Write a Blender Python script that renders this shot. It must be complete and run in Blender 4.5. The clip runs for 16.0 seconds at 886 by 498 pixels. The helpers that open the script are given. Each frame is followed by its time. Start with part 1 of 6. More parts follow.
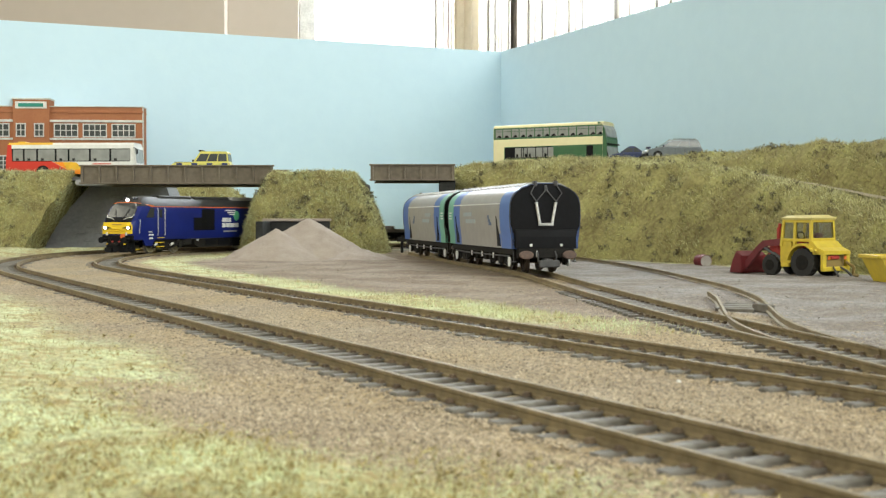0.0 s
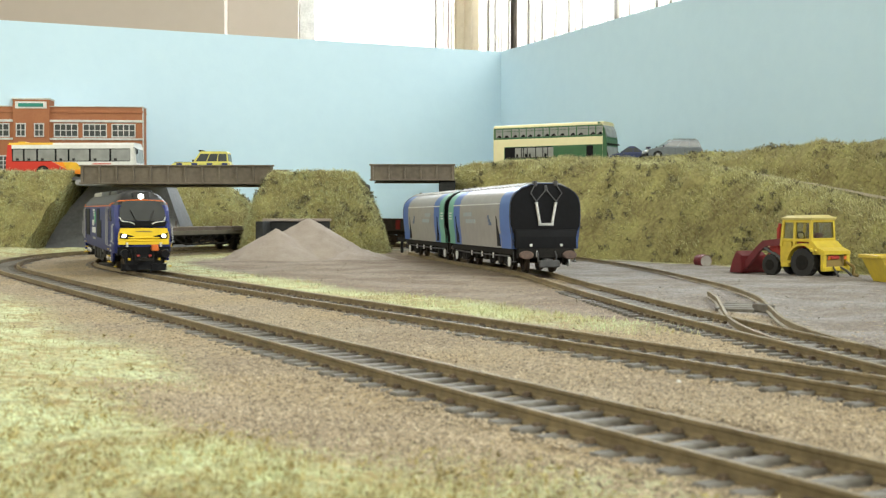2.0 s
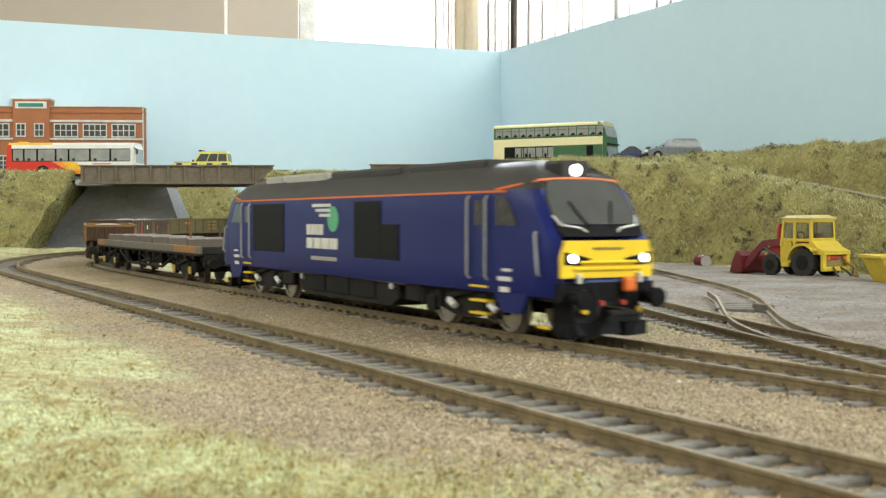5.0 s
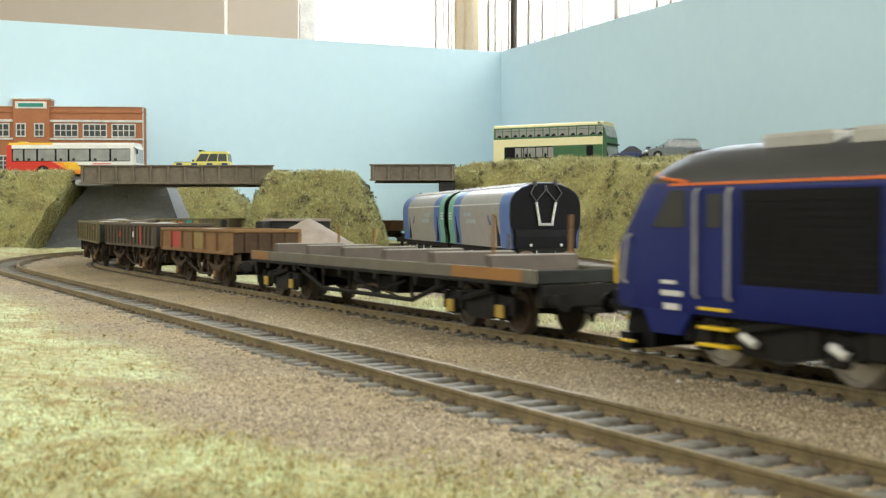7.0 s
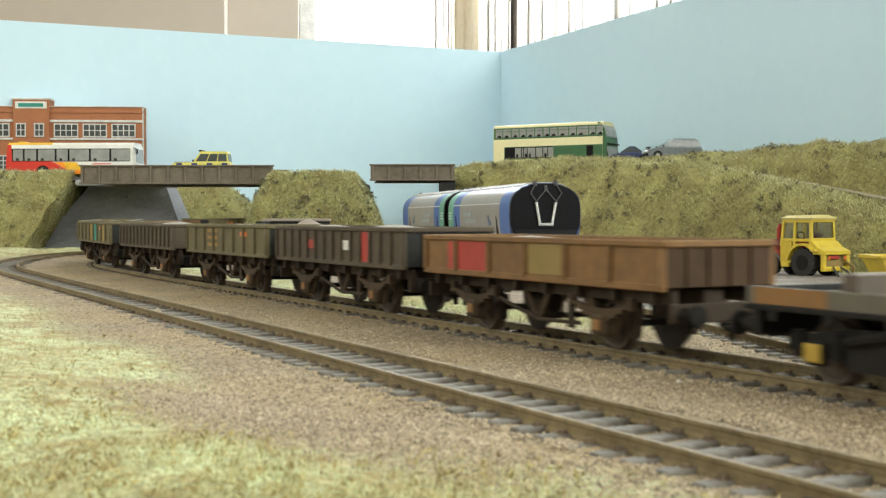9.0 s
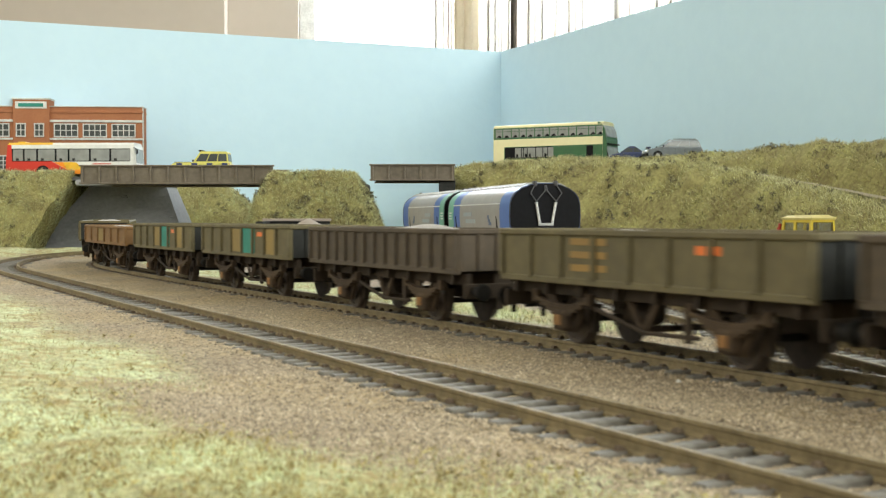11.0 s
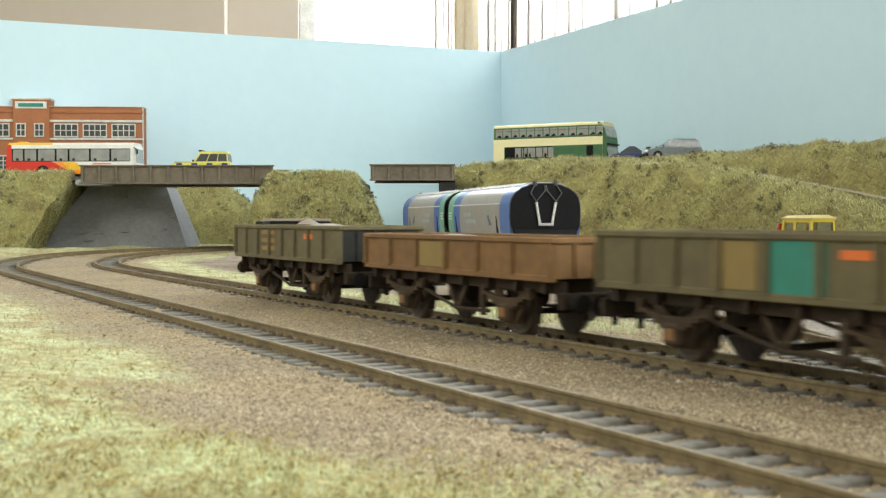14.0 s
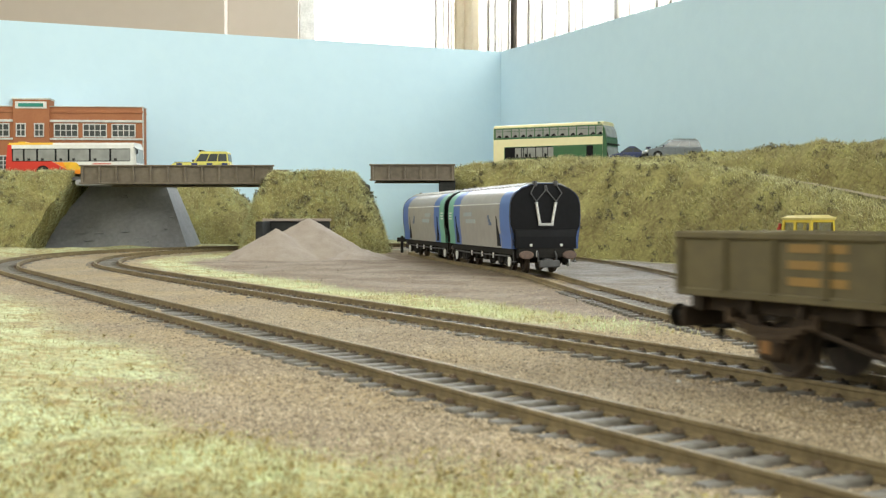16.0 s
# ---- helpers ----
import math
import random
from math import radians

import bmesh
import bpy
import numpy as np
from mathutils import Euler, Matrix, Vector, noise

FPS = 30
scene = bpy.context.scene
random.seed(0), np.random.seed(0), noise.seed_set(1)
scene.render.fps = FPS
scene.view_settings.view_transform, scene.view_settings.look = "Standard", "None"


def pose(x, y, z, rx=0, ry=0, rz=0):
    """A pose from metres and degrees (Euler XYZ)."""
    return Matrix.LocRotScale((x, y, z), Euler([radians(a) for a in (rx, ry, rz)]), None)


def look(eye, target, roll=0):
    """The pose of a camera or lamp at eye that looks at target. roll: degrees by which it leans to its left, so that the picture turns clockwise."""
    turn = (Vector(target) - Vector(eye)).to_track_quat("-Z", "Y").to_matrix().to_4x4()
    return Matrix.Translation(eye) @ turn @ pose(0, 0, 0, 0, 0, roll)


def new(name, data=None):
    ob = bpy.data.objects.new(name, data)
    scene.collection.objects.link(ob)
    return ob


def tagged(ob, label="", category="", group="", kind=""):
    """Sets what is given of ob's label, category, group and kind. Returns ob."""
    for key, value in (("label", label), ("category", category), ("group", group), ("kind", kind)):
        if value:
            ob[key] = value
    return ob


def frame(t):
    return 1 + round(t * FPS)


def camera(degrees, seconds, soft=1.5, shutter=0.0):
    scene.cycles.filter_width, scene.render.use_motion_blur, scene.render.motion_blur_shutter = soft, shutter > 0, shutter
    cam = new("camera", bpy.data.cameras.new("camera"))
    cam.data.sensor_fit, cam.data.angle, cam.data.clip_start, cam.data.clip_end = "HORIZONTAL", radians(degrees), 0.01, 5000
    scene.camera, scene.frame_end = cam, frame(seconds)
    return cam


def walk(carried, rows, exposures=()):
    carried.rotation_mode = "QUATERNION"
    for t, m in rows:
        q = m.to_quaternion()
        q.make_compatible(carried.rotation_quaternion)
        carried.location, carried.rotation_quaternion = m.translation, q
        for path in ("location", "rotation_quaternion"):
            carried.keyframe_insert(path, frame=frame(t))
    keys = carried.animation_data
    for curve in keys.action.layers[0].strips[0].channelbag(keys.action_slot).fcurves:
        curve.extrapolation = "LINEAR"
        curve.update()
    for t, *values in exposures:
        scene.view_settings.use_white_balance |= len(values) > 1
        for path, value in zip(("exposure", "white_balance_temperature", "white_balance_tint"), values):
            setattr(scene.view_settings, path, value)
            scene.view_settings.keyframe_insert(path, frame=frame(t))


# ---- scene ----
cam = camera(40.94, 16.0, soft=1.25, shutter=0.5)
EYE = pose(0, 0, 0.032, 90 - 1.5, 0, 0)
walk(cam, [(0.0, EYE), (16.0, EYE)])
cam.data.dof.use_dof = True
cam.data.dof.focus_distance = 0.85
cam.data.dof.aperture_fstop = 80

# ---- light: a bright room, daylight from back and right, added fill lamps at left and rear ----
world = bpy.data.worlds.new("sky")
scene.world = world
world.use_nodes = True
wn = world.node_tree.nodes
sky = wn.new("ShaderNodeTexSky")
sky.sky_type, sky.sun_disc = "NISHITA", False
sky.sun_elevation, sky.sun_rotation = radians(40), radians(150)
world.node_tree.links.new(sky.outputs[0], wn["Background"].inputs[0])
wn["Background"].inputs[1].default_value = 0.15


def area_lamp(name, where, target, sx, sy, watts, colour):
    d = bpy.data.lights.new(name, "AREA")
    d.shape, d.size, d.size_y, d.energy, d.color = "RECTANGLE", sx, sy, watts, colour
    ob = new(name, d)
    ob.matrix_world = look(where, target)
    return ob


# the first two are added fill lamps in unseen walls, with no known window
area_lamp("fill_lamp_side", (-1.55, 0.5, 0.95), (0.2, 0.9, -0.15), 1.7, 1.0, 19, (1.0, 0.96, 0.78))
area_lamp("fill_lamp_rear", (0.5, -1.75, 1.0), (0.0, 1.2, -0.1), 1.8, 1.0, 10, (1.0, 0.93, 0.68))
area_lamp("daylight_right", (1.56, -0.4, 1.0), (-0.1, 0.8, 0.0), 1.7, 0.95, 43, (0.95, 0.985, 0.88))
area_lamp("daylight_back", (0.25, 2.72, 0.75), (0.05, 0.6, 0.0), 1.2, 0.9, 58, (0.84, 0.93, 1.0))
scene.view_settings.exposure = 0.0


# ---- materials ----
def material(name, base, dark=None, rough=0.6, metal=0.0, scale=300.0, amount=0.5, bump=0.0, bump_scale=None,
             emit=0.0, spec=0.5, spread=0.0, transmission=0.0, coat=0.0):
    """A surface with two scales of variation; scale is in lumps a metre."""
    m = bpy.data.materials.new(name)
    m.use_nodes = True
    n, l = m.node_tree.nodes, m.node_tree.links
    b = n["Principled BSDF"]
    b.inputs["Roughness"].default_value = rough
    b.inputs["Metallic"].default_value = metal
    b.inputs["Transmission Weight"].default_value = transmission
    b.inputs["Coat Weight"].default_value = coat
    b.inputs["Specular IOR Level"].default_value = spec
    dark = dark or tuple(c * 0.72 for c in base)
    tex = n.new("ShaderNodeTexCoord")
    big, fine = n.new("ShaderNodeTexNoise"), n.new("ShaderNodeTexNoise")
    big.inputs["Scale"].default_value, fine.inputs["Scale"].default_value = scale * 0.12, scale
    big.inputs["Detail"].default_value, fine.inputs["Detail"].default_value = 3, 4
    mix = n.new("ShaderNodeMath")
    mix.operation = "MULTIPLY_ADD"
    mix.inputs[1].default_value = 0.5
    half = n.new("ShaderNodeMath")
    half.operation = "MULTIPLY"
    half.inputs[1].default_value = 0.5
    ramp = n.new("ShaderNodeValToRGB")
    ramp.color_ramp.elements[0].position = 0.5 - 0.25 * amount
    ramp.color_ramp.elements[1].position = 0.5 + 0.25 * amount
    ramp.color_ramp.elements[0].color = (*dark, 1)
    ramp.color_ramp.elements[1].color = (*base, 1)
    l.new(tex.outputs["Object"], big.inputs["Vector"])
    l.new(tex.outputs["Object"], fine.inputs["Vector"])
    l.new(big.outputs["Fac"], half.inputs[0])
    l.new(fine.outputs["Fac"], mix.inputs[0])
    l.new(half.outputs[0], mix.inputs[2])
    l.new(mix.outputs[0], ramp.inputs[0])
    colour = ramp.outputs[0]
    if spread:
        geo = n.new("ShaderNodeNewGeometry")
        hsv = n.new("ShaderNodeHueSaturation")
        rng = n.new("ShaderNodeMapRange")
        rng.inputs["To Min"].default_value, rng.inputs["To Max"].default_value = 1 - spread, 1 + spread
        l.new(geo.outputs["Random Per Island"], rng.inputs["Value"])
        l.new(rng.outputs[0], hsv.inputs["Value"])
        l.new(colour, hsv.inputs["Color"])
        colour = hsv.outputs[0]
    l.new(colour, b.inputs["Base Color"])
    if bump:
        bn, bt = n.new("ShaderNodeBump"), n.new("ShaderNodeTexNoise")
        bt.inputs["Scale"].default_value, bt.inputs["Detail"].default_value = bump_scale or scale, 4
        bn.inputs["Strength"].default_value, bn.inputs["Distance"].default_value = min(1, bump), 0.0006
        l.new(tex.outputs["Object"], bt.inputs["Vector"])
        l.new(bt.outputs["Fac"], bn.inputs["Height"])
        l.new(bn.outputs[0], b.inputs["Normal"])
    if emit:
        b.inputs["Emission Color"].default_value = (*base, 1)
        b.inputs["Emission Strength"].default_value = emit
    return m


M = dict(
    board=material("pale_blue_paint", (0.565, 0.755, 0.895), (0.54, 0.73, 0.875), 0.55, scale=60, bump=0.25, bump_scale=140),
    wall=material("beige_wall_paint", (0.56, 0.49, 0.42), (0.54, 0.47, 0.40), 0.8, scale=40),
    ceiling=material("white_ceiling_paint", (0.8, 0.79, 0.76), rough=0.9, scale=30),
    carpet=material("grey_carpet", (0.25, 0.23, 0.21), rough=0.95, scale=400),
    daylight=material("bright_daylight", (1.0, 1.0, 1.0), (0.98, 0.99, 1.0), emit=1.6),
    white_frame=material("white_gloss_frame", (0.8, 0.8, 0.78), rough=0.35),
    rail=material("rusty_rail", (0.25, 0.195, 0.105), (0.15, 0.115, 0.06), 0.65, 0.0, 500, spec=0.3),
    sleeper=material("grey_brown_sleeper", (0.17, 0.16, 0.14), (0.095, 0.085, 0.07), 0.75, scale=500, bump=0.4, spread=0.25),
    chair=material("rusty_chair", (0.14, 0.10, 0.06), (0.09, 0.06, 0.04), 0.8, scale=900, spread=0.3),
    stone=material("ballast_chip", (0.42, 0.35, 0.255), (0.29, 0.23, 0.155), 0.8, scale=900, spread=0.55),
    pile=material("crushed_stone", (0.40, 0.345, 0.30), (0.29, 0.24, 0.205), 0.9, scale=900, amount=0.8, bump=1.0, bump_scale=1300),
    grass=material("dry_static_grass", (0.44, 0.43, 0.165), (0.21, 0.175, 0.065), 0.75, scale=300, amount=0.5, spread=0.5),
    pale_grass=material("pale_green_static_grass", (0.62, 0.62, 0.36), (0.36, 0.33, 0.15), 0.65, scale=260, amount=0.45, spread=0.45),
    lawn=material("pale_lawn_fibre", (0.60, 0.68, 0.41), (0.42, 0.36, 0.16), 0.5, scale=190, amount=0.4, spread=0.22),
    flock=material("ochre_flock", (0.44, 0.38, 0.17), (0.31, 0.245, 0.10), 0.9, scale=300, spread=0.35),
    dark_grass=material("shaded_olive_grass", (0.25, 0.235, 0.09), (0.14, 0.115, 0.05), 0.8, scale=260, amount=0.6, spread=0.5),
    glossy_fibre=material("shiny_grass_fibre", (0.62, 0.66, 0.42), (0.5, 0.5, 0.3), 0.16, scale=300, spec=0.7),
    flat_steel=material("weathered_olive_grey_steel", (0.155, 0.14, 0.105), (0.085, 0.075, 0.06), 0.7, scale=120, amount=1.1, bump=0.3),
    buffer_rust=material("rusty_brown_buffer", (0.15, 0.095, 0.075), (0.09, 0.06, 0.05), 0.7, scale=400),
    cage=material("dark_grey_ironwork", (0.07, 0.07, 0.075), (0.05, 0.05, 0.052), 0.5, scale=400),
    track_dirt=material("trodden_lane_dirt", (0.31, 0.265, 0.185), (0.22, 0.18, 0.115), 0.95, scale=350, amount=0.9, bump=0.6),
    dull_ochre=material("dull_ochre_paint", (0.29, 0.20, 0.06), (0.20, 0.145, 0.055), 0.75, scale=200, amount=1.0),
    earth=material("grassy_earth", (0.33, 0.31, 0.12), (0.17, 0.14, 0.055), 0.95, scale=300, amount=0.5, bump=0.8),
    bush=material("dark_scatter_foliage", (0.17, 0.155, 0.09), (0.08, 0.07, 0.04), 0.85, scale=600, spread=0.5),
    concrete=material("grey_painted_concrete", (0.33, 0.34, 0.36), (0.19, 0.195, 0.21), 0.85, scale=240, amount=1.0, bump=1.0, bump_scale=260),
    girder=material("brown_grey_girder", (0.17, 0.14, 0.105), (0.11, 0.09, 0.065), 0.6, scale=250, bump=0.3),
    tarmac=material("grey_road", (0.16, 0.155, 0.15), (0.12, 0.115, 0.11), 0.9, scale=700, bump=0.5),
    black=material("black_plastic", (0.009, 0.009, 0.011), (0.006, 0.006, 0.007), 0.5, scale=400, spec=0.1),
    under=material("dirty_black_underframe", (0.018, 0.016, 0.014), (0.010, 0.009, 0.008), 0.75, scale=500, spec=0.2),
    dark_glass=material("dark_glazing", (0.035, 0.038, 0.04), (0.025, 0.027, 0.03), 0.18, scale=50, spec=0.5),
    cab_screen=material("grey_windscreen", (0.05, 0.053, 0.056), (0.03, 0.032, 0.034), 0.12, scale=60, spec=0.6, coat=0.2),
    lens=material("lit_lamp", (1.0, 0.98, 0.92), emit=5.0),
    blue=material("dark_blue_livery", (0.006, 0.015, 0.14), (0.005, 0.012, 0.12), 0.4, scale=200, spec=0.22),
    roof=material("dark_grey_roof", (0.036, 0.035, 0.035), (0.02, 0.02, 0.02), 0.5, scale=200, amount=0.9, spec=0.35),
    silver=material("silver_grey_panel", (0.42, 0.41, 0.39), (0.34, 0.33, 0.31), 0.4, 0.3, 300),
    yellow=material("warning_yellow", (0.80, 0.56, 0.015), (0.74, 0.50, 0.012), 0.4, scale=200),
    badge_yellow=material("dirty_yellow_cover", (0.50, 0.33, 0.03), (0.28, 0.18, 0.03), 0.6, scale=400, amount=1.0),
    orange=material("orange_paint", (0.75, 0.17, 0.02), (0.65, 0.14, 0.02), 0.5, scale=300),
    white=material("white_paint", (0.72, 0.72, 0.70), (0.62, 0.62, 0.60), 0.5, scale=300),
    grey_rail=material("pale_grey_handrail", (0.5, 0.5, 0.5), rough=0.4, scale=300),
    green=material("green_paint", (0.10, 0.45, 0.24), (0.08, 0.38, 0.2), 0.5, scale=300),
    wheel=material("brown_wheel", (0.10, 0.075, 0.055), (0.06, 0.045, 0.035), 0.6, 0.2, 400),
    tyre=material("bright_wheel_rim", (0.5, 0.48, 0.44), (0.36, 0.34, 0.31), 0.3, 0.85, 400),
    rust=material("rust_brown_wagon_paint", (0.25, 0.13, 0.04), (0.12, 0.066, 0.03), 0.75, scale=260, amount=0.9, bump=0.3),
    wagon_under=material("rusty_brown_underframe", (0.06, 0.043, 0.03), (0.027, 0.021, 0.016), 0.8, scale=300, amount=1.0, spec=0.2),
    end_brown=material("dark_rusty_wagon_end", (0.085, 0.05, 0.028), (0.045, 0.03, 0.02), 0.8, scale=260, amount=0.9, bump=0.3, spec=0.2),
    bar_ochre=material("faded_ochre_lettering", (0.34, 0.20, 0.05), (0.22, 0.14, 0.05), 0.75, scale=200, amount=0.9),
    guard_rust=material("rust_coated_axle_guard", (0.10, 0.068, 0.042), (0.04, 0.03, 0.023), 0.85, scale=320, amount=1.0, bump=0.4, spec=0.2),
    olive=material("dirty_olive_wagon_paint", (0.155, 0.128, 0.06), (0.085, 0.07, 0.037), 0.75, scale=260, amount=0.9, bump=0.3),
    umber=material("dark_umber_wagon_paint", (0.105, 0.078, 0.05), (0.052, 0.04, 0.03), 0.8, scale=260, amount=0.9, bump=0.3),
    endgrey=material("dark_grey_wagon_end", (0.036, 0.038, 0.037), (0.022, 0.022, 0.021), 0.8, scale=260, bump=0.3, spec=0.15),
    ochre=material("faded_ochre_panel", (0.34, 0.155, 0.035), (0.17, 0.095, 0.04), 0.75, scale=130, amount=1.0),
    teal=material("teal_panel", (0.03, 0.25, 0.20), (0.025, 0.19, 0.15), 0.7, scale=200),
    red=material("red_panel", (0.45, 0.045, 0.03), (0.34, 0.035, 0.025), 0.65, scale=200),
    load=material("grey_stone_load", (0.40, 0.37, 0.34), (0.26, 0.24, 0.22), 0.9, scale=900, amount=1.0, bump=1.0, bump_scale=1100),
    timber=material("weathered_deck", (0.125, 0.098, 0.078), (0.07, 0.055, 0.044), 0.8, scale=240, amount=1.0, bump=0.4),
)


# ---- mesh building; lengths in millimetres ----
MM = 0.001


class Build:
    def __init__(self):
        self.v, self.f = [], []

    def ring_faces(self, a, b, n, closed=True):
        for i in range(n if closed else n - 1):
            j = (i + 1) % n
            self.f.append((a + i, a + j, b + j, b + i))

    def box(self, x0, x1, y0, y1, z0, z1, c=0.0):
        """A block; c: how far its edges are cut off."""
        x0, x1 = min(x0, x1), max(x0, x1)
        y0, y1 = min(y0, y1), max(y0, y1)
        c = min(c, (x1 - x0) * 0.45, (y1 - y0) * 0.45, (z1 - z0) * 0.45)
        if c <= 0:
            k = len(self.v)
            self.v += [(x, y, z) for z in (z0, z1) for x, y in ((x0, y0), (x1, y0), (x1, y1), (x0, y1))]
            self.f += [(k + 3, k + 2, k + 1, k), (k + 4, k + 5, k + 6, k + 7)]
            self.ring_faces(k, k + 4, 4)
            return self

        def ring(d, z):
            return [(x0 + d, y0 + c, z), (x0 + c, y0 + d, z), (x1 - c, y0 + d, z), (x1 - d, y0 + c, z),
                    (x1 - d, y1 - c, z), (x1 - c, y1 - d, z), (x0 + c, y1 - d, z), (x0 + d, y1 - c, z)]
        return self.loft([ring(c * 0.8, z0), ring(0, z0 + c), ring(0, z1 - c), ring(c * 0.8, z1)])

    def loft(self, rings, caps=True, closed=True):
        k, n = len(self.v), len(rings[0])
        for r in rings:
            self.v += [tuple(p) for p in r]
        for i in range(len(rings) - 1):
            self.ring_faces(k + i * n, k + (i + 1) * n, n, closed)
        if caps:
            self.f += [tuple(range(k + n - 1, k - 1, -1)), tuple(range(k + (len(rings) - 1) * n, k + len(rings) * n))]
        return self

    def prism(self, outline, a, b, axis="y"):
        """An outline in the plane across the axis, drawn out from a to b: (x, z) for y, (y, z) for x, (x, y) for z."""
        place = {"y": lambda p, d: (p[0], d, p[1]), "x": lambda p, d: (d, p[0], p[1]), "z": lambda p, d: (p[0], p[1], d)}[axis]
        return self.loft([[place(p, a) for p in outline], [place(p, b) for p in outline]])

    def rod(self, a, b, r, n=8, r2=None):
        a, b = Vector(a), Vector(b)
        d = (b - a).normalized()
        s = d.orthogonal().normalized()
        t = d.cross(s)
        rings = []
        for p, q in ((a, r), (b, r if r2 is None else r2)):
            rings.append([p + (s * math.cos(w) + t * math.sin(w)) * q for w in [2 * math.pi * i / n for i in range(n)]])
        return self.loft(rings)

    def tube(self, points, r, n=6):
        for a, b in zip(points, points[1:]):
            self.rod(a, b, r, n)
        return self

    def sheet(self, xs, ys, height):
        k, n = len(self.v), len(xs)
        self.v += [(x, y, height(x, y)) for y in ys for x in xs]
        for j in range(len(ys) - 1):
            for i in range(n - 1):
                a = k + j * n + i
                self.f.append((a, a + 1, a + n + 1, a + n))
        return self


def mesh_of(name, b, mat, smooth=False):
    me = bpy.data.meshes.new(name)
    me.from_pydata([(x * MM, y * MM, z * MM) for x, y, z in b.v], [], b.f)
    me.materials.append(mat if not isinstance(mat, str) else M[mat])
    bm = bmesh.new()
    bm.from_mesh(me)
    bmesh.ops.recalc_face_normals(bm, faces=bm.faces)
    bm.to_mesh(me)
    bm.free()
    if smooth:
        me.polygons.foreach_set("use_smooth", [True] * len(me.polygons))
        me.set_sharp_from_angle(angle=radians(38))
    return me


def part(name, b, mat, parent=None, label="", smooth=False, at=None):
    ob = new(name, mesh_of(name, b, mat, smooth))
    if parent:
        ob.parent = parent
    if at is not None:
        ob.location = [c * MM for c in at]
    if label:
        ob["label"] = label
    return ob


def thing(name, label, category, x=0, y=0, z=0, turn=0, group="", kind=""):
    ob = new(name)
    ob.matrix_world = pose(x * MM, y * MM, z * MM, 0, 0, turn)
    return tagged(ob, label, category, group, kind)


def soup(name, verts, faces, mat, parent=None, label="", category="", kind="stuff"):
    """Many small pieces as one mesh, from arrays in millimetres."""
    me = bpy.data.meshes.new(name)
    me.from_pydata((np.asarray(verts) * MM).tolist(), [], np.asarray(faces).tolist())
    me.materials.append(M[mat] if isinstance(mat, str) else mat)
    ob = new(name, me)
    if parent:
        ob.parent = parent
    return tagged(ob, label, category, kind=kind)


# ---- the plan: a double line that leaves straight and bends away, and a siding ----
T0, U, C0, R_IN, R_OUT = np.array([-206.60, 765.65]), np.array([0.47753, -0.87862]), np.array([151.0, 960.0]), 407.0, 475.0
NRM = np.array([-0.87862, -0.47753])
BEND0 = math.atan2(NRM[1], -NRM[0])
BEND1 = radians(90)
S_ARC = (BEND1 - BEND0) * R_IN


def smooth_step(a, b, v):
    k = np.clip((v - a) / (b - a), 0, 1)
    return k * k * (3 - 2 * k)


def rise(x, y):
    """How far the line climbs towards the bridge."""
    return 2.5 * smooth_step(650, 1100, y) * smooth_step(40, -80, x)


def line(s, off=0.0):
    """A point of the inner line, s along it towards the front, and its heading; off: outwards."""
    if s >= 0:
        p, h = T0 + U * s + NRM * off, math.atan2(U[1], U[0])
    elif s > -S_ARC:
        w = BEND0 - s / R_IN
        e = np.array([-math.cos(w), math.sin(w)])
        p, h = C0 + (R_IN + off) * e, math.atan2(-math.cos(w), -math.sin(w))
    else:
        p, h = C0 + np.array([(-s - S_ARC), R_IN + off]), math.pi
    return p, h


def off_line(x, y):
    """Distance from the inner line, outwards positive."""
    x, y = np.asarray(x, float), np.asarray(y, float)
    along = (x - T0[0]) * U[0] + (y - T0[1]) * U[1]
    straight = (x - T0[0]) * NRM[0] + (y - T0[1]) * NRM[1]
    bend = np.hypot(x - C0[0], y - C0[1]) - R_IN
    far = y - C0[1] - R_IN
    return np.where(along >= 0, straight, np.where((x > C0[0]) & (y > C0[1]), far, bend))


SIDING = [(150, -160), (128, 60), (116, 160), (103, 265), (92, 335), (82, 405), (72, 500), (61, 620), (52, 720), (20, 870), (-14, 1030), (-24, 1080)]
SPUR = [(99, 290), (97, 330), (100, 375), (110, 430), (121, 490), (127, 560), (127, 640), (124, 760), (113, 900), (98, 1010)]


def spline(points, step):
    """Points and headings at even steps along a smooth curve."""
    p = np.array(points, float)
    out = []
    for i in range(len(p) - 1):
        a, b, c, d = p[max(i - 1, 0)], p[i], p[i + 1], p[min(i + 2, len(p) - 1)]
        for t in np.linspace(0, 1, 24, endpoint=False):
            out.append(0.5 * (2 * b + (c - a) * t + (2 * a - 5 * b + 4 * c - d) * t ** 2 + (3 * b - a - 3 * c + d) * t ** 3))
    out.append(p[-1])
    out = np.array(out)
    run = np.concatenate([[0], np.cumsum(np.hypot(*np.diff(out, axis=0).T))])
    s = np.arange(0, run[-1], step)
    q = np.stack([np.interp(s, run, out[:, 0]), np.interp(s, run, out[:, 1])], 1)
    g = np.gradient(q, axis=0)
    return q, np.arctan2(g[:, 1], g[:, 0])


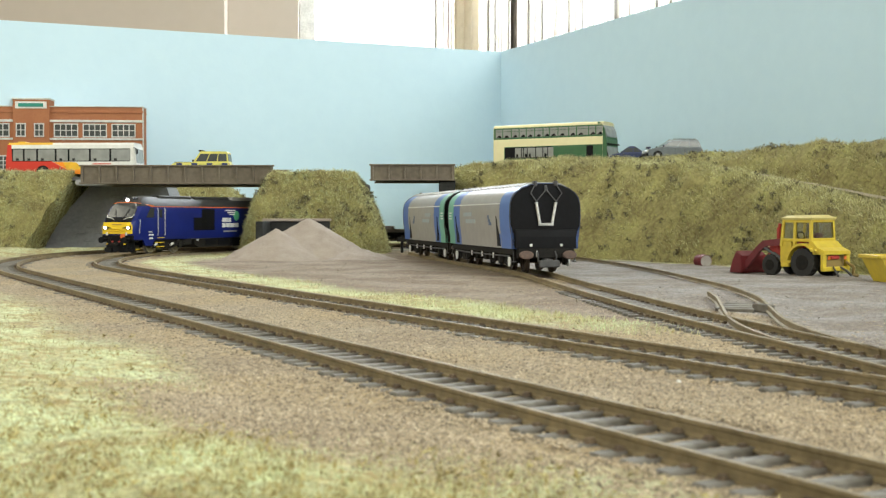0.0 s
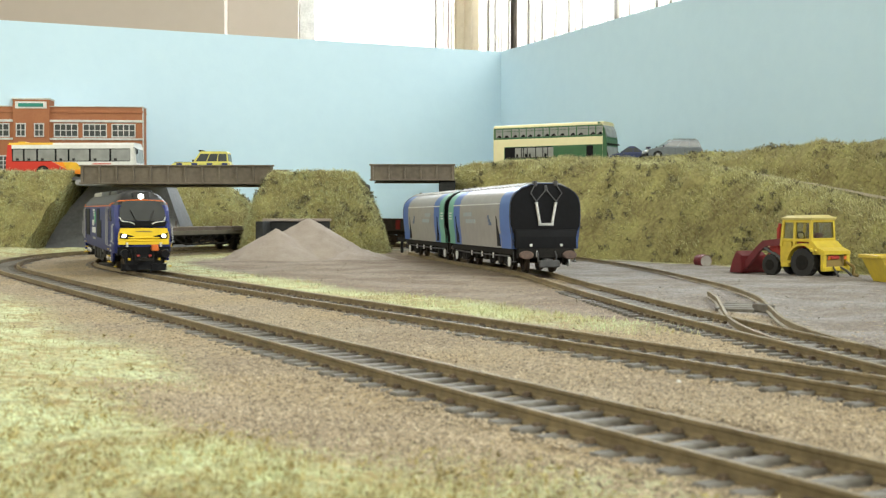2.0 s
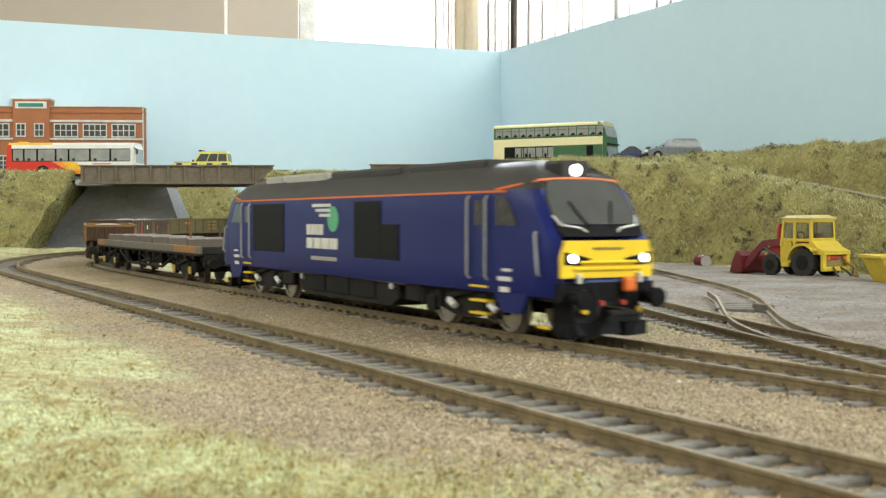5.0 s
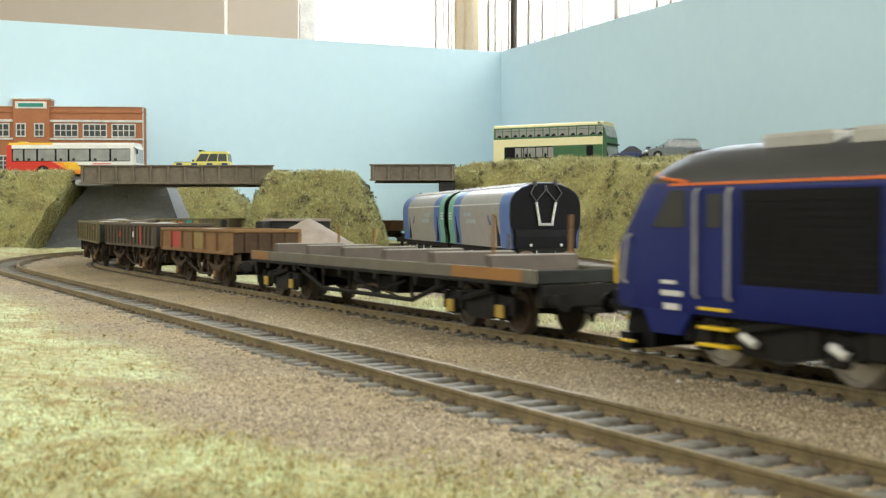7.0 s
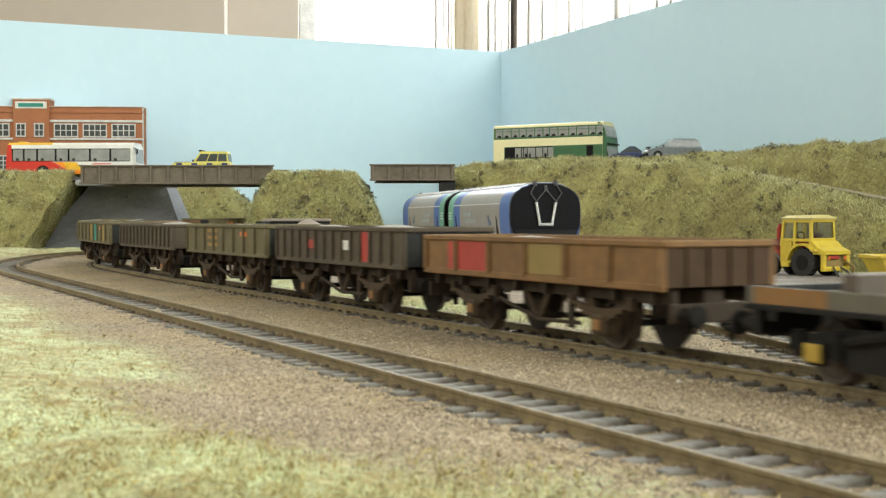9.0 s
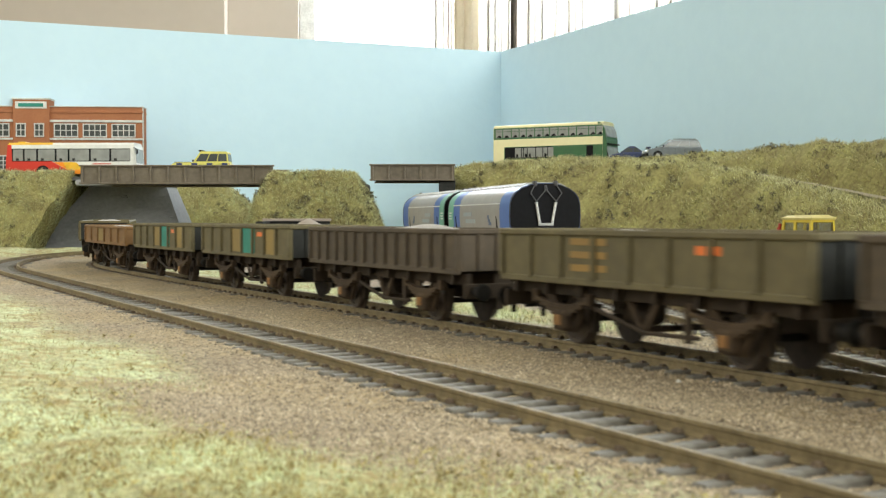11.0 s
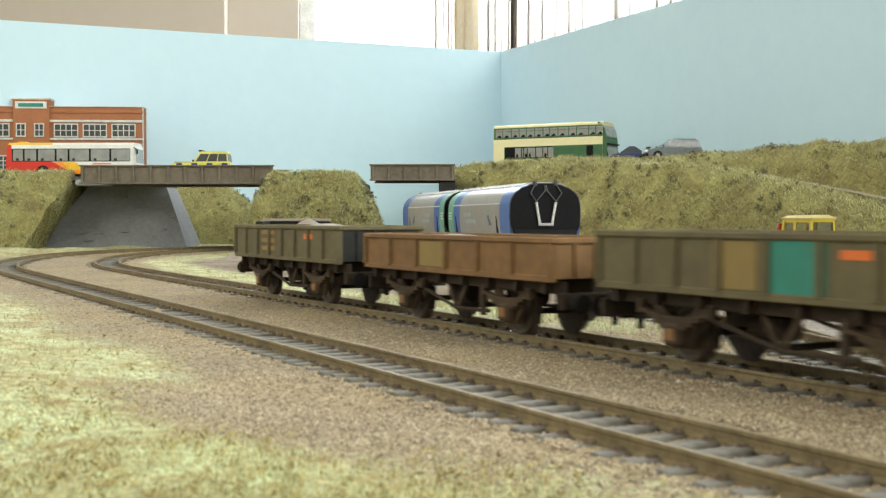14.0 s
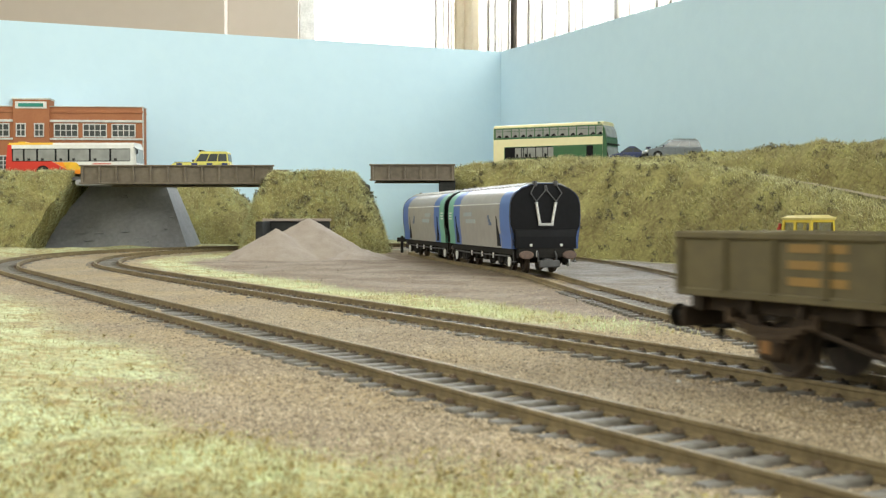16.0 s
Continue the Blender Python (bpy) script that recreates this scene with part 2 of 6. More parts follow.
def near_curve(x, y, points):
    """Distance from a curve, and on which side (positive: to the right of its run)."""
    q, h = spline(points, 12)
    x, y = np.asarray(x, float), np.asarray(y, float)
    best, side = np.full(x.shape, 1e9), np.zeros(x.shape)
    for (a, b), w in zip(q, h):
        d = np.hypot(x - a, y - b)
        k = d < best
        best = np.where(k, d, best)
        side = np.where(k, (x - a) * math.sin(w) - (y - b) * math.cos(w), side)
    return best, side


# right-hand bank: its foot and crest, from far to near
def bank_foot(x):
    return np.interp(x, [0, 14, 35, 105, 186, 234, 267, 300, 352], [1180, 1150, 1120, 1020, 915, 800, 715, 600, 470])


def ground_z(x, y):
    return -2.8 + rise(x, y)
# ---- the room ----
def build_room():
    b = Build().box(-1700, 1720, -1900, 2920, -960, -940)
    tagged(part("floor", b, "carpet"), "grey carpet under the layout", "floor", kind="structure")
    tagged(part("ceiling", Build().box(-1700, 1720, -1900, 2920, 1500, 1520), "ceiling"), "plain white ceiling", "ceiling", kind="structure")
    # back wall with its window
    b = Build()
    b.box(-1700, -340, 2800, 2920, -940, 1500).box(1100, 1720, 2800, 2920, -940, 1500)
    b.box(-340, 1100, 2800, 2920, -940, 150).box(-340, 1100, 2800, 2920, 1300, 1500)
    b.box(-1700, -506, 2760, 2800, -940, 1500)
    tagged(part("wall_back", b, "wall"), "plain beige wall with a window behind the layout", "wall", kind="structure")
    # unseen left wall; its opening is added for the side fill lamp
    b = Build()
    b.box(-1700, -1600, -1900, -400, -940, 1500).box(-1700, -1600, 1400, 2800, -940, 1500)
    b.box(-1700, -1600, -400, 1400, -940, 350).box(-1700, -1600, -400, 1400, 1450, 1500)
    tagged(part("wall_side", b, "wall"), "unseen plain beige wall with a wide opening for a lamp", "wall", kind="structure")
    b = Build()
    b.box(1620, 1720, -1900, -1300, -940, 1500).box(1620, 1720, 500, 2800, -940, 1500)
    b.box(1620, 1720, -1300, 500, -940, 450).box(1620, 1720, -1300, 500, 1480, 1500)
    tagged(part("wall_far_side", b, "wall"), "unseen plain beige wall with a wide opening for a lamp", "wall", kind="structure")
    # unseen rear wall, opened only to hold the rear fill lamp
    b = Build()
    b.box(-1600, -450, -1900, -1800, -940, 1500).box(1450, 1620, -1900, -1800, -940, 1500)
    b.box(-450, 1450, -1900, -1800, -940, 400).box(-450, 1450, -1900, -1800, 1480, 1500)
    tagged(part("wall_rear", b, "wall"), "unseen plain beige wall with a wide opening for a lamp", "wall", kind="structure")
    # the bright outdoors beyond the panes
    for nm, box in (("backdrop_window", (-700, 1500, 3090, 3100, 0, 1500)),):
        tagged(part(nm, Build().box(*box), "daylight"), "overexposed daylight outside the window", "backdrop", kind="structure")
    w = thing("window_1", "white framed window with bright daylight", "window", kind="structure")
    b = Build()
    b.box(-340, -300, 2812, 2850, 150, 1300, 3).box(1060, 1100, 2812, 2850, 150, 1300, 3)
    b.box(-300, 1060, 2812, 2850, 150, 185, 3).box(-300, 1060, 2812, 2850, 1265, 1300, 3)
    part("window_frame", b, "white_frame", w)
    part("window_sill", Build().box(-380, 1140, 2740, 2805, 120, 146, 4), "white_frame", w)


def build_curtain(name, label, x0, x1, folds, y=2700, cloth="curtain"):
    """A hanging curtain: a rippled cloth with a little thickness."""
    n = folds * 10
    front = [(x0 + (x1 - x0) * i / n, y + 16 * math.sin(2 * math.pi * folds * i / n) + 5 * math.sin(i * 1.7)) for i in range(n + 1)]
    outline = front + [(x, v + 4) for x, v in reversed(front)]
    b = Build()
    k = len(outline)
    b.v = [(x, v, 100) for x, v in outline] + [(x, v, 1350) for x, v in outline]
    b.ring_faces(0, k, k)
    ob = part(name, b, cloth, smooth=True)
    return tagged(ob, label, "curtain")


def stripes():
    """White cloth with thin beige and dark stripes."""
    m = bpy.data.materials.new("striped_cloth")
    m.use_nodes = True
    n, l = m.node_tree.nodes, m.node_tree.links
    p = n["Principled BSDF"]
    tex, sep = n.new("ShaderNodeTexCoord"), n.new("ShaderNodeSeparateXYZ")
    l.new(tex.outputs["Object"], sep.inputs[0])
    mul, fr = n.new("ShaderNodeMath"), n.new("ShaderNodeMath")
    mul.operation, fr.operation = "MULTIPLY", "FRACT"
    mul.inputs[1].default_value = 11.0
    ramp = n.new("ShaderNodeValToRGB")
    ramp.color_ramp.interpolation = "CONSTANT"
    e = ramp.color_ramp.elements
    e[0].position, e[0].color = 0.0, (0.9, 0.89, 0.86, 1)
    e[1].position, e[1].color = 0.10, (0.36, 0.33, 0.30, 1)
    for pos, c in ((0.15, 0.9), (0.27, 0.35), (0.325, 0.9), (0.44, 0.38), (0.49, 0.9), (0.62, 0.4), (0.65, 0.9), (0.80, 0.25), (0.83, 0.9)):
        k = e.new(pos)
        k.color = (c, c * 0.97, c * 0.92, 1)
    l.new(sep.outputs[0], mul.inputs[0])
    l.new(mul.outputs[0], fr.inputs[0])
    l.new(fr.outputs[0], ramp.inputs[0])
    l.new(ramp.outputs[0], p.inputs["Base Color"])
    p.inputs["Roughness"].default_value = 0.9
    tr, ms = n.new("ShaderNodeBsdfTranslucent"), n.new("ShaderNodeMixShader")
    l.new(ramp.outputs[0], tr.inputs["Color"])
    ms.inputs[0].default_value = 0.6
    l.new(p.outputs[0], ms.inputs[1])
    l.new(tr.outputs[0], ms.inputs[2])
    l.new(ms.outputs[0], n["Material Output"].inputs["Surface"])
    return m


M["curtain"] = stripes()
M["beige_cloth"] = material("beige_curtain_cloth", (0.72, 0.64, 0.50), (0.66, 0.58, 0.45), 0.9, scale=60)
M["brown_cloth"] = material("dark_brown_cloth", (0.22, 0.18, 0.15), (0.17, 0.14, 0.12), 0.9, scale=60)
build_room()
build_curtain("curtain", "white curtain with thin beige stripes, gathered", -28, 22, 3)
build_curtain("curtain", "plain beige curtain hanging in a flat fold", 25, 82, 1, 2712, "beige_cloth")
build_curtain("curtain", "white curtain with thin grey-brown stripes, drawn", 86, 152, 3)
build_curtain("curtain", "dark brown curtain edge, gathered narrow", 153, 169, 1, 2706, "brown_cloth")
build_curtain("curtain", "white curtain with thin grey-brown stripes, drawn", 171, 580, 14)


# ---- the sky boards of the layout ----
def board_plane(p, q, z0, z1, thick, holes=()):
    """An upright board from p to q on the plan, thick away from the room's front, with openings (start, end, height)."""
    p, q = np.array(p, float), np.array(q, float)
    d = (q - p) / np.linalg.norm(q - p)
    n = np.array([-d[1], d[0]])
    b = Build()

    def block(a, c, za, zb):
        o = [p + d * a, p + d * c, p + d * c + n * thick, p + d * a + n * thick]
        b.prism(o, za, zb, "z")
    at, end = 0.0, float(np.linalg.norm(q - p))
    for a, c, top in holes:
        block(at, a, z0, z1)
        block(a, c, top, z1)
        at = c
    block(at, end, z0, z1)
    return b


CORNER = (85, 1750)
LEFT_END, RIGHT_END = (-1090, 1228), (1230, -855)
tagged(part("backdrop_board_left", board_plane(LEFT_END, (86, 1750.5), -40, 276, 12), "board"),
       "pale blue painted sky board behind the layout", "backdrop board", kind="structure")
tagged(part("backdrop_board_right", board_plane((85, 1750), RIGHT_END, -40, 276, 12, holes=((360, 490, 62),)), "board"),
       "pale blue painted sky board, in shade", "backdrop board", kind="structure")


# ---- ground ----
def ground_material():
    m = bpy.data.materials.new("layout_ground")
    m.use_nodes = True
    n, l = m.node_tree.nodes, m.node_tree.links
    p = n["Principled BSDF"]
    p.inputs["Roughness"].default_value = 0.95
    tex = n.new("ShaderNodeTexCoord")

    def noise_of(scale, detail=4):
        t = n.new("ShaderNodeTexNoise")
        t.inputs["Scale"].default_value, t.inputs["Detail"].default_value = scale, detail
        l.new(tex.outputs["Object"], t.inputs["Vector"])
        return t.outputs["Fac"]

    def two(a, b, fac, lo=0.35, hi=0.65):
        r = n.new("ShaderNodeValToRGB")
        r.color_ramp.elements[0].position, r.color_ramp.elements[1].position = lo, hi
        r.color_ramp.elements[0].color, r.color_ramp.elements[1].color = (*a, 1), (*b, 1)
        l.new(fac, r.inputs[0])
        return r.outputs[0]

    def mixed(a, b, fac):
        x = n.new("ShaderNodeMix")
        x.data_type = "RGBA"
        l.new(fac, x.inputs["Factor"])
        l.new(a, x.inputs["A"])
        l.new(b, x.inputs["B"])
        return x.outputs["Result"]

    def zone(name):
        a = n.new("ShaderNodeAttribute")
        a.attribute_name = name
        return a.outputs["Fac"]
    fine = noise_of(900)
    vor = n.new("ShaderNodeTexVoronoi")
    vor.inputs["Scale"].default_value = 1100
    l.new(tex.outputs["Object"], vor.inputs["Vector"])
    grain = n.new("ShaderNodeSeparateColor")
    l.new(vor.outputs["Color"], grain.inputs[0])
    gravel = mixed(two((0.22, 0.17, 0.105), (0.37, 0.30, 0.205), fine), two((0.235, 0.18, 0.115), (0.35, 0.29, 0.20), noise_of(25)), noise_of(1400, 2))
    yard = mixed(two((0.19, 0.165, 0.15), (0.31, 0.285, 0.27), fine), two((0.19, 0.15, 0.12), (0.33, 0.31, 0.30), noise_of(30), 0.42, 0.6), noise_of(70))
    dirt = mixed(two((0.21, 0.155, 0.11), (0.31, 0.24, 0.175), fine), two((0.16, 0.115, 0.075), (0.31, 0.26, 0.21), noise_of(26), 0.4, 0.6), noise_of(90))
    turf = mixed(two((0.36, 0.28, 0.13), (0.55, 0.62, 0.37), noise_of(34), 0.43, 0.57), two((0.38, 0.29, 0.12), (0.61, 0.66, 0.40), noise_of(260), 0.40, 0.58), noise_of(90))
    ochre = two((0.0, 0.0, 0.0), (0.55, 0.55, 0.55), noise_of(16), 0.42, 0.62)
    gravel = mixed(gravel, two((0.31, 0.22, 0.10), (0.42, 0.325, 0.175), fine), ochre)
    c = mixed(gravel, yard, zone("yard"))
    c = mixed(c, dirt, zone("dirt"))
    c = mixed(c, turf, zone("turf"))
    speck = n.new("ShaderNodeHueSaturation")
    vary = n.new("ShaderNodeMapRange")
    vary.inputs["To Min"].default_value, vary.inputs["To Max"].default_value = 0.62, 1.3
    l.new(grain.outputs[0], vary.inputs["Value"])
    l.new(vary.outputs[0], speck.inputs["Value"])
    l.new(c, speck.inputs["Color"])
    l.new(speck.outputs[0], p.inputs["Base Color"])
    bn = n.new("ShaderNodeBump")
    bn.inputs["Strength"].default_value, bn.inputs["Distance"].default_value = 0.8, 0.0007
    l.new(vor.outputs["Distance"], bn.inputs["Height"])
    l.new(bn.outputs[0], p.inputs["Normal"])
    return m


def zones(x, y):
    """How much of the ground is yard, dirt and turf."""
    wob = 14 * np.sin(x * 0.031 + 1.3 * np.sin(y * 0.017)) + 9 * np.sin(y * 0.053 + x * 0.021) + 5 * np.sin(x * 0.13 + y * 0.11)
    o = off_line(x, y)
    d, side = near_curve(x, y, SIDING)
    yard = smooth_step(14, 30, side + wob * 0.5 + 12 * smooth_step(420, 520, y))
    near = smooth_step(330, 420, y)
    strip = smooth_step(-22, -30, o + wob * 0.15) * (1 - smooth_step(-46, -64, o + wob * 0.35)) * near * smooth_step(1100, 900, y) * smooth_step(300, 440, y + wob)
    inner = smooth_step(-30, -60, o) * smooth_step(-2, -20, side) * near
    lawn = smooth_step(97, 130, o + wob * 1.0)
    rim = smooth_step(-20, -40, o) * (1 - smooth_step(-60, -90, o)) * smooth_step(900, 1000, y) * (y < 1250)
    verge = smooth_step(-14, 14, y - bank_foot(x) + 16 + wob * 0.4) * (x > 20)
    turf = np.clip(np.maximum.reduce([strip, lawn, rim, verge]), 0, 1)
    return yard, np.clip(inner, 0, 1) * (1 - yard), turf


def ground_height(x, y):
    o = off_line(x, y)
    z = ground_z(x, y)
    lawn = smooth_step(100, 180, o)
    z = z + lawn * (2.0 + 2.5 * np.sin(x * 0.02 + 0.6) * np.sin(y * 0.016) + 1.2 * np.sin(x * 0.07) * np.sin(y * 0.06 + 1))
    z = z + 0.5 * np.sin(x * 0.09 + y * 0.05) * np.sin(y * 0.07) * smooth_step(18, 34, np.abs(o)) * (np.abs(o - 68) > 20)
    for d in (np.abs(o), np.abs(o - 68)):
        z = z - 0.45 * smooth_step(8.0, 6.5, d)
        z = z + (0.28 + 0.5 * np.sin(x * 0.31) * np.sin(y * 0.23 + x * 0.1)) * smooth_step(9.5, 12, d) * smooth_step(19, 15, d)
        z = z + 0.55 * smooth_step(10.5, 13, d) * smooth_step(22, 16, d) * smooth_step(240, 420, y)
    return z


def build_ground():
    xs = np.unique(np.concatenate([np.arange(-1100, -420, 30), np.arange(-420, 420, 5.0), np.arange(420, 1300, 30)]))
    ys = np.unique(np.concatenate([np.arange(-1500, 60, 40), np.arange(60, 1300, 6.0), np.arange(1300, 1801, 25)]))
    gx, gy = np.meshgrid(xs, ys)
    gz = ground_height(gx, gy)
    n, m = len(xs), len(ys)
    v = np.stack([gx, gy, gz], -1).reshape(-1, 3)
    idx = (np.arange(m - 1)[:, None] * n + np.arange(n - 1)[None, :]).reshape(-1)
    f = np.stack([idx, idx + 1, idx + n + 1, idx + n], 1)
    me = bpy.data.meshes.new("ground")
    me.from_pydata((v * MM).tolist(), [], f.tolist())
    for nm, val in zip(("yard", "dirt", "turf"), zones(v[:, 0], v[:, 1])):
        me.attributes.new(nm, "FLOAT", "POINT").data.foreach_set("value", np.asarray(val, np.float32))
    me.materials.append(ground_material())
    me.polygons.foreach_set("use_smooth", [True] * len(me.polygons))
    tagged(new("ground", me), "layout ground of beige ballast, grey yard and dry turf", "ground", kind="structure")
    tagged(part("baseboard", Build().box(-1095, 1295, -1495, 1795, -40, -12), "timber"), "wooden baseboard that carries the layout", "baseboard", kind="structure")
    for x in (-1000, 1200):
        for y in (-1400, 1150):
            tagged(part("trestle_leg", Build().box(x, x + 60, y, y + 60, -940, -40, 3), "timber"), "plain wooden leg under the baseboard", "leg", "layout legs")


build_ground()


# ---- track ----
def rail_profile(side):
    return [(-1.1, -2.6), (1.1, -2.6), (1.0, -2.2), (0.3, -1.9), (0.3, -0.9), (0.55, -0.6), (0.5, 0.0), (-0.5, 0.0), (-0.55, -0.6), (-0.3, -0.9), (-0.3, -1.9), (-1.0, -2.2)]


def sweep_rail(q, h, off):
    b, rings = Build(), []
    prof = rail_profile(1)
    for (x, y), w in zip(q, h):
        z = rise(x, y)
        rings.append([(x + math.sin(w) * (off + a), y - math.cos(w) * (off + a), z + c) for a, c in prof])
    return b.loft(rings)


def sleeper_mesh():
    b = Build().box(-1.45, 1.45, -14.8, 14.8, -4.6, -2.05, 0.35)
    return mesh_of("sleeper", b, "sleeper")


def chair_blocks(q, h, gauge=8.5):
    b = Build()
    for (x, y), w in zip(q, h):
        z = rise(x, y)
        for o in (-gauge - 1.7, -gauge + 1.7, gauge - 1.7, gauge + 1.7):
            cx, cy = x + math.sin(w) * o, y - math.cos(w) * o
            k = len(b.v)
            for dz, r in ((-2.3, 0.8), (-1.5, 0.5)):
                for sx, sy in ((-r, -r), (r, -r), (r, r), (-r, r)):
                    b.v.append((cx + sx * math.cos(w) - sy * math.sin(w), cy + sx * math.sin(w) + sy * math.cos(w), z + dz))
            b.ring_faces(k, k + 4, 4)
            b.f.append((k + 4, k + 5, k + 6, k + 7))
    return b


def build_track(name, label, q, h, pick, sleepers=True, sides=(-8.5, 8.5), sunk=None):
    t = thing(name, label, "railway track", kind="structure")
    for o in sides:
        part("rail", sweep_rail(q, h, o), "rail", t, smooth=True)
    if not sleepers:
        return t
    run = np.concatenate([[0], np.cumsum(np.hypot(*np.diff(q, axis=0).T))])
    s = np.arange(0, run[-1], 7.4)
    sx, sy = np.interp(s, run, q[:, 0]), np.interp(s, run, q[:, 1])
    sh = np.interp(s, run, np.unwrap(h))
    me = sleeper_mesh()
    near = [i for i in range(len(s)) if pick(sx[i], sy[i])][:300]
    part("chairs", chair_blocks([(sx[i], sy[i]) for i in near], [sh[i] for i in near]), "chair", t)["kind"] = "stuff"
    for i in near:
        ob = new("sleeper", me)
        ob.parent = t
        a, d = random.uniform(-1.5, 1.5), random.uniform(-0.4, 0.4)
        if sunk:
            d -= sunk(sx[i], sy[i])
        ob.matrix_basis = pose(sx[i] * MM, sy[i] * MM, (rise(sx[i], sy[i]) + min(d, 0.1)) * MM, 0, 0, math.degrees(sh[i]) + a)
    return t


def line_points(off):
    s = np.concatenate([np.arange(2000, 0, -25), np.arange(0, -S_ARC, -12), np.arange(-S_ARC, -S_ARC - 950, -40)])
    pts = [line(v, off) for v in s]
    return np.array([p for p, _ in pts]), np.array([w for _, w in pts])


seen = lambda x, y: 90 < y < 1330 and x < 160
build_track("track_inner", "rusty model railway track on grey sleepers, under the train", *line_points(0), seen)
build_track("track_outer", "rusty model railway track on grey sleepers, empty", *line_points(R_OUT - R_IN), seen)
sq, sh_ = spline(SIDING, 8)
build_track("siding", "rusty siding half sunk in dirt", sq, sh_, lambda x, y: 200 < y < 560)
pq, ph_ = spline(SPUR, 6)
spur = build_track("yard_spur", "rail of a spur let into the grey yard", pq, ph_, None, sleepers=False, sides=(8.5,))
k0, k1 = [int(np.argmin(np.abs(pq[:, 1] - v))) for v in (315, 520)]
part("check_rail", sweep_rail(pq[k0:k1], ph_[k0:k1], -8.5), "rail", spur, "short worn rail", smooth=True)
def crossing():
    """Half buried timbers between the diverging rails, and two loose blocks."""
    t = thing("crossing_timbers", "worn grey crossing timbers between the rails", "crossing", 112, 455, -2.6, 72)
    for i in range(6):
        part("timber", Build().box(-15 + i * 5.2, -11.2 + i * 5.2, -8 + 0.5 * (i % 2), 6 - 0.7 * (i % 3), -0.6, 0.9 + 0.2 * (i % 2), 0.3), "crossing_grey", t)
    for x, y, a, n, lab in ((119, 440, 112, 5, "short brown timber block by the spur"), (116, 296, 98, 9, "grey timber lying by the rails"), (96, 312, 60, 8, "grey timber lying by the rails"), (106, 322, 150, 7, "grey timber lying by the rails")):
        q = thing("timber_block", lab, "timber", x, y, -2.9, a)
        part("block", Build().box(-n, n, -1.5, 1.5, -0.4, 3.0 if n == 5 else 1.0, 0.35), "crossing_grey", q)


M["crossing_grey"] = material("weathered_grey_timber", (0.21, 0.195, 0.17), (0.11, 0.095, 0.075), 0.8, scale=400, amount=0.9, bump=0.5)
crossing()
# ---- rolling stock; x forward, the rail head at z = 0 ----
WHEELS = []


def wheelset(parent, x, r=6.2, gauge=8.6, bright=False):
    """An axle with two flanged, dished wheels, about its own axle's centre."""
    b = Build().rod((0, -gauge - 1, 0), (0, gauge + 1, 0), 0.9, 8)
    ob = part("wheelset", b, "under", parent, at=(x, 0, r))
    for s in (-1, 1):
        w, n = Build(), 20
        rings = []
        for d, rad in ((-1.2, r + 0.9), (-0.6, r + 0.9), (-0.5, r), (1.2, r - 0.1), (1.2, r - 1.1), (0.6, r - 1.3), (0.5, 1.6), (1.3, 1.4), (1.3, 0.4)):
            rings.append([(rad * math.cos(2 * math.pi * i / n), s * (gauge + d), rad * math.sin(2 * math.pi * i / n)) for i in range(n)])
        w.loft(rings)
        for k in range(4):
            a = math.pi / 2 * k
            w.rod((2.6 * math.cos(a), s * (gauge + 0.4), 2.6 * math.sin(a)), (2.6 * math.cos(a), s * (gauge + 0.95), 2.6 * math.sin(a)), 0.7, 6)
        part("wheel", w, "tyre" if bright else "wheel", ob, smooth=True)
    WHEELS.append((ob, x, r))
    return ob


def buffers(parent, x, z=10.2, y=11.2, out=5.5, mat="under"):
    d = 1 if x > 0 else -1
    for s in (-1, 1):
        b = Build().rod((x, s * y, z), (x + d * out * 0.55, s * y, z), 1.7, 10).rod((x + d * out * 0.5, s * y, z), (x + d * out * 0.85, s * y, z), 1.1, 8)
        b.rod((x + d * out * 0.85, s * y, z), (x + d * out, s * y, z), 2.7, 12, 2.4)
        part("buffer", b, mat, parent, smooth=True)


def coupling(parent, x):
    d = 1 if x > 0 else -1
    b = Build().box(x, x + d * 6.5, -1.2, 1.2, 7.2, 8.4, 0.3).box(x + d * 5, x + d * 6.5, -4.5, 4.5, 7.0, 8.2, 0.3).box(x + d * 3, x + d * 4, -0.6, 0.6, 4.5, 7.4)
    part("coupling", b, "under", parent)


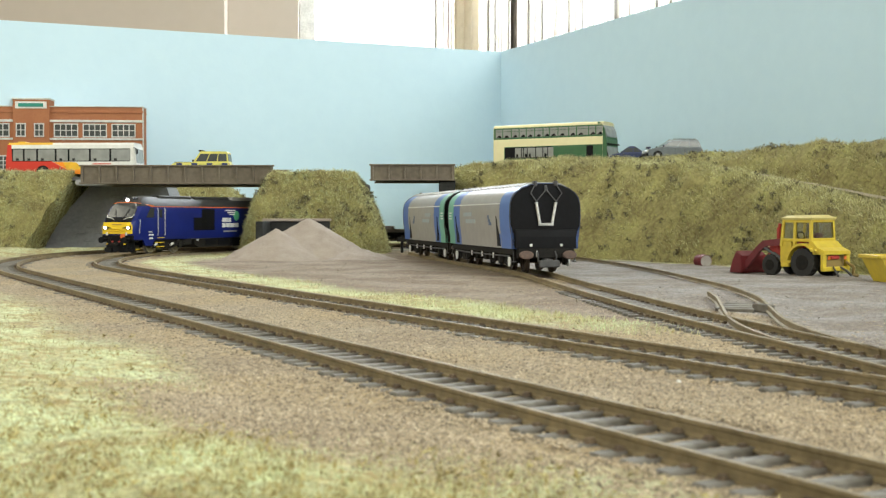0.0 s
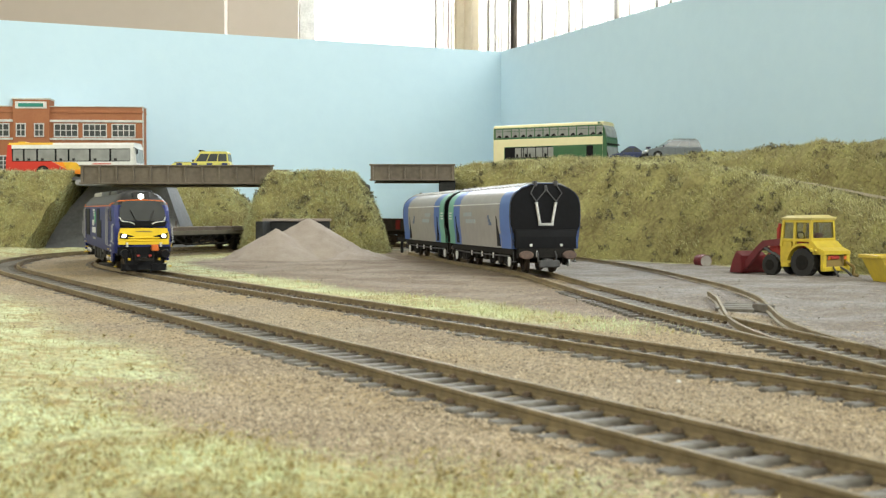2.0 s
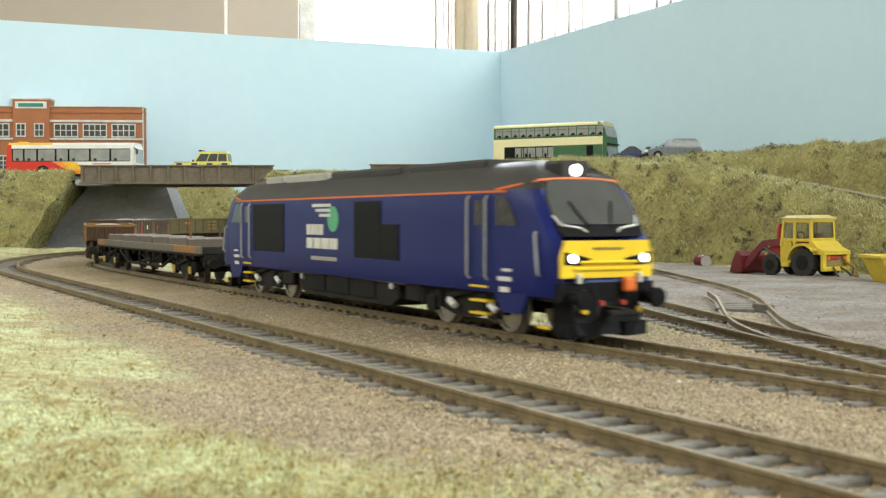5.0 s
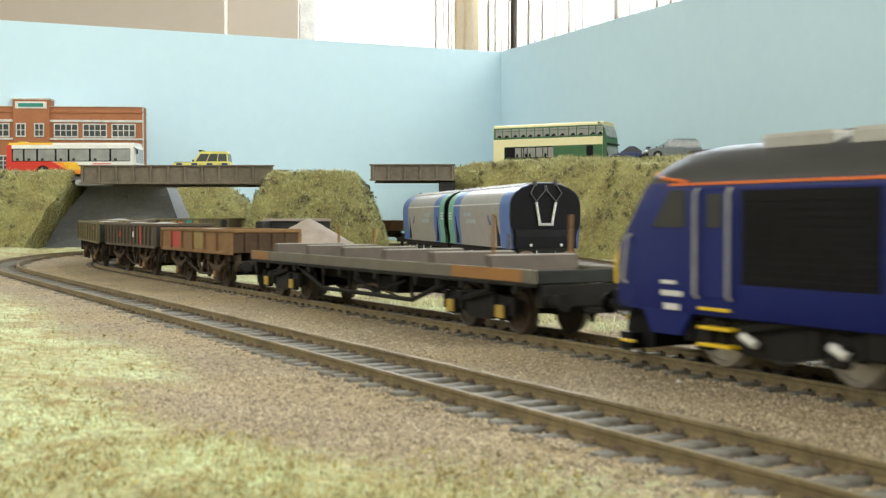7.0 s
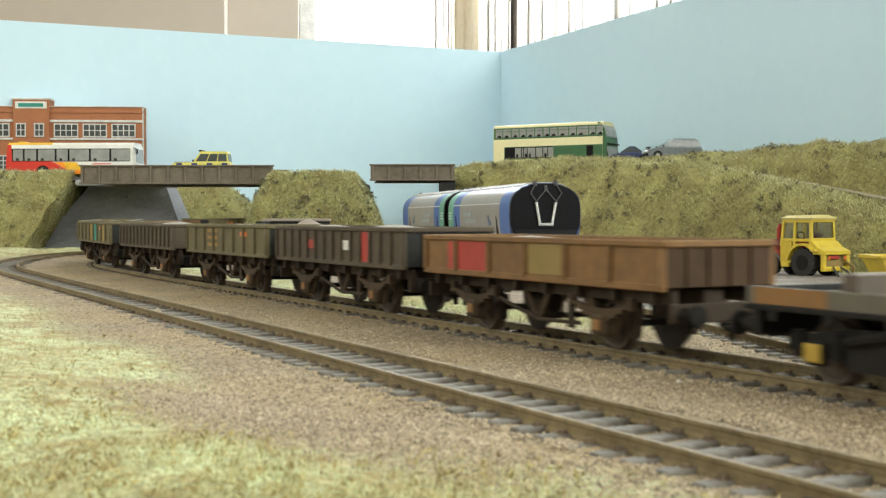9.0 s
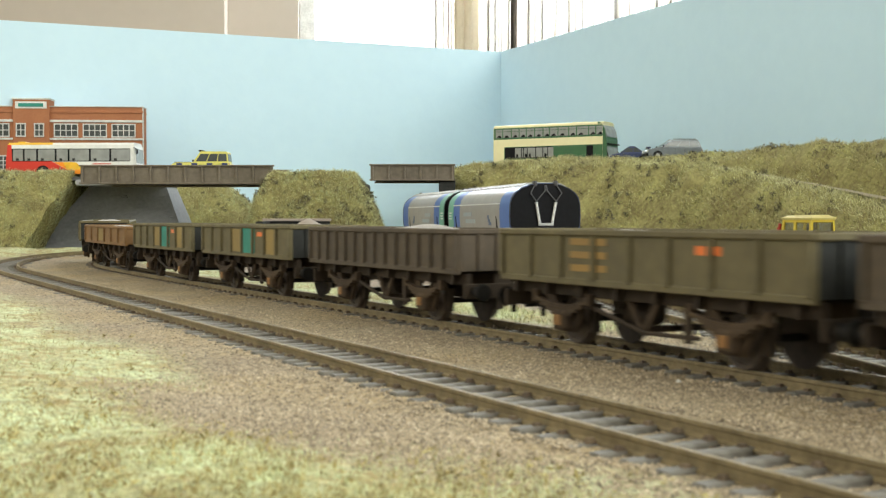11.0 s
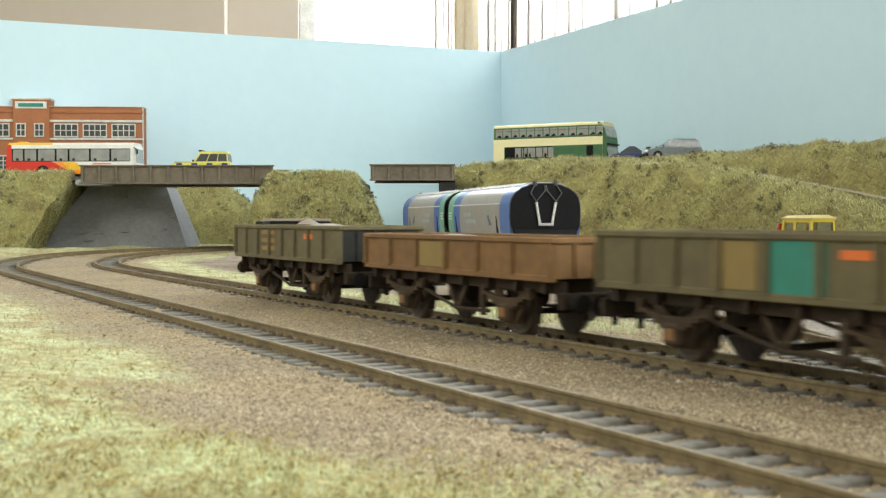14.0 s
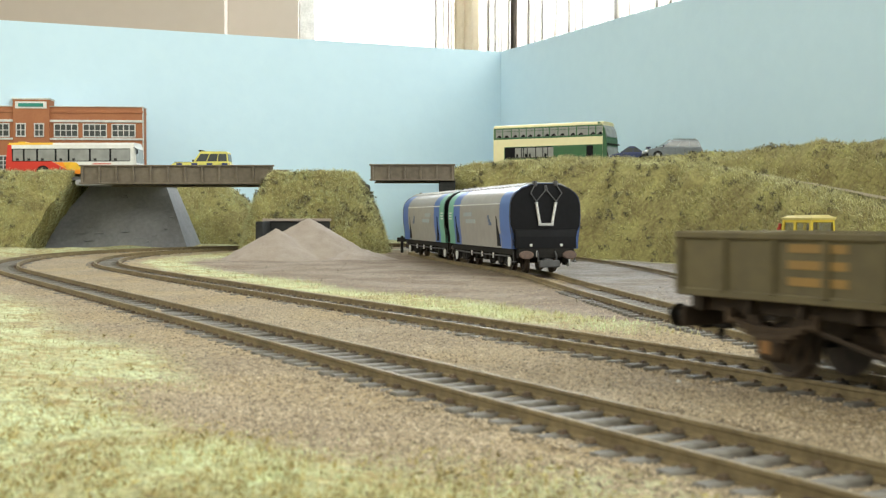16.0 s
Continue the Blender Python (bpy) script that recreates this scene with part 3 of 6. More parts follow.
def open_wagon(label, paint, ribs, top, panels=(), load=True, end="endgrey", length=113.5, half=16.2, floor=16.4):
    w = thing("open_wagon", label, "goods wagon", group="wagons of the train")
    L = length / 2
    t = 0.9
    for s in (-1, 1):
        part("side_panel", Build().box(-L, L, s * half, s * (half - t), floor, top - 0.6, 0.15), paint, w)
        part("top_rail", Build().box(-L - 0.4, L + 0.4, s * (half + 0.7), s * (half - t - 0.3), top - 1.6, top, 0.35), paint, w)
        part("bottom_rail", Build().box(-L, L, s * (half + 0.5), s * (half - t), floor - 0.9, floor + 0.8, 0.25), paint, w)
    me = None
    for i in range(ribs):
        x = -L + 1.2 + (length - 2.4) * i / (ribs - 1)
        for s in (-1, 1):
            wd = 0.9 if ribs < 10 else 0.8
            if me is None:
                b = Build().loft([[(-wd, -0.02, floor), (wd, -0.02, floor), (wd * 0.7, 1.0, floor + 0.5), (-wd * 0.7, 1.0, floor + 0.5)],
                                  [(-wd, -0.02, top - 1.5), (wd, -0.02, top - 1.5), (wd * 0.7, 1.0, top - 1.6), (-wd * 0.7, 1.0, top - 1.6)]])
                me = mesh_of("rib", b, paint)
            ob = new("rib", me)
            ob.parent = w
            ob.matrix_basis = pose(x * MM, s * half * MM, 0, 0, 0, 0 if s > 0 else 180)
    for d in (-1, 1):
        e = part("end_panel", Build().box(d * L, d * (L - t), -half + t, half - t, floor, top - 0.6, 0.15), end, w)
        for y in (-9.5, -3.2, 3.2, 9.5):
            part("end_rib", Build().box(d * L, d * (L + 0.7), y - 0.7, y + 0.7, floor, top - 1.4, 0.2), end, e)
        part("end_cap", Build().box(d * (L + 0.7), d * (L - t - 0.3), -half + 0.5, half - 0.5, top - 1.6, top, 0.3), paint, e)
        part("headstock", Build().box(d * (L - 0.5), d * (L + 0.8), -half + 1.5, half - 1.5, 8.4, 12.8, 0.3), "wagon_under", w)
        buffers(w, d * (L + 0.8), z=10.4, out=5.2)
        coupling(w, d * (L + 0.5))
    part("floor", Build().box(-L + t, L - t, -half + t, half - t, floor, floor + 1.0), "timber", w)
    if load:
        rng = random.Random(len(label) + ribs)
        heap = rng.uniform(1.6, 3.0)
        ph = [rng.uniform(0, 6) for _ in range(4)]
        n = 34
        xs = np.linspace(-L + t + 0.2, L - t - 0.2, n)
        ys = np.linspace(-half + t + 0.2, half - t - 0.2, 12)
        hill = lambda x, y: top - 3.2 + (heap + 0.9 * math.sin(x * 0.09 + ph[0]) + 0.6 * math.sin(x * 0.23 + ph[1])) * math.cos(y / half * 1.35) ** 1.2 * (1 - (abs(x) / L) ** 6) + 0.35 * noise.noise((x * 0.6, y * 0.6, ph[2]))
        part("stone_load", Build().sheet(xs, ys, hill), "load", w, "heaped grey stone load", smooth=True)
    for k0, k1, f0, f1, mat in panels:
        x0, x1 = -L + length * k0, -L + length * k1
        z0, z1 = floor + (top - floor) * f0, floor + (top - floor) * f1
        for s in (-1, 1):
            part("painted_patch", Build().box(x0, x1, s * (half - 0.2), s * (half + 0.16), z0, z1), mat, w, "patch of other paint")
    # underframe: solebars, W-shaped axle guards, leaf springs and dirty brake gear
    A = 30.5
    for s in (-1, 1):
        part("solebar", Build().box(-L + 1, L - 1, s * 11.2, s * 13.2, 12.4, 15.8, 0.3), "wagon_under", w)
        for x in np.linspace(-L + 6, L - 6, 8):
            part("side_bracket", Build().prism([(x - 1.0, 15.9), (x + 1.0, 15.9), (x + 0.5, 12.4), (x - 0.5, 12.4)], s * 13.0, s * 15.4), "wagon_under", w)
        for x in (-A, A):
            g = part("axle_guard", Build().prism([(x - 9.4, 12.6), (x - 5.6, 12.6), (x - 2.6, 8.4), (x + 2.6, 8.4), (x + 5.6, 12.6), (x + 9.4, 12.6), (x + 3.4, 3.2), (x - 3.4, 3.2)], s * 11.9, s * 12.9), "guard_rust", w, "rusty brown axle guard")
            part("axlebox", Build().box(x - 2.9, x + 2.9, s * 12.6, s * 15.6, 3.8, 8.8, 0.7), "guard_rust", g)
            for k in range(4):
                reach_ = 11.5 - 2.4 * k
                part("spring_leaf", Build().loft([[(x + u, s * (13.0 + q), 11.0 - 0.75 * k - 1.5 * (1 - (u / 11.5) ** 2) + e) for q, e in ((0, 0), (1.9, 0), (1.9, 0.7), (0, 0.7))] for u in np.linspace(-reach_, reach_, 7)]), "guard_rust", g)
            for u in (-11.8, 11.8):
                part("spring_shackle", Build().box(x + u - 0.8, x + u + 0.8, s * 12.6, s * 15.0, 10.2, 13.4, 0.3), "guard_rust", g)
            for u in (-7.2, 7.2):
                part("brake_shoe", Build().prism([(x + u - 1.2, 10.5), (x + u + 1.2, 10.5), (x + u * 0.93 + 0.8, 3.4), (x + u * 0.93 - 0.8, 3.4)], s * 7.6, s * 9.8), "wagon_under", g)
        part("brake_lever", Build().tube([(-20, s * 13.4, 10.5), (2, s * 13.8, 5.6), (22, s * 14.2, 6.0)], 0.55), "wagon_under", w)
        part("lever_guard", Build().prism([(17, 12.6), (19, 12.6), (19, 4.6), (17, 4.6)], s * 13.4, s * 14.6), "wagon_under", w)
        part("vee_hanger", Build().prism([(-6, 12.6), (-4.4, 12.6), (0, 6.4), (4.4, 12.6), (6, 12.6), (0.8, 4.8), (-0.8, 4.8)], s * 11.8, s * 12.6), "guard_rust", w)
        part("grease_plate", Build().box(s * A - 1.4, s * A + 1.4, -15.9, -15.5, 5.0, 7.6, 0.15), "ochre", w, "faded ochre grease plate")
    part("brake_cylinder", Build().rod((-16, -4, 9), (-5, -4, 9), 2.8, 12), "wagon_under", w)
    part("air_tank", Build().rod((4, 5, 9.2), (19, 5, 9.2), 3.0, 12), "wagon_under", w)
    part("brake_shaft", Build().rod((0, -13, 6), (0, 13, 6), 0.8, 8), "wagon_under", w)
    part("centre_beam", Build().box(-L + 2, L - 2, -3, 3, 11.6, 15.8, 0.4), "wagon_under", w)
    for x in (-A, A):
        wheelset(w, x)
    return w


def bogie(parent, x, axles, half=11.5, mat="under", badge=None, r=6.2, bright=False):
    b = Build()
    for s in (-1, 1):
        y0, y1 = s * half, s * (half + 2.4)
        b.prism([(x - axles - 6, 9.5), (x - axles - 5, 6), (x - axles + 4, 5.5), (x - 5, 3.6), (x + 5, 3.6), (x + axles - 4, 5.5), (x + axles + 5, 6), (x + axles + 6, 9.5), (x + 6, 11.5), (x - 6, 11.5)], y0, y1)
        for d in (-axles, axles):
            b.box(x + d - 2.6, x + d + 2.6, s * (half + 1.8), s * (half + 4.0), 4.0, 8.6, 0.6)
            b.rod((x + d - 4.8, s * (half + 2.6), 5.5), (x + d - 4.8, s * (half + 2.6), 10.5), 1.3, 8)
            b.rod((x + d + 4.8, s * (half + 2.6), 5.5), (x + d + 4.8, s * (half + 2.6), 10.5), 1.3, 8)
        b.rod((x - 7, s * (half + 3.2), 9), (x + 9, s * (half + 3.2), 12), 0.9, 6)
    b.box(x - 5, x + 5, -half, half, 5, 11, 0.6)
    part("bogie", b, mat, parent)
    if badge:
        for d in (-axles, axles):
            for s in (-1, 1):
                part("axlebox_cover", Build().box(x + d - 2.1, x + d + 2.1, s * (half + 4.0), s * (half + 4.6), 4.6, 8.2, 0.3), badge, parent, "bright axlebox cover")
    for d in (-axles, axles):
        wheelset(parent, x + d, r, bright=bright)


def flat_wagon():
    w = thing("bolster_wagon", "long weathered flat bolster wagon with upright stakes", "goods wagon", group="wagons of the train")
    L, half = 109.5, 16.2
    part("deck", Build().box(-L + 1, L - 1, -half + 1, half - 1, 15.2, 16.6, 0.2), "timber", w)
    for s in (-1, 1):
        part("side_rail", Build().box(-L, L, s * half, s * (half - 1.4), 14.6, 18.4, 0.3), "flat_steel", w, "weathered olive-grey steel side rail")
        part("side_rail_flange", Build().box(-L, L, s * (half - 1.5), s * (half + 0.8), 13.8, 14.8, 0.2), "under", w)
        for x0, x1 in ((-107, -88), (66, 104)):
            part("painted_patch", Build().box(x0, x1, s * (half - 0.1), s * (half + 0.16), 15.0, 18.3), "ochre", w, "patch of rusty orange paint")
        b = Build().tube([(-62, s * 14, 13.6), (-36, s * 14, 6.2), (36, s * 14, 6.2), (62, s * 14, 13.6)], 0.8)
        for x in (-36, -12, 12, 36):
            b.rod((x, s * 14, 6.2), (x, s * 14, 13.8), 0.6)
        b.tube([(-12, s * 13, 12), (6, s * 13, 7), (30, s * 13, 12)], 0.5)
        part("truss_rod", b, "under", w, smooth=True)
    for x in (-84, -50, -17, 17, 50, 84):
        b = Build().prism([(x - 2.2, 16.4), (x + 2.2, 16.4), (x + 1.7, 21.4), (x - 1.7, 21.4)], -half + 1.6, half - 1.6)
        p = part("bolster", b, "timber", w, "raised wooden cross beam")
        part("top_strip", Build().box(x - 1.3, x + 1.3, -half + 2, half - 2, 21.3, 21.8, 0.1), "load", p, "pale strip on top of the beam")
    for i in range(26):
        x = -L + 4 + i * (2 * L - 8) / 25
        part("deck_plank", Build().box(x - 3.9, x + 3.9, -half + 1.6, half - 1.6, 16.5, 16.9 + 0.12 * (i % 3), 0.15), "timber", w)
    for s in (-1, 1):
        for i in range(15):
            x = -L + 8 + i * (2 * L - 16) / 14
            part("stake_pocket", Build().box(x - 1.1, x + 1.1, s * (half + 0.1), s * (half + 0.9), 11.8, 14.4, 0.2), "under", w)
        part("axle_rod", Build().tube([(-20, s * 12, 7), (4, s * 12.5, 9.5), (20, s * 12, 6.5)], 0.5), "guard_rust", w)
    for x, y, z, m in ((-84, 13, 29, "rust"), (-50, 13, 28, "rust"), (50, 13, 27, "timber"), (84, 13, 33, "rust"), (84, -13, 33, "rust")):
        part("stake", Build().rod((x, y, 16), (x + 0.4, y, z), 0.55, 6), m, w, "rusty upright stake")
    for d in (-1, 1):
        part("end_rail", Build().box(d * L, d * (L - 1.4), -half + 1.4, half - 1.4, 14.6, 18.2, 0.3), "endgrey", w)
        part("headstock", Build().box(d * (L - 2), d * (L + 0.6), -14, 14, 8.4, 14.4, 0.3), "under", w)
        buffers(w, d * (L + 0.6), out=7)
        coupling(w, d * L)
        bogie(w, d * 78, 14, mat="under", badge="badge_yellow")
    part("centre_sill", Build().box(-100, 100, -5, 5, 9.5, 14.6, 0.4).box(-20, 16, -9, 9, 7, 13, 0.6), "under", w)
    return w


LENGTHEN = 1.075


def locomotive():
    w = thing("locomotive", "dark blue diesel locomotive with yellow nose and lit headlights", "locomotive")
    E = 125.0

    def nose(z):
        return float(np.interp(z, [10, 25.5, 28, 41.5, 45.5, 48], [124.6, 124.6, 122.6, 113.5, 109, 97]))

    def halfw(z):
        return float(np.interp(z, [10, 13, 38.5, 41.0, 46.0, 47.6, 48.3], [15.9, 16.9, 16.9, 16.0, 11.6, 7.5, 0.0]))
    low = [11.5, 13, 20, 25.5, 28, 33, 38.5, 39.6]
    high = [39.6, 41, 43.5, 46, 47.6, 48.1]

    def ring(k, zs, flat):
        """Station k from 0 (front face) to 1; the ring runs up one side and down the other."""
        pts = []
        for s, seq in ((-1, zs), (1, zs[::-1])):
            for z in seq:
                f = nose(z)
                x, wd = {0: (f, 0.80), 1: (f - 2.2, 0.93), 2: (f - 9, 0.985), 3: (min(f - 16, 98), 1.0)}[k]
                pts.append((x, s * halfw(z) * wd, z))
        return pts

    def shell(zs):
        r = [ring(k, zs, 0) for k in (0, 1, 2, 3)]
        back = [[(-x, y, z) for x, y, z in q] for q in r[::-1]]
        return Build().loft(r + back)
    part("body", shell(low), "blue", w, "dark blue painted body", smooth=True)
    part("roof", shell(high), "roof", w, "dark grey roof", smooth=True)
    for s in (-1, 1):
        part("cantrail_stripe", Build().box(-104, 104, s * 16.2, s * 17.05, 38.9, 39.5), "orange", w, "thin orange stripe")
    # roof gear
    part("roof_hatch", Build().box(38, 84, -10.5, 10.5, 45.6, 48.9, 0.8), "roof", w)
    part("roof_hatch", Build().box(-20, 34, -11, 11, 45.6, 48.9, 0.8), "roof", w)
    part("cooler_grille", Build().box(-62, -24, -11.5, 11.5, 44.8, 49.0, 0.8), "silver", w, "pale silver roof grille")
    part("cooler_grille", Build().box(-84, -66, -11, 11, 44.8, 49.0, 0.8), "silver", w, "pale silver roof grille")
    for x in (-78, -70, -56, -43, -30):
        part("fan_ring", Build().rod((x, 0, 48.8), (x, 0, 49.4), 4.6, 16), "roof", w, smooth=True)
    for d in (1, -1):
        front = d == 1
        X = lambda x: d * x
        # nose panel, standing a little proud
        n_out = [(-14.4, 16.6), (14.4, 16.6), (14.5, 22), (13.2, 26.2), (-13.2, 26.2), (-14.5, 22)]
        part("nose_panel", Build().prism(n_out, X(124.2), X(125.3), "x"), "yellow", w, "bright yellow nose panel")
        part("nose_lip", Build().box(X(124.8), X(125.9), -10.5, 10.5, 18.4, 19.4, 0.3), "yellow", w)
        ws = []
        for q, zz in ((-0.79, 29.2), (-0.70, 41.0), (0.70, 41.0), (0.79, 29.2)):
            ws.append((zz, q * 15.4))
        b = Build()
        b.loft([[(X(nose(z) + o), y, z) for z, y in [(30.4, -11.2), (31.8, -13.2), (37, -12.9), (41.4, -11.0), (42.2, -8.0), (42.2, 8.0), (41.4, 11.0), (37, 12.9), (31.8, 13.2), (30.4, 11.2)]] for o in (-0.8, 0.35)])
        part("windscreen", b, "cab_screen", w, "grey raked windscreen")
        for s in (-1, 1):
            b = Build().tube([(X(nose(33) + 0.5), s * 13.2, 32.6), (X(nose(30.4) + 0.7), s * 12.0, 30.2), (X(nose(29.6) + 0.8), s * 6.5, 29.4), (X(nose(28.8) + 1.0), s * 5.0, 28.4)], 0.3)
            part("handrail", b, "white", w, "white painted handrail")
            b = Build().tube([(X(nose(29.6) + 0.6), s * 3.4, 29.4), (X(nose(36) + 0.6), s * 6.8, 36.5)], 0.22)
            part("wiper", b, "black", w)
            b = Build().prism([(s * 5.2, 21.5), (s * 13.6, 23.3), (s * 13.6, 20.1), (s * 9, 19.8)], X(125.0), X(125.6), "x")
            part("light_cluster", b, "black", w, "black headlight surround")
            part("headlight", Build().rod((X(125.4), s * 11.3, 21.6), (X(126.1), s * 11.3, 21.6), 1.15, 14), "lens" if front else "dark_glass", w, "lit white headlight" if front else "unlit tail light")
            # side cab window and corner
            b = Build().prism([(X(99), 30), (X(109.5), 30), (X(104), 38), (X(99), 38)], s * 16.2, s * 17.0)
            part("cab_window", b, "dark_glass", w, "dark cab side window")
        part("top_light", Build().rod((X(108.5), 0, 44.8), (X(112.0), 0, 44.8), 1.6, 16), "lens" if front else "dark_glass", w, "lit round top lamp" if front else "unlit top lamp")
        part("lamp_housing", Build().box(X(104), X(111.6), -5, 5, 42.4, 47.4, 0.8), "roof", w)
        b = Build().prism([(X(118), 10.5), (X(125.0), 10.5), (X(125.0), 15.4), (X(118), 15.4)], -15, 15)
        part("buffer_beam", b, "black", w)
        part("valance", Build().prism([(X(116), 2.2), (X(126.5), 2.0), (X(124.6), 10.8), (X(116), 10.8)], -10.5, 10.5), "black", w, "black snowplough valance")
        for s in (-1, 1):
            part("plough_blade", Build().prism([(X(121), s * 4), (X(127.4), s * 4), (X(125), s * 13), (X(121), s * 13)], 1.4, 5.2, "z"), "black", w)
        buffers(w, X(125), z=11.5, y=11.4, out=6.5, mat="black")
        b = Build()
        for y in (-7.5, -5.2, 5.2, 7.5):
            b.tube([(X(125.4), y, 14), (X(127), y, 12), (X(126.6), y * 0.95, 7)], 0.45)
        part("brake_hose", b, "under", w, smooth=True)
        part("jumper_cable", Build().box(X(125.2), X(127), 4.2, 8.2, 12.8, 16.6, 0.6) if front else Build().box(X(125.2), X(127), -8.2, -4.2, 12.8, 16.6, 0.6), "orange", w, "orange jumper cable")
        b = Build().box(X(123), X(132), -1.4, 1.4, 7.6, 9.2, 0.3).box(X(130), X(132), -4.5, 4.5, 7.2, 8.6, 0.3)
        part("coupling", b, "under", w)
        for s in (-1, 1):
            # cab door with its rails
            part("cab_door", Build().box(X(86.5), X(94.5), s * 16.7, s * 17.05, 15.5, 38.4, 0.1), "blue", w)
            part("door_window", Build().box(X(88.4), X(92.6), s * 16.9, s * 17.2, 30, 37), "dark_glass", w, "dark glazed window")
            for x in (85.8, 95.2):
                b = Build().tube([(X(x), s * 17.1, 15.0), (X(x), s * 17.9, 16), (X(x), s * 17.9, 37.0), (X(x), s * 17.1, 38.2)], 0.36)
                part("handrail", b, "grey_rail", w, "pale grey vertical handrail")
            for z in (12.6, 8.6, 5.0):
                part("cab_step", Build().box(X(86), X(95), s * 14.2, s * 17.2, z, z + 0.7, 0.1), "yellow", w, "step with yellow edge")
            part("step_panel", Build().prism([(X(97), 13), (X(114), 13), (X(110), 6.5), (X(101), 6.5)], s * 15.2, s * 16.4), "blue", w)
            part("data_panel", Build().box(X(102), X(106.5), s * 16.7, s * 17.0, 17.6, 18.4).box(X(100), X(106.5), s * 16.7, s * 17.0, 15.0, 16.2), "white", w, "white data bars")
        part("screen_surround", Build().loft([[(X(nose(z) + o), y, z) for z, y in [(27.2, -12.6), (30.2, -14.0), (30.2, 14.0), (27.2, 12.6)]] for o in (-0.6, 0.3)]), "black", w, "black panel below the windscreen")
        # raised strip in darker ochre paints the shade of a crease
        part("crease_shade_strip", Build().box(X(125.2), X(125.7), -4.5, 4.5, 23.9, 24.5, 0.1), "dull_ochre", w, "darker ochre strip painting the shade of a nose crease")
        part("nose_ridge", Build().box(X(125.1), X(126.3), -9.2, 9.2, 20.2, 21.0, 0.3), "yellow", w)
        for s in (-1, 1):
            part("lamp_iron", Build().box(X(125.2), X(126.6), s * 9.6 - 0.5, s * 9.6 + 0.5, 15.2, 17.8, 0.2), "white", w)
            part("cab_front_handrail", Build().tube([(X(118.5), s * 16.6, 17), (X(119), s * 17.4, 18), (X(117.6), s * 17.2, 27.5), (X(117), s * 16.4, 28.4)], 0.32), "grey_rail", w, "pale grey handrail")
            part("pipe_tap", Build().rod((X(126.2), s * 8.6, 8.2), (X(127.4), s * 8.6, 8.2), 0.8, 8), "yellow", w, "yellow brake tap")
            part("pipe_tap", Build().rod((X(126.4), s * 3.4, 10.2), (X(127.6), s * 3.4, 10.2), 0.7, 8), "red", w, "red brake tap")
            part("step_edge", Build().box(X(117), X(121.5), s * 15.0, s * 16.2, 3.4, 4.0, 0.1), "yellow", w, "yellow step edge")
            part("frame_plate", Build().box(X(101), X(105.5), s * 16.7, s * 17.0, 12.0, 13.4), "white", w, "small white data panel")
            part("cab_eave", Build().tube([(X(112.6), s * 13.0, 41.6), (X(106.5), s * 15.9, 40.6), (X(99), s * 16.6, 39.7)], 0.4), "orange", w, "thin orange stripe round the cab")
        part("screen_eave", Build().tube([(X(nose(42.6) + 0.4), y, 42.6 - 0.012 * y * y * 0.35) for y in np.linspace(-13, 13, 9)], 0.38), "orange", w, "thin orange stripe over the windscreen")
    # vents and lettering on the sides
    for s in (-1, 1):
        for x0, x1, z0, z1 in ((-83, -50, 18.5, 37.6), (12, 32, 18.5, 37.6), (31.8, 44, 18.5, 30.0)):
            p = part("side_vent", Build().box(x0, x1, s * 16.7, s * 17.15, z0, z1, 0.1), "black", w, "black side grille")
            part("vent_frame", Build().box(x0 - 0.5, x1 + 0.5, s * 16.6, s * 17.0, z0 - 0.5, z1 + 0.5, 0.1), "blue", p)
            n = int((z1 - z0) / 1.6)
            for i in range(n):
                part("slat", Build().box(x0 + 0.6, x1 - 0.6, s * 17.1, s * 17.35, z0 + 0.8 + i * 1.6, z0 + 1.5 + i * 1.6), "black", p)
        cx = -14
        out = Build()
        e = -s
        for i in range(3):
            z = 36.0 - i * 1.8
            out.box(cx + e * -9 + e * i * 3.2, cx + e * 7, s * 16.7, s * 17.1, z, z + 1.1)
        part("wing_emblem", out, "white", w, "three white wing bars")
        part("globe_emblem", Build().rod((cx + e * 9, s * 16.7, 31.6), (cx + e * 9, s * 17.08, 31.6), 4.6, 20), "green", w, "green round emblem")
        for x_, z_, wd in ((-14, 25.8, 3.0), (-10.4, 25.8, 3.2), (-6.6, 25.8, 3.0), (-3, 25.8, 3.4), (-14, 20.8, 5.6), (-7.6, 20.8, 6.0), (-1, 20.8, 6.4), (6, 20.8, 6.6)):
            part("lettering_bar", Build().box(cx + e * x_, cx + e * (x_ + wd), s * 16.7, s * 17.12, z_, z_ + 3.9, 0.1), "white", w, "white lettering bar")
        part("number_panel", Build().box(cx - 10, cx + 12, s * 16.7, s * 17.1, 16.6, 18.0), "silver", w, "pale number bars")
    # below the body
    part("fuel_tank", Build().prism([(-34, 3.4), (34, 3.4), (40, 6.5), (40, 13), (-40, 13), (-40, 6.5)], -14.8, 14.8), "under", w, "dirty black fuel tank")
    for x in (-24, -4, 16):
        for s in (-1, 1):
            part("tank_panel", Build().box(x - 8, x + 8, s * 14.7, s * 15.3, 5, 12, 0.3), "black", w)
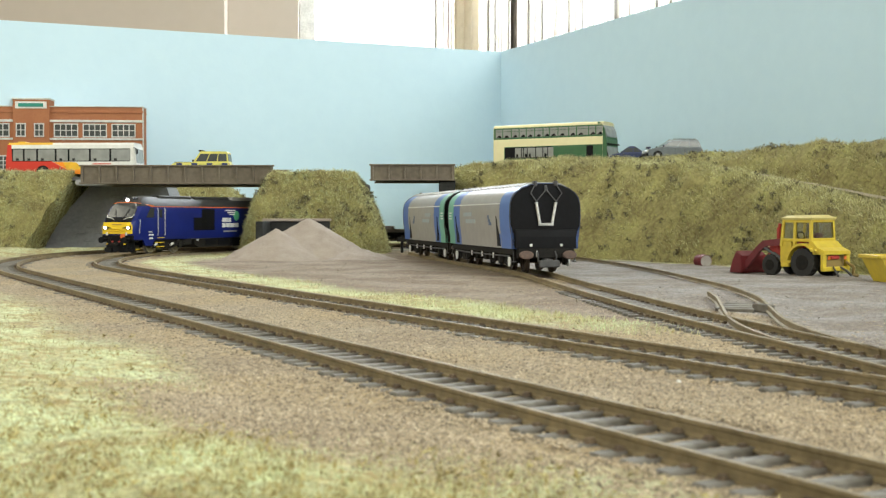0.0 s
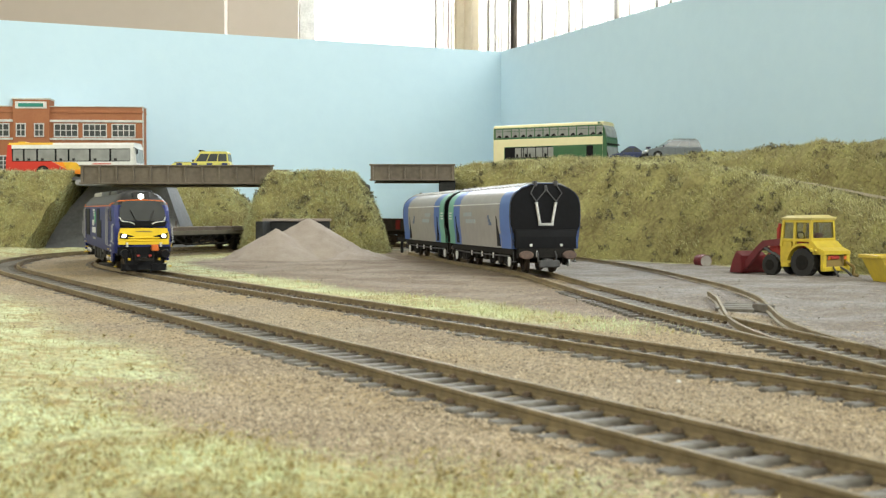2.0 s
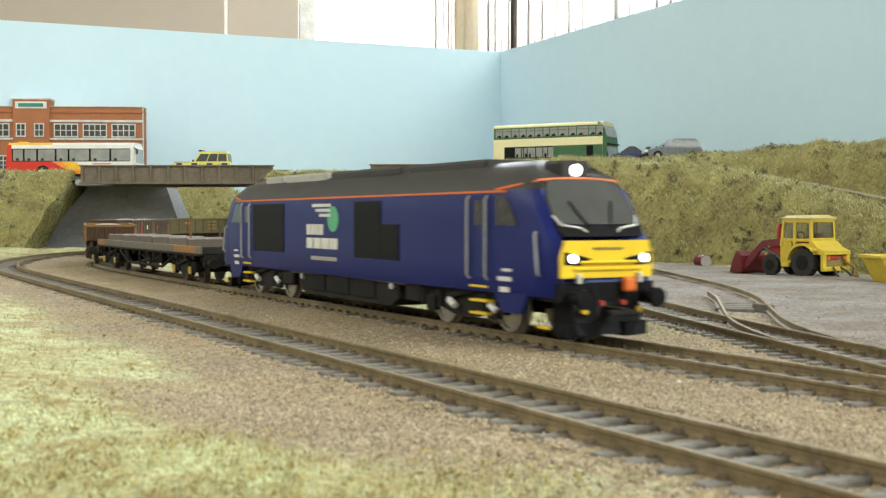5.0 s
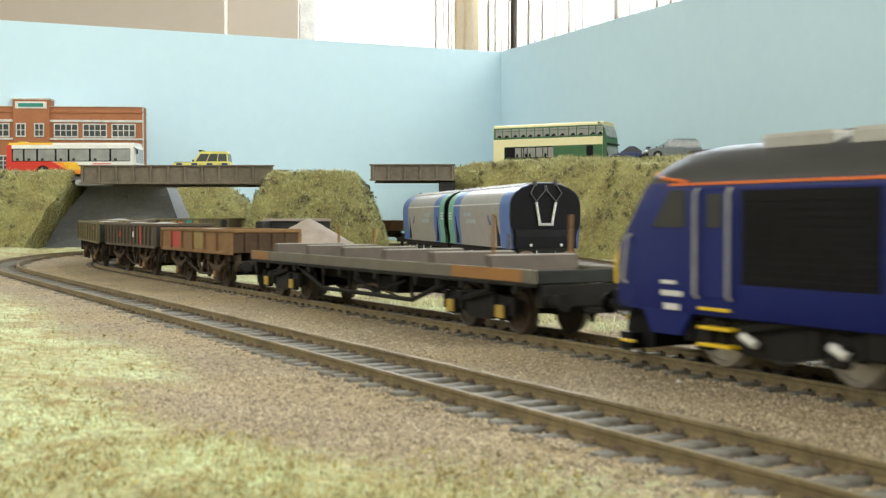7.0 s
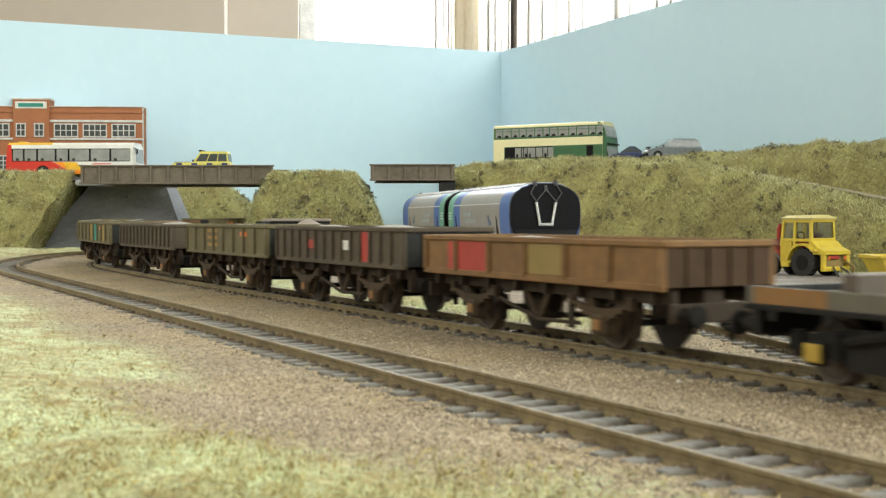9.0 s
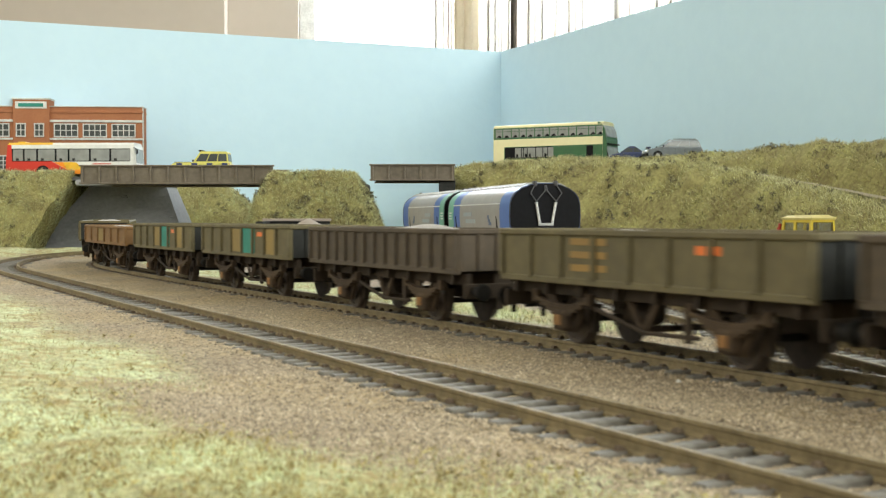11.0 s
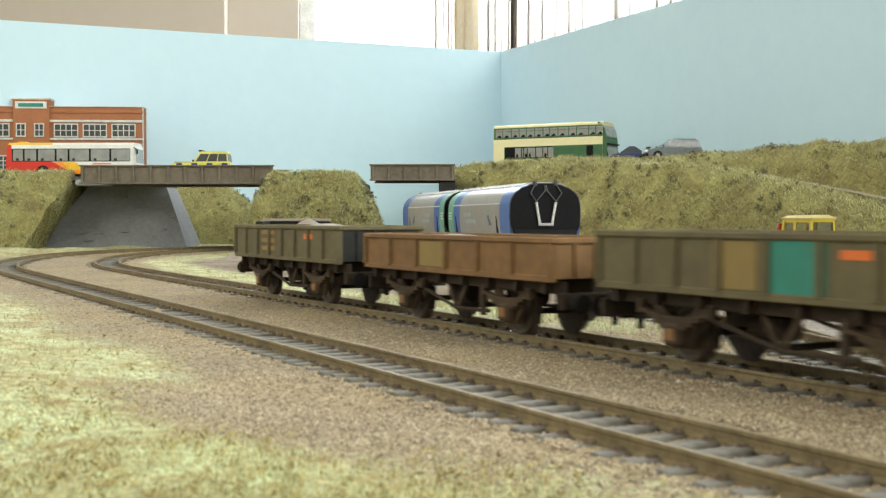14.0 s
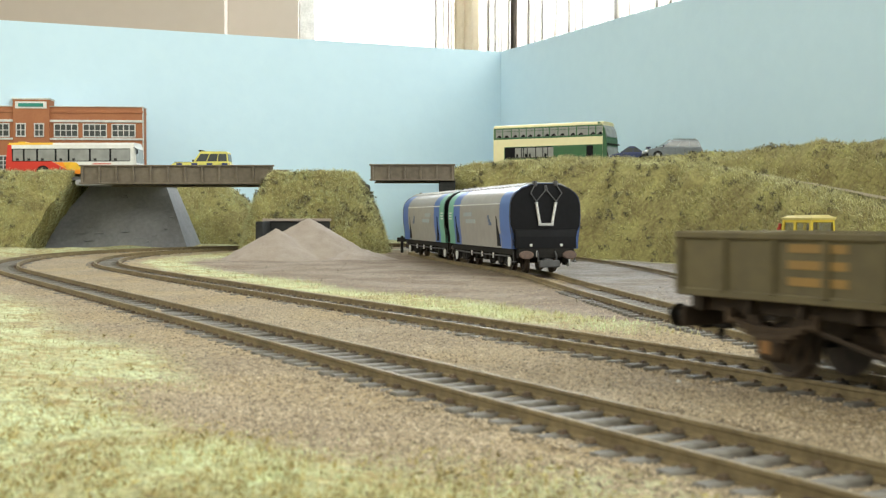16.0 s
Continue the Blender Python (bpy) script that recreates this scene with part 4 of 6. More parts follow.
    for s in (-1, 1):
        part("air_pipe", Build().tube([(-46, s * 15.6, 11.2), (-10, s * 15.9, 12.0), (46, s * 15.6, 11.2)], 0.5), "cage", w)
        for x in (-50, 50):
            part("battery_box", Build().box(x - 5, x + 5, s * 12, s * 15.4, 6, 12.4, 0.5), "under", w)
        for x in (-36, 36):
            part("filler_cap", Build().rod((x, s * 14.6, 10), (x, s * 15.8, 10), 1.1, 10), "grey_rail", w, "pale filler cap")
    part("underframe", Build().box(-122, 122, -14.5, 14.5, 10.5, 12.4, 0.3), "under", w)
    for d in (-1, 1):
        bogie(w, d * 78, 17, half=11.6, mat="under", r=7.2, bright=True)
        for s in (-1, 1):
            for q in (-6, 16):
                part("sand_box", Build().rod((d * 78 + q, s * 15.4, 8), (d * 78 + q + 3.4, s * 15.4, 6.4), 1.0, 8), "white", w, "white painted damper")
    for ob in w.children:
        if ob.name.startswith("wheelset"):
            ob.location.x *= LENGTHEN
        else:
            for v in ob.data.vertices:
                v.co.x *= LENGTHEN
            for sub in ob.children:
                for v in sub.data.vertices:
                    v.co.x *= LENGTHEN
    return w


# the make-up of the train: distance of each vehicle's centre behind the locomotive's nose
SPEED, START = 148.0, -211.6
GREEN_MARKS = ((0.36, 0.475, 0.08, 0.85, "dull_ochre"), (0.495, 0.635, 0.03, 0.92, "teal"), (0.665, 0.73, 0.62, 0.76, "orange"), (0.76, 0.855, 0.06, 0.85, "dull_ochre"))
BARS = tuple((0.29, 0.42, f, f + 0.13, "bar_ochre") for f in (0.2, 0.45, 0.7)) + ((0.7, 0.77, 0.6, 0.75, "orange"),)
TRAIN = [
    (143.5, 84, locomotive()),
    (420.5, 78, flat_wagon()),
    (612.5, 30, open_wagon("rust-brown open goods wagon with a red panel", "rust", 7, 27.0, ((0.13, 0.325, 0.04, 0.9, "red"), (0.51, 0.65, 0.1, 0.85, "dull_ochre")), end="end_brown")),
    (740, 30, open_wagon("dark brown ribbed open wagon with white and red marks", "umber", 15, 29.0, ((0.27, 0.34, 0.35, 0.6, "red"), (0.56, 0.63, 0.35, 0.62, "white"), (0.71, 0.76, 0.05, 0.92, "red")))),
    (864, 30, open_wagon("dirty olive open wagon with ochre lettering bars", "olive", 9, 29.2, BARS)),
    (1001, 30, open_wagon("dark brown ribbed open wagon, heavily weathered", "umber", 15, 28.8, (), end="umber")),
    (1134.5, 30, open_wagon("dirty olive open wagon with a teal panel", "olive", 9, 29.2, GREEN_MARKS)),
    (1264, 30, open_wagon("dirty olive open wagon with a teal panel", "olive", 9, 29.2, GREEN_MARKS)),
    (1396, 30, open_wagon("rust-brown open wagon heaped with grey stone", "rust", 7, 27.0, ((0.35, 0.48, 0.1, 0.8, "dull_ochre"),), end="rust")),
    (1530.5, 30, open_wagon("dirty olive open wagon with ochre lettering bars at the tail", "olive", 9, 29.2, BARS)),
]


def vehicle_pose(s, reach):
    """Where a vehicle stands whose centre is s along the line, its wheels reach ahead and behind."""
    a, _ = line(s + reach)
    b, _ = line(s - reach)
    c = (a + b) / 2
    za, zb = rise(*a), rise(*b)
    h = math.degrees(math.atan2(a[1] - b[1], a[0] - b[0]))
    tip = math.degrees(math.atan2(za - zb, 2 * reach))
    return pose(c[0] * MM, c[1] * MM, (za + zb) / 2 * MM, 0, 0, h) @ pose(0, 0, 0, 0, -tip, 0)


def drift(t):
    """The train runs a little unevenly: how far it is ahead of its mean speed."""
    return float(np.interp(t, [0, 1.6, 4.0, 6.4, 8.8, 16], [1, 5, 6, -2.5, 0, 0]))


def motions():
    for back, reach, ob in TRAIN:
        rows = []
        for i in range(41):
            t = 0.4 * i
            rows.append((t, vehicle_pose(START + SPEED * t + drift(t) - back, reach)))
        walk(ob, rows)
    on_train = {ob for _, _, ob in TRAIN}
    for ob, x, r in WHEELS:
        if ob.parent in on_train:
            at = Matrix.Translation(ob.location)
            walk(ob, [(0.05 * i, at @ pose(0, 0, 0, 0, math.degrees(SPEED * 0.05 * i / r) % 360, 0)) for i in range(321)])
# ---- banks and foliage ----
def bank_mesh(name, label, grid, close=True):
    """A grassed bank from a grid of points in millimetres."""
    g = np.array(grid)
    m, n = g.shape[:2]
    idx = (np.arange(m - 1)[:, None] * n + np.arange(n - 1)[None, :]).reshape(-1)
    f = np.stack([idx, idx + 1, idx + n + 1, idx + n], 1)
    me = bpy.data.meshes.new(name)
    me.from_pydata((g.reshape(-1, 3) * MM).tolist(), [], f.tolist())
    me.materials.append(M["earth"])
    me.polygons.foreach_set("use_smooth", [True] * len(me.polygons))
    ob = new(name, me)
    return tagged(ob, label, "bank", kind="structure"), g


def lumpy(x, y, k=1.0):
    return k * (4.5 * noise.noise((x * 0.03, y * 0.03, 1.7)) + 2.2 * noise.noise((x * 0.09, y * 0.09, 5.1)) + 1.0 * noise.noise((x * 0.25, y * 0.25, 9.3)))


def surface_samples(g, count, rng, keep=None):
    """Random points on a grid surface with their normals."""
    a, b, c = g[:-1, :-1].reshape(-1, 3), g[:-1, 1:].reshape(-1, 3), g[1:, :-1].reshape(-1, 3)
    nrm = np.cross(b - a, c - a)
    area = np.linalg.norm(nrm, axis=1)
    nrm = nrm / np.maximum(area[:, None], 1e-9)
    nrm[nrm[:, 2] < 0] *= -1
    w = area.copy()
    if keep is not None:
        w = w * keep(a)
    i = rng.choice(len(w), count, p=w / w.sum())
    u, v = rng.random((2, count, 1))
    return a[i] + (b[i] - a[i]) * u + (c[i] - a[i]) * v, nrm[i]


def blades(points, normals, rng, length, width, lean=0.7):
    n = len(points)
    d = normals * 0.6 + np.array([0, 0, 0.5]) + rng.normal(0, lean, (n, 3))
    d /= np.linalg.norm(d, axis=1)[:, None]
    side = np.cross(d, rng.normal(0, 1, (n, 3)))
    side /= np.linalg.norm(side, axis=1)[:, None]
    l = length * rng.uniform(0.5, 1.3, (n, 1))
    w = width * rng.uniform(0.6, 1.2, (n, 1))
    base = points - normals * 0.4
    v = np.stack([base - side * w, base + side * w, base + d * l], 1).reshape(-1, 3)
    return v, np.arange(3 * n).reshape(-1, 3)


def leaf_clumps(points, normals, rng, size, leaves):
    """Small tufts of scatter: crossed flakes round each point."""
    n = len(points) * leaves
    c = np.repeat(points + normals * size * 0.3, leaves, 0) + rng.normal(0, size * 0.30, (n, 3))
    a, b = rng.normal(0, 1, (2, n, 3))
    a /= np.linalg.norm(a, axis=1)[:, None]
    b = np.cross(a, b)
    b /= np.linalg.norm(b, axis=1)[:, None]
    s = size * rng.uniform(0.10, 0.40, (n, 1))
    v = np.stack([c - a * s, c + b * s * 0.35, c + a * s, c - b * s * 0.30], 1).reshape(-1, 3)
    return v, np.arange(4 * n).reshape(-1, 4)


NPR = np.random.default_rng(7)
A_K = [0.005, 0.031, 0.103, 0.203, 0.293, 0.373, 0.5, 0.75]
FOOT = [1160, 1120, 1020, 915, 800, 715, 600, 470]
CREST = [1215, 1190, 1120, 1005, 865, 770, 650, 520]
HIGH = [81, 86, 88, 79, 56, 39.5, 31, 28]
RIDGE = [1300, 1290, 1260, 1115, 985, 870, 740, 620]
RIDGE_Z = [83, 87, 88, 91, 91, 89, 86, 84]


def bank_profile(a):
    """The bank's cross-section along one bearing: depths and heights from its foot to the board, and its lane's depth."""
    f, c, z, r, rz = (float(np.interp(a, A_K, q)) for q in (FOOT, CREST, HIGH, RIDGE, RIDGE_Z))
    end = min(854 / (a + 0.4395), 1690) - 6
    mid = c + (r - c) * 0.42
    up = (rz - z) * 0.10 if rz - z > 4 else -1.5
    ks = [(f - 6, -6), (f, -3), (f + (c - f) * 0.16, z * 0.25), (f + (c - f) * 0.36, z * 0.54), (f + (c - f) * 0.6, z * 0.80), (f + (c - f) * 0.82, z * 0.95), (c, z),
          (mid - 22, z + up * 0.55), (mid + 22, z + up * 1.1), (mid + (r - mid) * 0.5, z + (rz - z) * 0.55), (mid + (r - mid) * 0.8, z + (rz - z) * 0.9), (r, rz), (r + (end - r) * 0.3, rz - 2), (end, rz - 6)]
    return np.array(ks).T, f, c, mid, r, end


def right_bank():
    rows = []
    for a in np.linspace(0.005, 0.75, 230):
        (d0, z0), f, c, mid, r, end = bank_profile(a)
        dd = np.concatenate([np.linspace(d0[0], c, 34), np.linspace(c, r, 22)[1:], np.linspace(r, end, 12)[1:]])
        row = []
        for d in dd:
            x = a * d
            k = smooth_step(f, f + 25, d) * (1 if d < mid or a > 0.2 else 0.15) * (0.2 if abs(d - mid) < 24 else 1)
            q = lumpy(x, d, 1.0) * k
            row.append((x, d - 0.8 * q * smooth_step(c + 10, c - 10, d), float(np.interp(d, d0, z0)) + 0.9 * q))
        rows.append(row)
    return bank_mesh("bank_right", "tall bank of dry yellow-green grass beside the yard", rows)


def mound(name, label, x0, x1, y0, y1, top, slope, nx=70, ny=44, back=False, lean=None, steep=1.0, edge=None):
    """A bank with sloped sides and a flat, lumpy top over a rectangle of the plan."""
    rows = []
    for y in np.linspace(y0 - slope, y1 + (2 if back else slope), ny):
        row = []
        for x in np.linspace(x0 - slope, x1 + slope, nx):
            dx = max(x0 - x, x - x1, 0) * steep
            dy = max(y0 - y, (y - y1) if not back else 0, 0)
            k = 1 - min(1, math.hypot(dx, dy) / slope)
            k = k * (1.5 - 0.5 * k) if k < 1 else 1
            t = top if lean is None else lean(x, top)
            z = -5 + rise(x, y) + (t + 5) * min(1, k)
            z += lumpy(x, y, 1.4) * smooth_step(0.02, 0.3, k) * (0.3 if k >= 1 else 1)
            if edge is not None:
                x = min(x, edge(z) + lumpy(y, z, 0.8))
            row.append((x + lumpy(y, z, 0.6) * (0 < k < 1), y + lumpy(x + 50, z, 0.7) * (0 < k < 1), z))
        rows.append(row)
    return bank_mesh(name, label, rows)


def lane_gap(p):
    a = p[:, 0] / p[:, 1]
    c, r = np.interp(a, A_K, CREST), np.interp(a, A_K, RIDGE)
    return (np.abs(p[:, 1] - (c + (r - c) * 0.42)) > 20) | (a < 0.17)


def lane():
    rows = []
    for a in np.linspace(0.16, 0.7, 90):
        (d0, z0), _, _, d, _, _ = bank_profile(a)
        wide = 17 * smooth_step(0.15, 0.27, a) + 2
        rows.append([(a * (d + o), d + o, float(np.interp(d + o, d0, z0)) + 2.6 + 0.7 * noise.noise((a * 40, o * 0.1, 3)) - abs(o) * 0.05) for o in np.linspace(-wide, wide, 9)])
    ob, _ = bank_mesh("lane", "bare grey-brown lane that climbs the bank", rows)
    ob.data.materials[0] = M["track_dirt"]
    ob["category"] = "lane"


lane()
banks = [right_bank(),
         mound("bank_middle", "short bank of dry grass between two bridges", -160, -84, 1116, 1165, 71, 32),
         mound("bank_left", "bank of dry grass below the road", -720, -392, 1262, 1400, 78.5, 66, back=True, steep=8.0, edge=lambda z: float(np.interp(z, [0, 30, 76], [-424, -412, -388]))),
         mound("bank_far", "low grassed bank beyond the bridge", -330, -262, 1420, 1470, 70, 75, lean=lambda x, t: float(np.interp(x, [-300, -190], [76, 46])))]
COUNTS = (84000, 22000, 22000, 13000)


def clustered(p, seed, cut):
    """Which points lie in the patches where scatter gathers."""
    return np.array([noise.noise((x * 0.045, y * 0.045 + seed, z * 0.045)) > cut for x, y, z in p.tolist()])


for (ob, g), n in zip(banks, COUNTS):
    seen_part = (lambda a: (a[:, 0] < 520) & (a[:, 1] > 330) & (a[:, 0] > -620))
    for nm, mat, count, long, wide, cut, lab in (("bank_grass", "grass", n, 3.9, 0.30, -9, "dry yellow-green static grass on the bank"),
                                                 ("dark_grass", "dark_grass", n // 2, 3.6, 0.30, 0.02, "patches of darker olive grass on the bank"),
                                                 ("pale_grass", "pale_grass", n, 4.2, 0.24, 0.0, "pale tufts of static grass on the bank")):
        # more pale straw grass off the right bank, partly painting the brighter light there
        if ob.name != "bank_right":
            count, cut = {"grass": (count // 2, cut), "dark_grass": (count, 0.22), "pale_grass": (int(count * 1.7), -0.8)}[mat]
        p, q = surface_samples(g, count, NPR, lambda a: (seen_part(a) * 1.0) * np.clip(900.0 / np.maximum(a[:, 1], 300), 0.5, 2) ** 1.5)
        if ob.name == "bank_right":
            k = lane_gap(p)
            p, q = p[k], q[k]
        if cut > -1:
            k = clustered(p, len(nm) * 7, cut)
            p, q = p[k], q[k]
        v, f = blades(p, q, NPR, long, wide, 0.85)
        soup(nm, v, f, mat, label=lab, category="grass")
    # pale green tufts whose colour also stands in for light on these banks
    if ob.name != "bank_right":
        p, q = surface_samples(g, n, NPR, seen_part)
        k = clustered(p, 25, -0.1)
        v, f = blades(p[k], q[k], NPR, 4.6, 0.26, 0.8)
        soup("lit_bank_grass", v, f, "lawn", label="long pale green tufts that also lighten the bank as if lit", category="grass")
    p, q = surface_samples(g, n // 45, NPR, seen_part)
    k = clustered(p, 90, 0.05)
    p, q = p[k], q[k]
    v, f = leaf_clumps(p, q, NPR, 4.4, 26)
    soup("scatter_bushes", v, f, "bush", label="dark dry scatter bushes on the bank", category="bushes")


# crest blades take the pale colour to paint in light from behind
p, q = surface_samples(banks[0][1], 15000, NPR, lambda a: (np.abs(a[:, 1] - np.interp(a[:, 0] / a[:, 1], A_K, CREST)) < 26) * (a[:, 0] < 330) * 1.0)
v, f = blades(p, q, NPR, 4.6, 0.2, 0.6)
soup("backlit_crest_grass", v, f, "pale_grass", label="upright grass along the bank's crest, coloured pale as if back-lit", category="grass")


def scatter_ground(count, rng, accept, near=95.0, far=1250.0, spread=0.42):
    d = 1 / rng.uniform(1 / far, 1 / near, count)
    a = rng.uniform(-spread, spread, count)
    x, y = a * d, d
    k = rng.random(count) < accept(x, y)
    x, y = x[k], y[k]
    return np.stack([x, y, ground_height(x, y)], 1)


def turf_cover(x, y):
    return zones(x, y)[2]


p = scatter_ground(170000, NPR, lambda x, y: turf_cover(x, y) * (off_line(x, y) > 95))
v, f = blades(p, np.tile([0, 0, 1.0], (len(p), 1)), NPR, 1.3, 0.15, 1.5)
soup("lawn_grass", v, f, "lawn", label="short pale green static grass in front of the track", category="grass")
p = scatter_ground(90000, NPR, lambda x, y: turf_cover(x, y) * (off_line(x, y) < -10), near=330)
v, f = blades(p, np.tile([0, 0, 1.0], (len(p), 1)), NPR, 2.8, 0.24, 0.9)
k = clustered(p, 40, -0.45)
v, f = blades(p[k], np.tile([0, 0, 1.0], (int(k.sum()), 1)), NPR, 2.6, 0.22, 0.9)
soup("verge_grass", v, f, "lawn", label="pale tufted grass strip between the tracks and the yard", category="grass")
p = scatter_ground(900, NPR, lambda x, y: turf_cover(x, y) * (off_line(x, y) > 95), far=330)
v, f = blades(p, np.tile([0, 0, 1.0], (len(p), 1)), NPR, 2.6, 0.2, 1.8)
soup("shiny_fibres", v, f, "glossy_fibre", label="loose shiny fibres lying on the grass", category="grass")
p = scatter_ground(34000, NPR, lambda x, y: turf_cover(x, y) * (off_line(x, y) > 95))
k = clustered(p, 11, 0.02)
v, f = blades(p[k], np.tile([0, 0, 1.0], (int(k.sum()), 1)), NPR, 2.0, 0.15, 1.2)
soup("brown_lawn_grass", v, f, "flock", label="olive-brown patches of longer grass in front of the track", category="grass")
p = scatter_ground(4500, NPR, lambda x, y: 0.4 * turf_cover(x, y))
v, f = leaf_clumps(p, np.tile([0, 0, 1.0], (len(p), 1)), NPR, 2.0, 9)
soup("ground_scatter", v, f, "flock", label="brown flock specks in the grass", category="ground cover")


def chips(count, rng, accept, size, near=95.0, far=800.0):
    p = scatter_ground(count, rng, accept, near, far)
    n = len(p)
    oct_ = np.array([(1, 0, 0), (-1, 0, 0), (0, 1, 0), (0, -1, 0), (0, 0, 0.8), (0, 0, -0.8)], float)
    tri = np.array([(0, 2, 4), (2, 1, 4), (1, 3, 4), (3, 0, 4), (2, 0, 5), (1, 2, 5), (3, 1, 5), (0, 3, 5)])
    s = size * rng.uniform(0.45, 1.25, (n, 1, 3))
    w = rng.uniform(0, 6.28, n)
    v = oct_[None] * s * (1 + rng.normal(0, 0.18, (n, 6, 3)))
    x = v[..., 0] * np.cos(w)[:, None] - v[..., 1] * np.sin(w)[:, None]
    y = v[..., 0] * np.sin(w)[:, None] + v[..., 1] * np.cos(w)[:, None]
    v = np.stack([x, y, v[..., 2]], -1) + p[:, None, :]
    return v.reshape(-1, 3), (tri[None] + 6 * np.arange(n)[:, None, None]).reshape(-1, 3)


def ballast_cover(x, y):
    yd, dt, tf = zones(x, y)
    return (1 - tf) * np.where(yd > 0.5, 0.2, np.where(dt > 0.5, 0.4, 1.0))


v, f = chips(110000, NPR, ballast_cover, 0.38)
soup("ballast", v, f, "stone", label="loose beige ballast chips round the tracks", category="ballast")


# ---- bridges, road and yard ----
def girder_bridge(name, label, x0, x1, y0, y1, z0, z1):
    b = thing(name, label, "bridge")
    part("deck", Build().box(x0, x1, y0 + 2, y1, z0 + 2, z1 - 7, 0.5), "tarmac", b, "grey road deck")
    for y, d in ((y0, -1), (y1, 1)):
        g = part("girder", Build().box(x0, x1, y - 1, y + 1, z0, z1, 0.3), "girder", b, "brown-grey plate girder")
        part("flange", Build().box(x0 - 1, x1 + 1, y - 3.2, y + 3.2, z1 - 1.4, z1, 0.3), "girder", g)
        part("flange", Build().box(x0 - 1, x1 + 1, y - 3.2, y + 3.2, z0, z0 + 1.6, 0.3), "girder", g)
        n = max(4, round((x1 - x0) / 16.5))
        for i in range(n + 1):
            x = x0 + 2 + (x1 - x0 - 4) * i / n
            part("stiffener", Build().box(x - 0.9, x + 0.9, y + d * 0.8, y + d * 3.0, z0 + 1, z1 - 0.8, 0.2), "girder", g)
    return b


girder_bridge("road_bridge", "plate girder road bridge over the double line", -343, -161, 1125, 1235, 64, 82)
girder_bridge("road_bridge", "short plate girder bridge over the siding", -70, 11, 1150, 1235, 68, 84)
part_road = thing("road", "grey road over the bridges", "road", kind="structure")
part("carriageway", Build().box(-148, -76, 1165, 1235, 60, 66, 0.5), "tarmac", part_road)
part("carriageway", Build().box(-720, -380, 1268, 1440, 72, 76, 0.5), "tarmac", part_road)


def abutment():
    b = thing("bridge_abutment", "grey painted plaster abutment under the bridge", "abutment")
    w = Build()
    w.loft([[(-452, 1262, -6), (-268, 1252, -6), (-268, 1330, -6), (-452, 1330, -6)],
            [(-408, 1290, 40), (-287, 1270, 40), (-287, 1330, 40), (-408, 1330, 40)],
            [(-384, 1300, 70), (-300, 1282, 70), (-300, 1330, 70), (-384, 1330, 70)]])
    part("wall", w, "concrete", b)
    part("coping", Build().box(-384, -296, 1240, 1330, 66, 72, 1), "concrete", b)
    rng = random.Random(5)
    for i in range(26):
        t, z = rng.random(), rng.uniform(4, 58)
        k = z / 70
        x0, x1 = -452 + 68 * k, -268 - 32 * k
        x = x0 + (x1 - x0) * (0.3 + 0.66 * t)
        y = (1262 + 38 * k) + ((1252 + 30 * k) - (1262 + 38 * k)) * (0.3 + 0.66 * t)
        h, n = rng.uniform(0.5, 1.3), rng.uniform(2, 7)
        part("plaster_flake", Build().loft([[(x - n, y - 0.2, z - h), (x + n, y - 0.6, z - h * 0.4), (x + n * 0.8, y - 0.6, z + h), (x - n * 0.7, y - 0.2, z + h * 0.8)], [(x - n * 0.8, y - 1.6, z - h * 0.6), (x + n * 0.8, y - 2.0, z - h * 0.2), (x + n * 0.6, y - 1.6, z + h * 0.7), (x - n * 0.5, y - 1.4, z + h * 0.5)]]), "concrete", b, "raised flake of plaster")
    p = thing("bridge_pier", "dark grey bridge pier at the bank", "pier")
    part("wall", Build().box(-4, 12, 1150, 1232, -5, 68, 0.6), "endgrey", p)


abutment()


def stone_heap():
    cx, cy = -112, 985
    rng = np.random.default_rng(3)

    def h(x, y):
        a = 42 * (1 - math.hypot((x - cx) / 1.0, (y - cy) / 0.9) / 62)
        b2 = 29 * (1 - math.hypot(x - cx + 22, y - cy + 30) / 48)
        c2 = 14 * (1 - math.hypot(x - cx - 38, y - cy + 20) / 44)
        z = max(a, b2, c2)
        z = z if z > 0 else z * 0.4
        return -4.2 + z - 0.04 * max(a, 0) ** 1.3 + 1.2 * noise.noise((x * 0.06, y * 0.06, 0)) + 0.9 * noise.noise((x * 0.17, y * 0.17, 2)) + 0.5 * noise.noise((x * 0.5, y * 0.5, 5))
    b = Build().sheet(np.linspace(cx - 72, cx + 76, 70), np.linspace(cy - 80, cy + 62, 64), h)
    tagged(part("mound", b, "pile", smooth=True), "heap of pinkish grey crushed stone", "stone heap")
    w = thing("storage_bay", "dark grey storage bay wall with a pale top", "bay wall")
    part("back_wall", Build().box(-158, -100, 1046, 1052, -5, 29, 0.6), "endgrey", w)
    part("side_wall", Build().box(-158, -152, 1000, 1046, -5, 29, 0.6), "endgrey", w)
    part("coping", Build().box(-159, -99, 1044, 1054, 29, 31.5, 0.5), "pile", w, "pale stone coping")


stone_heap()


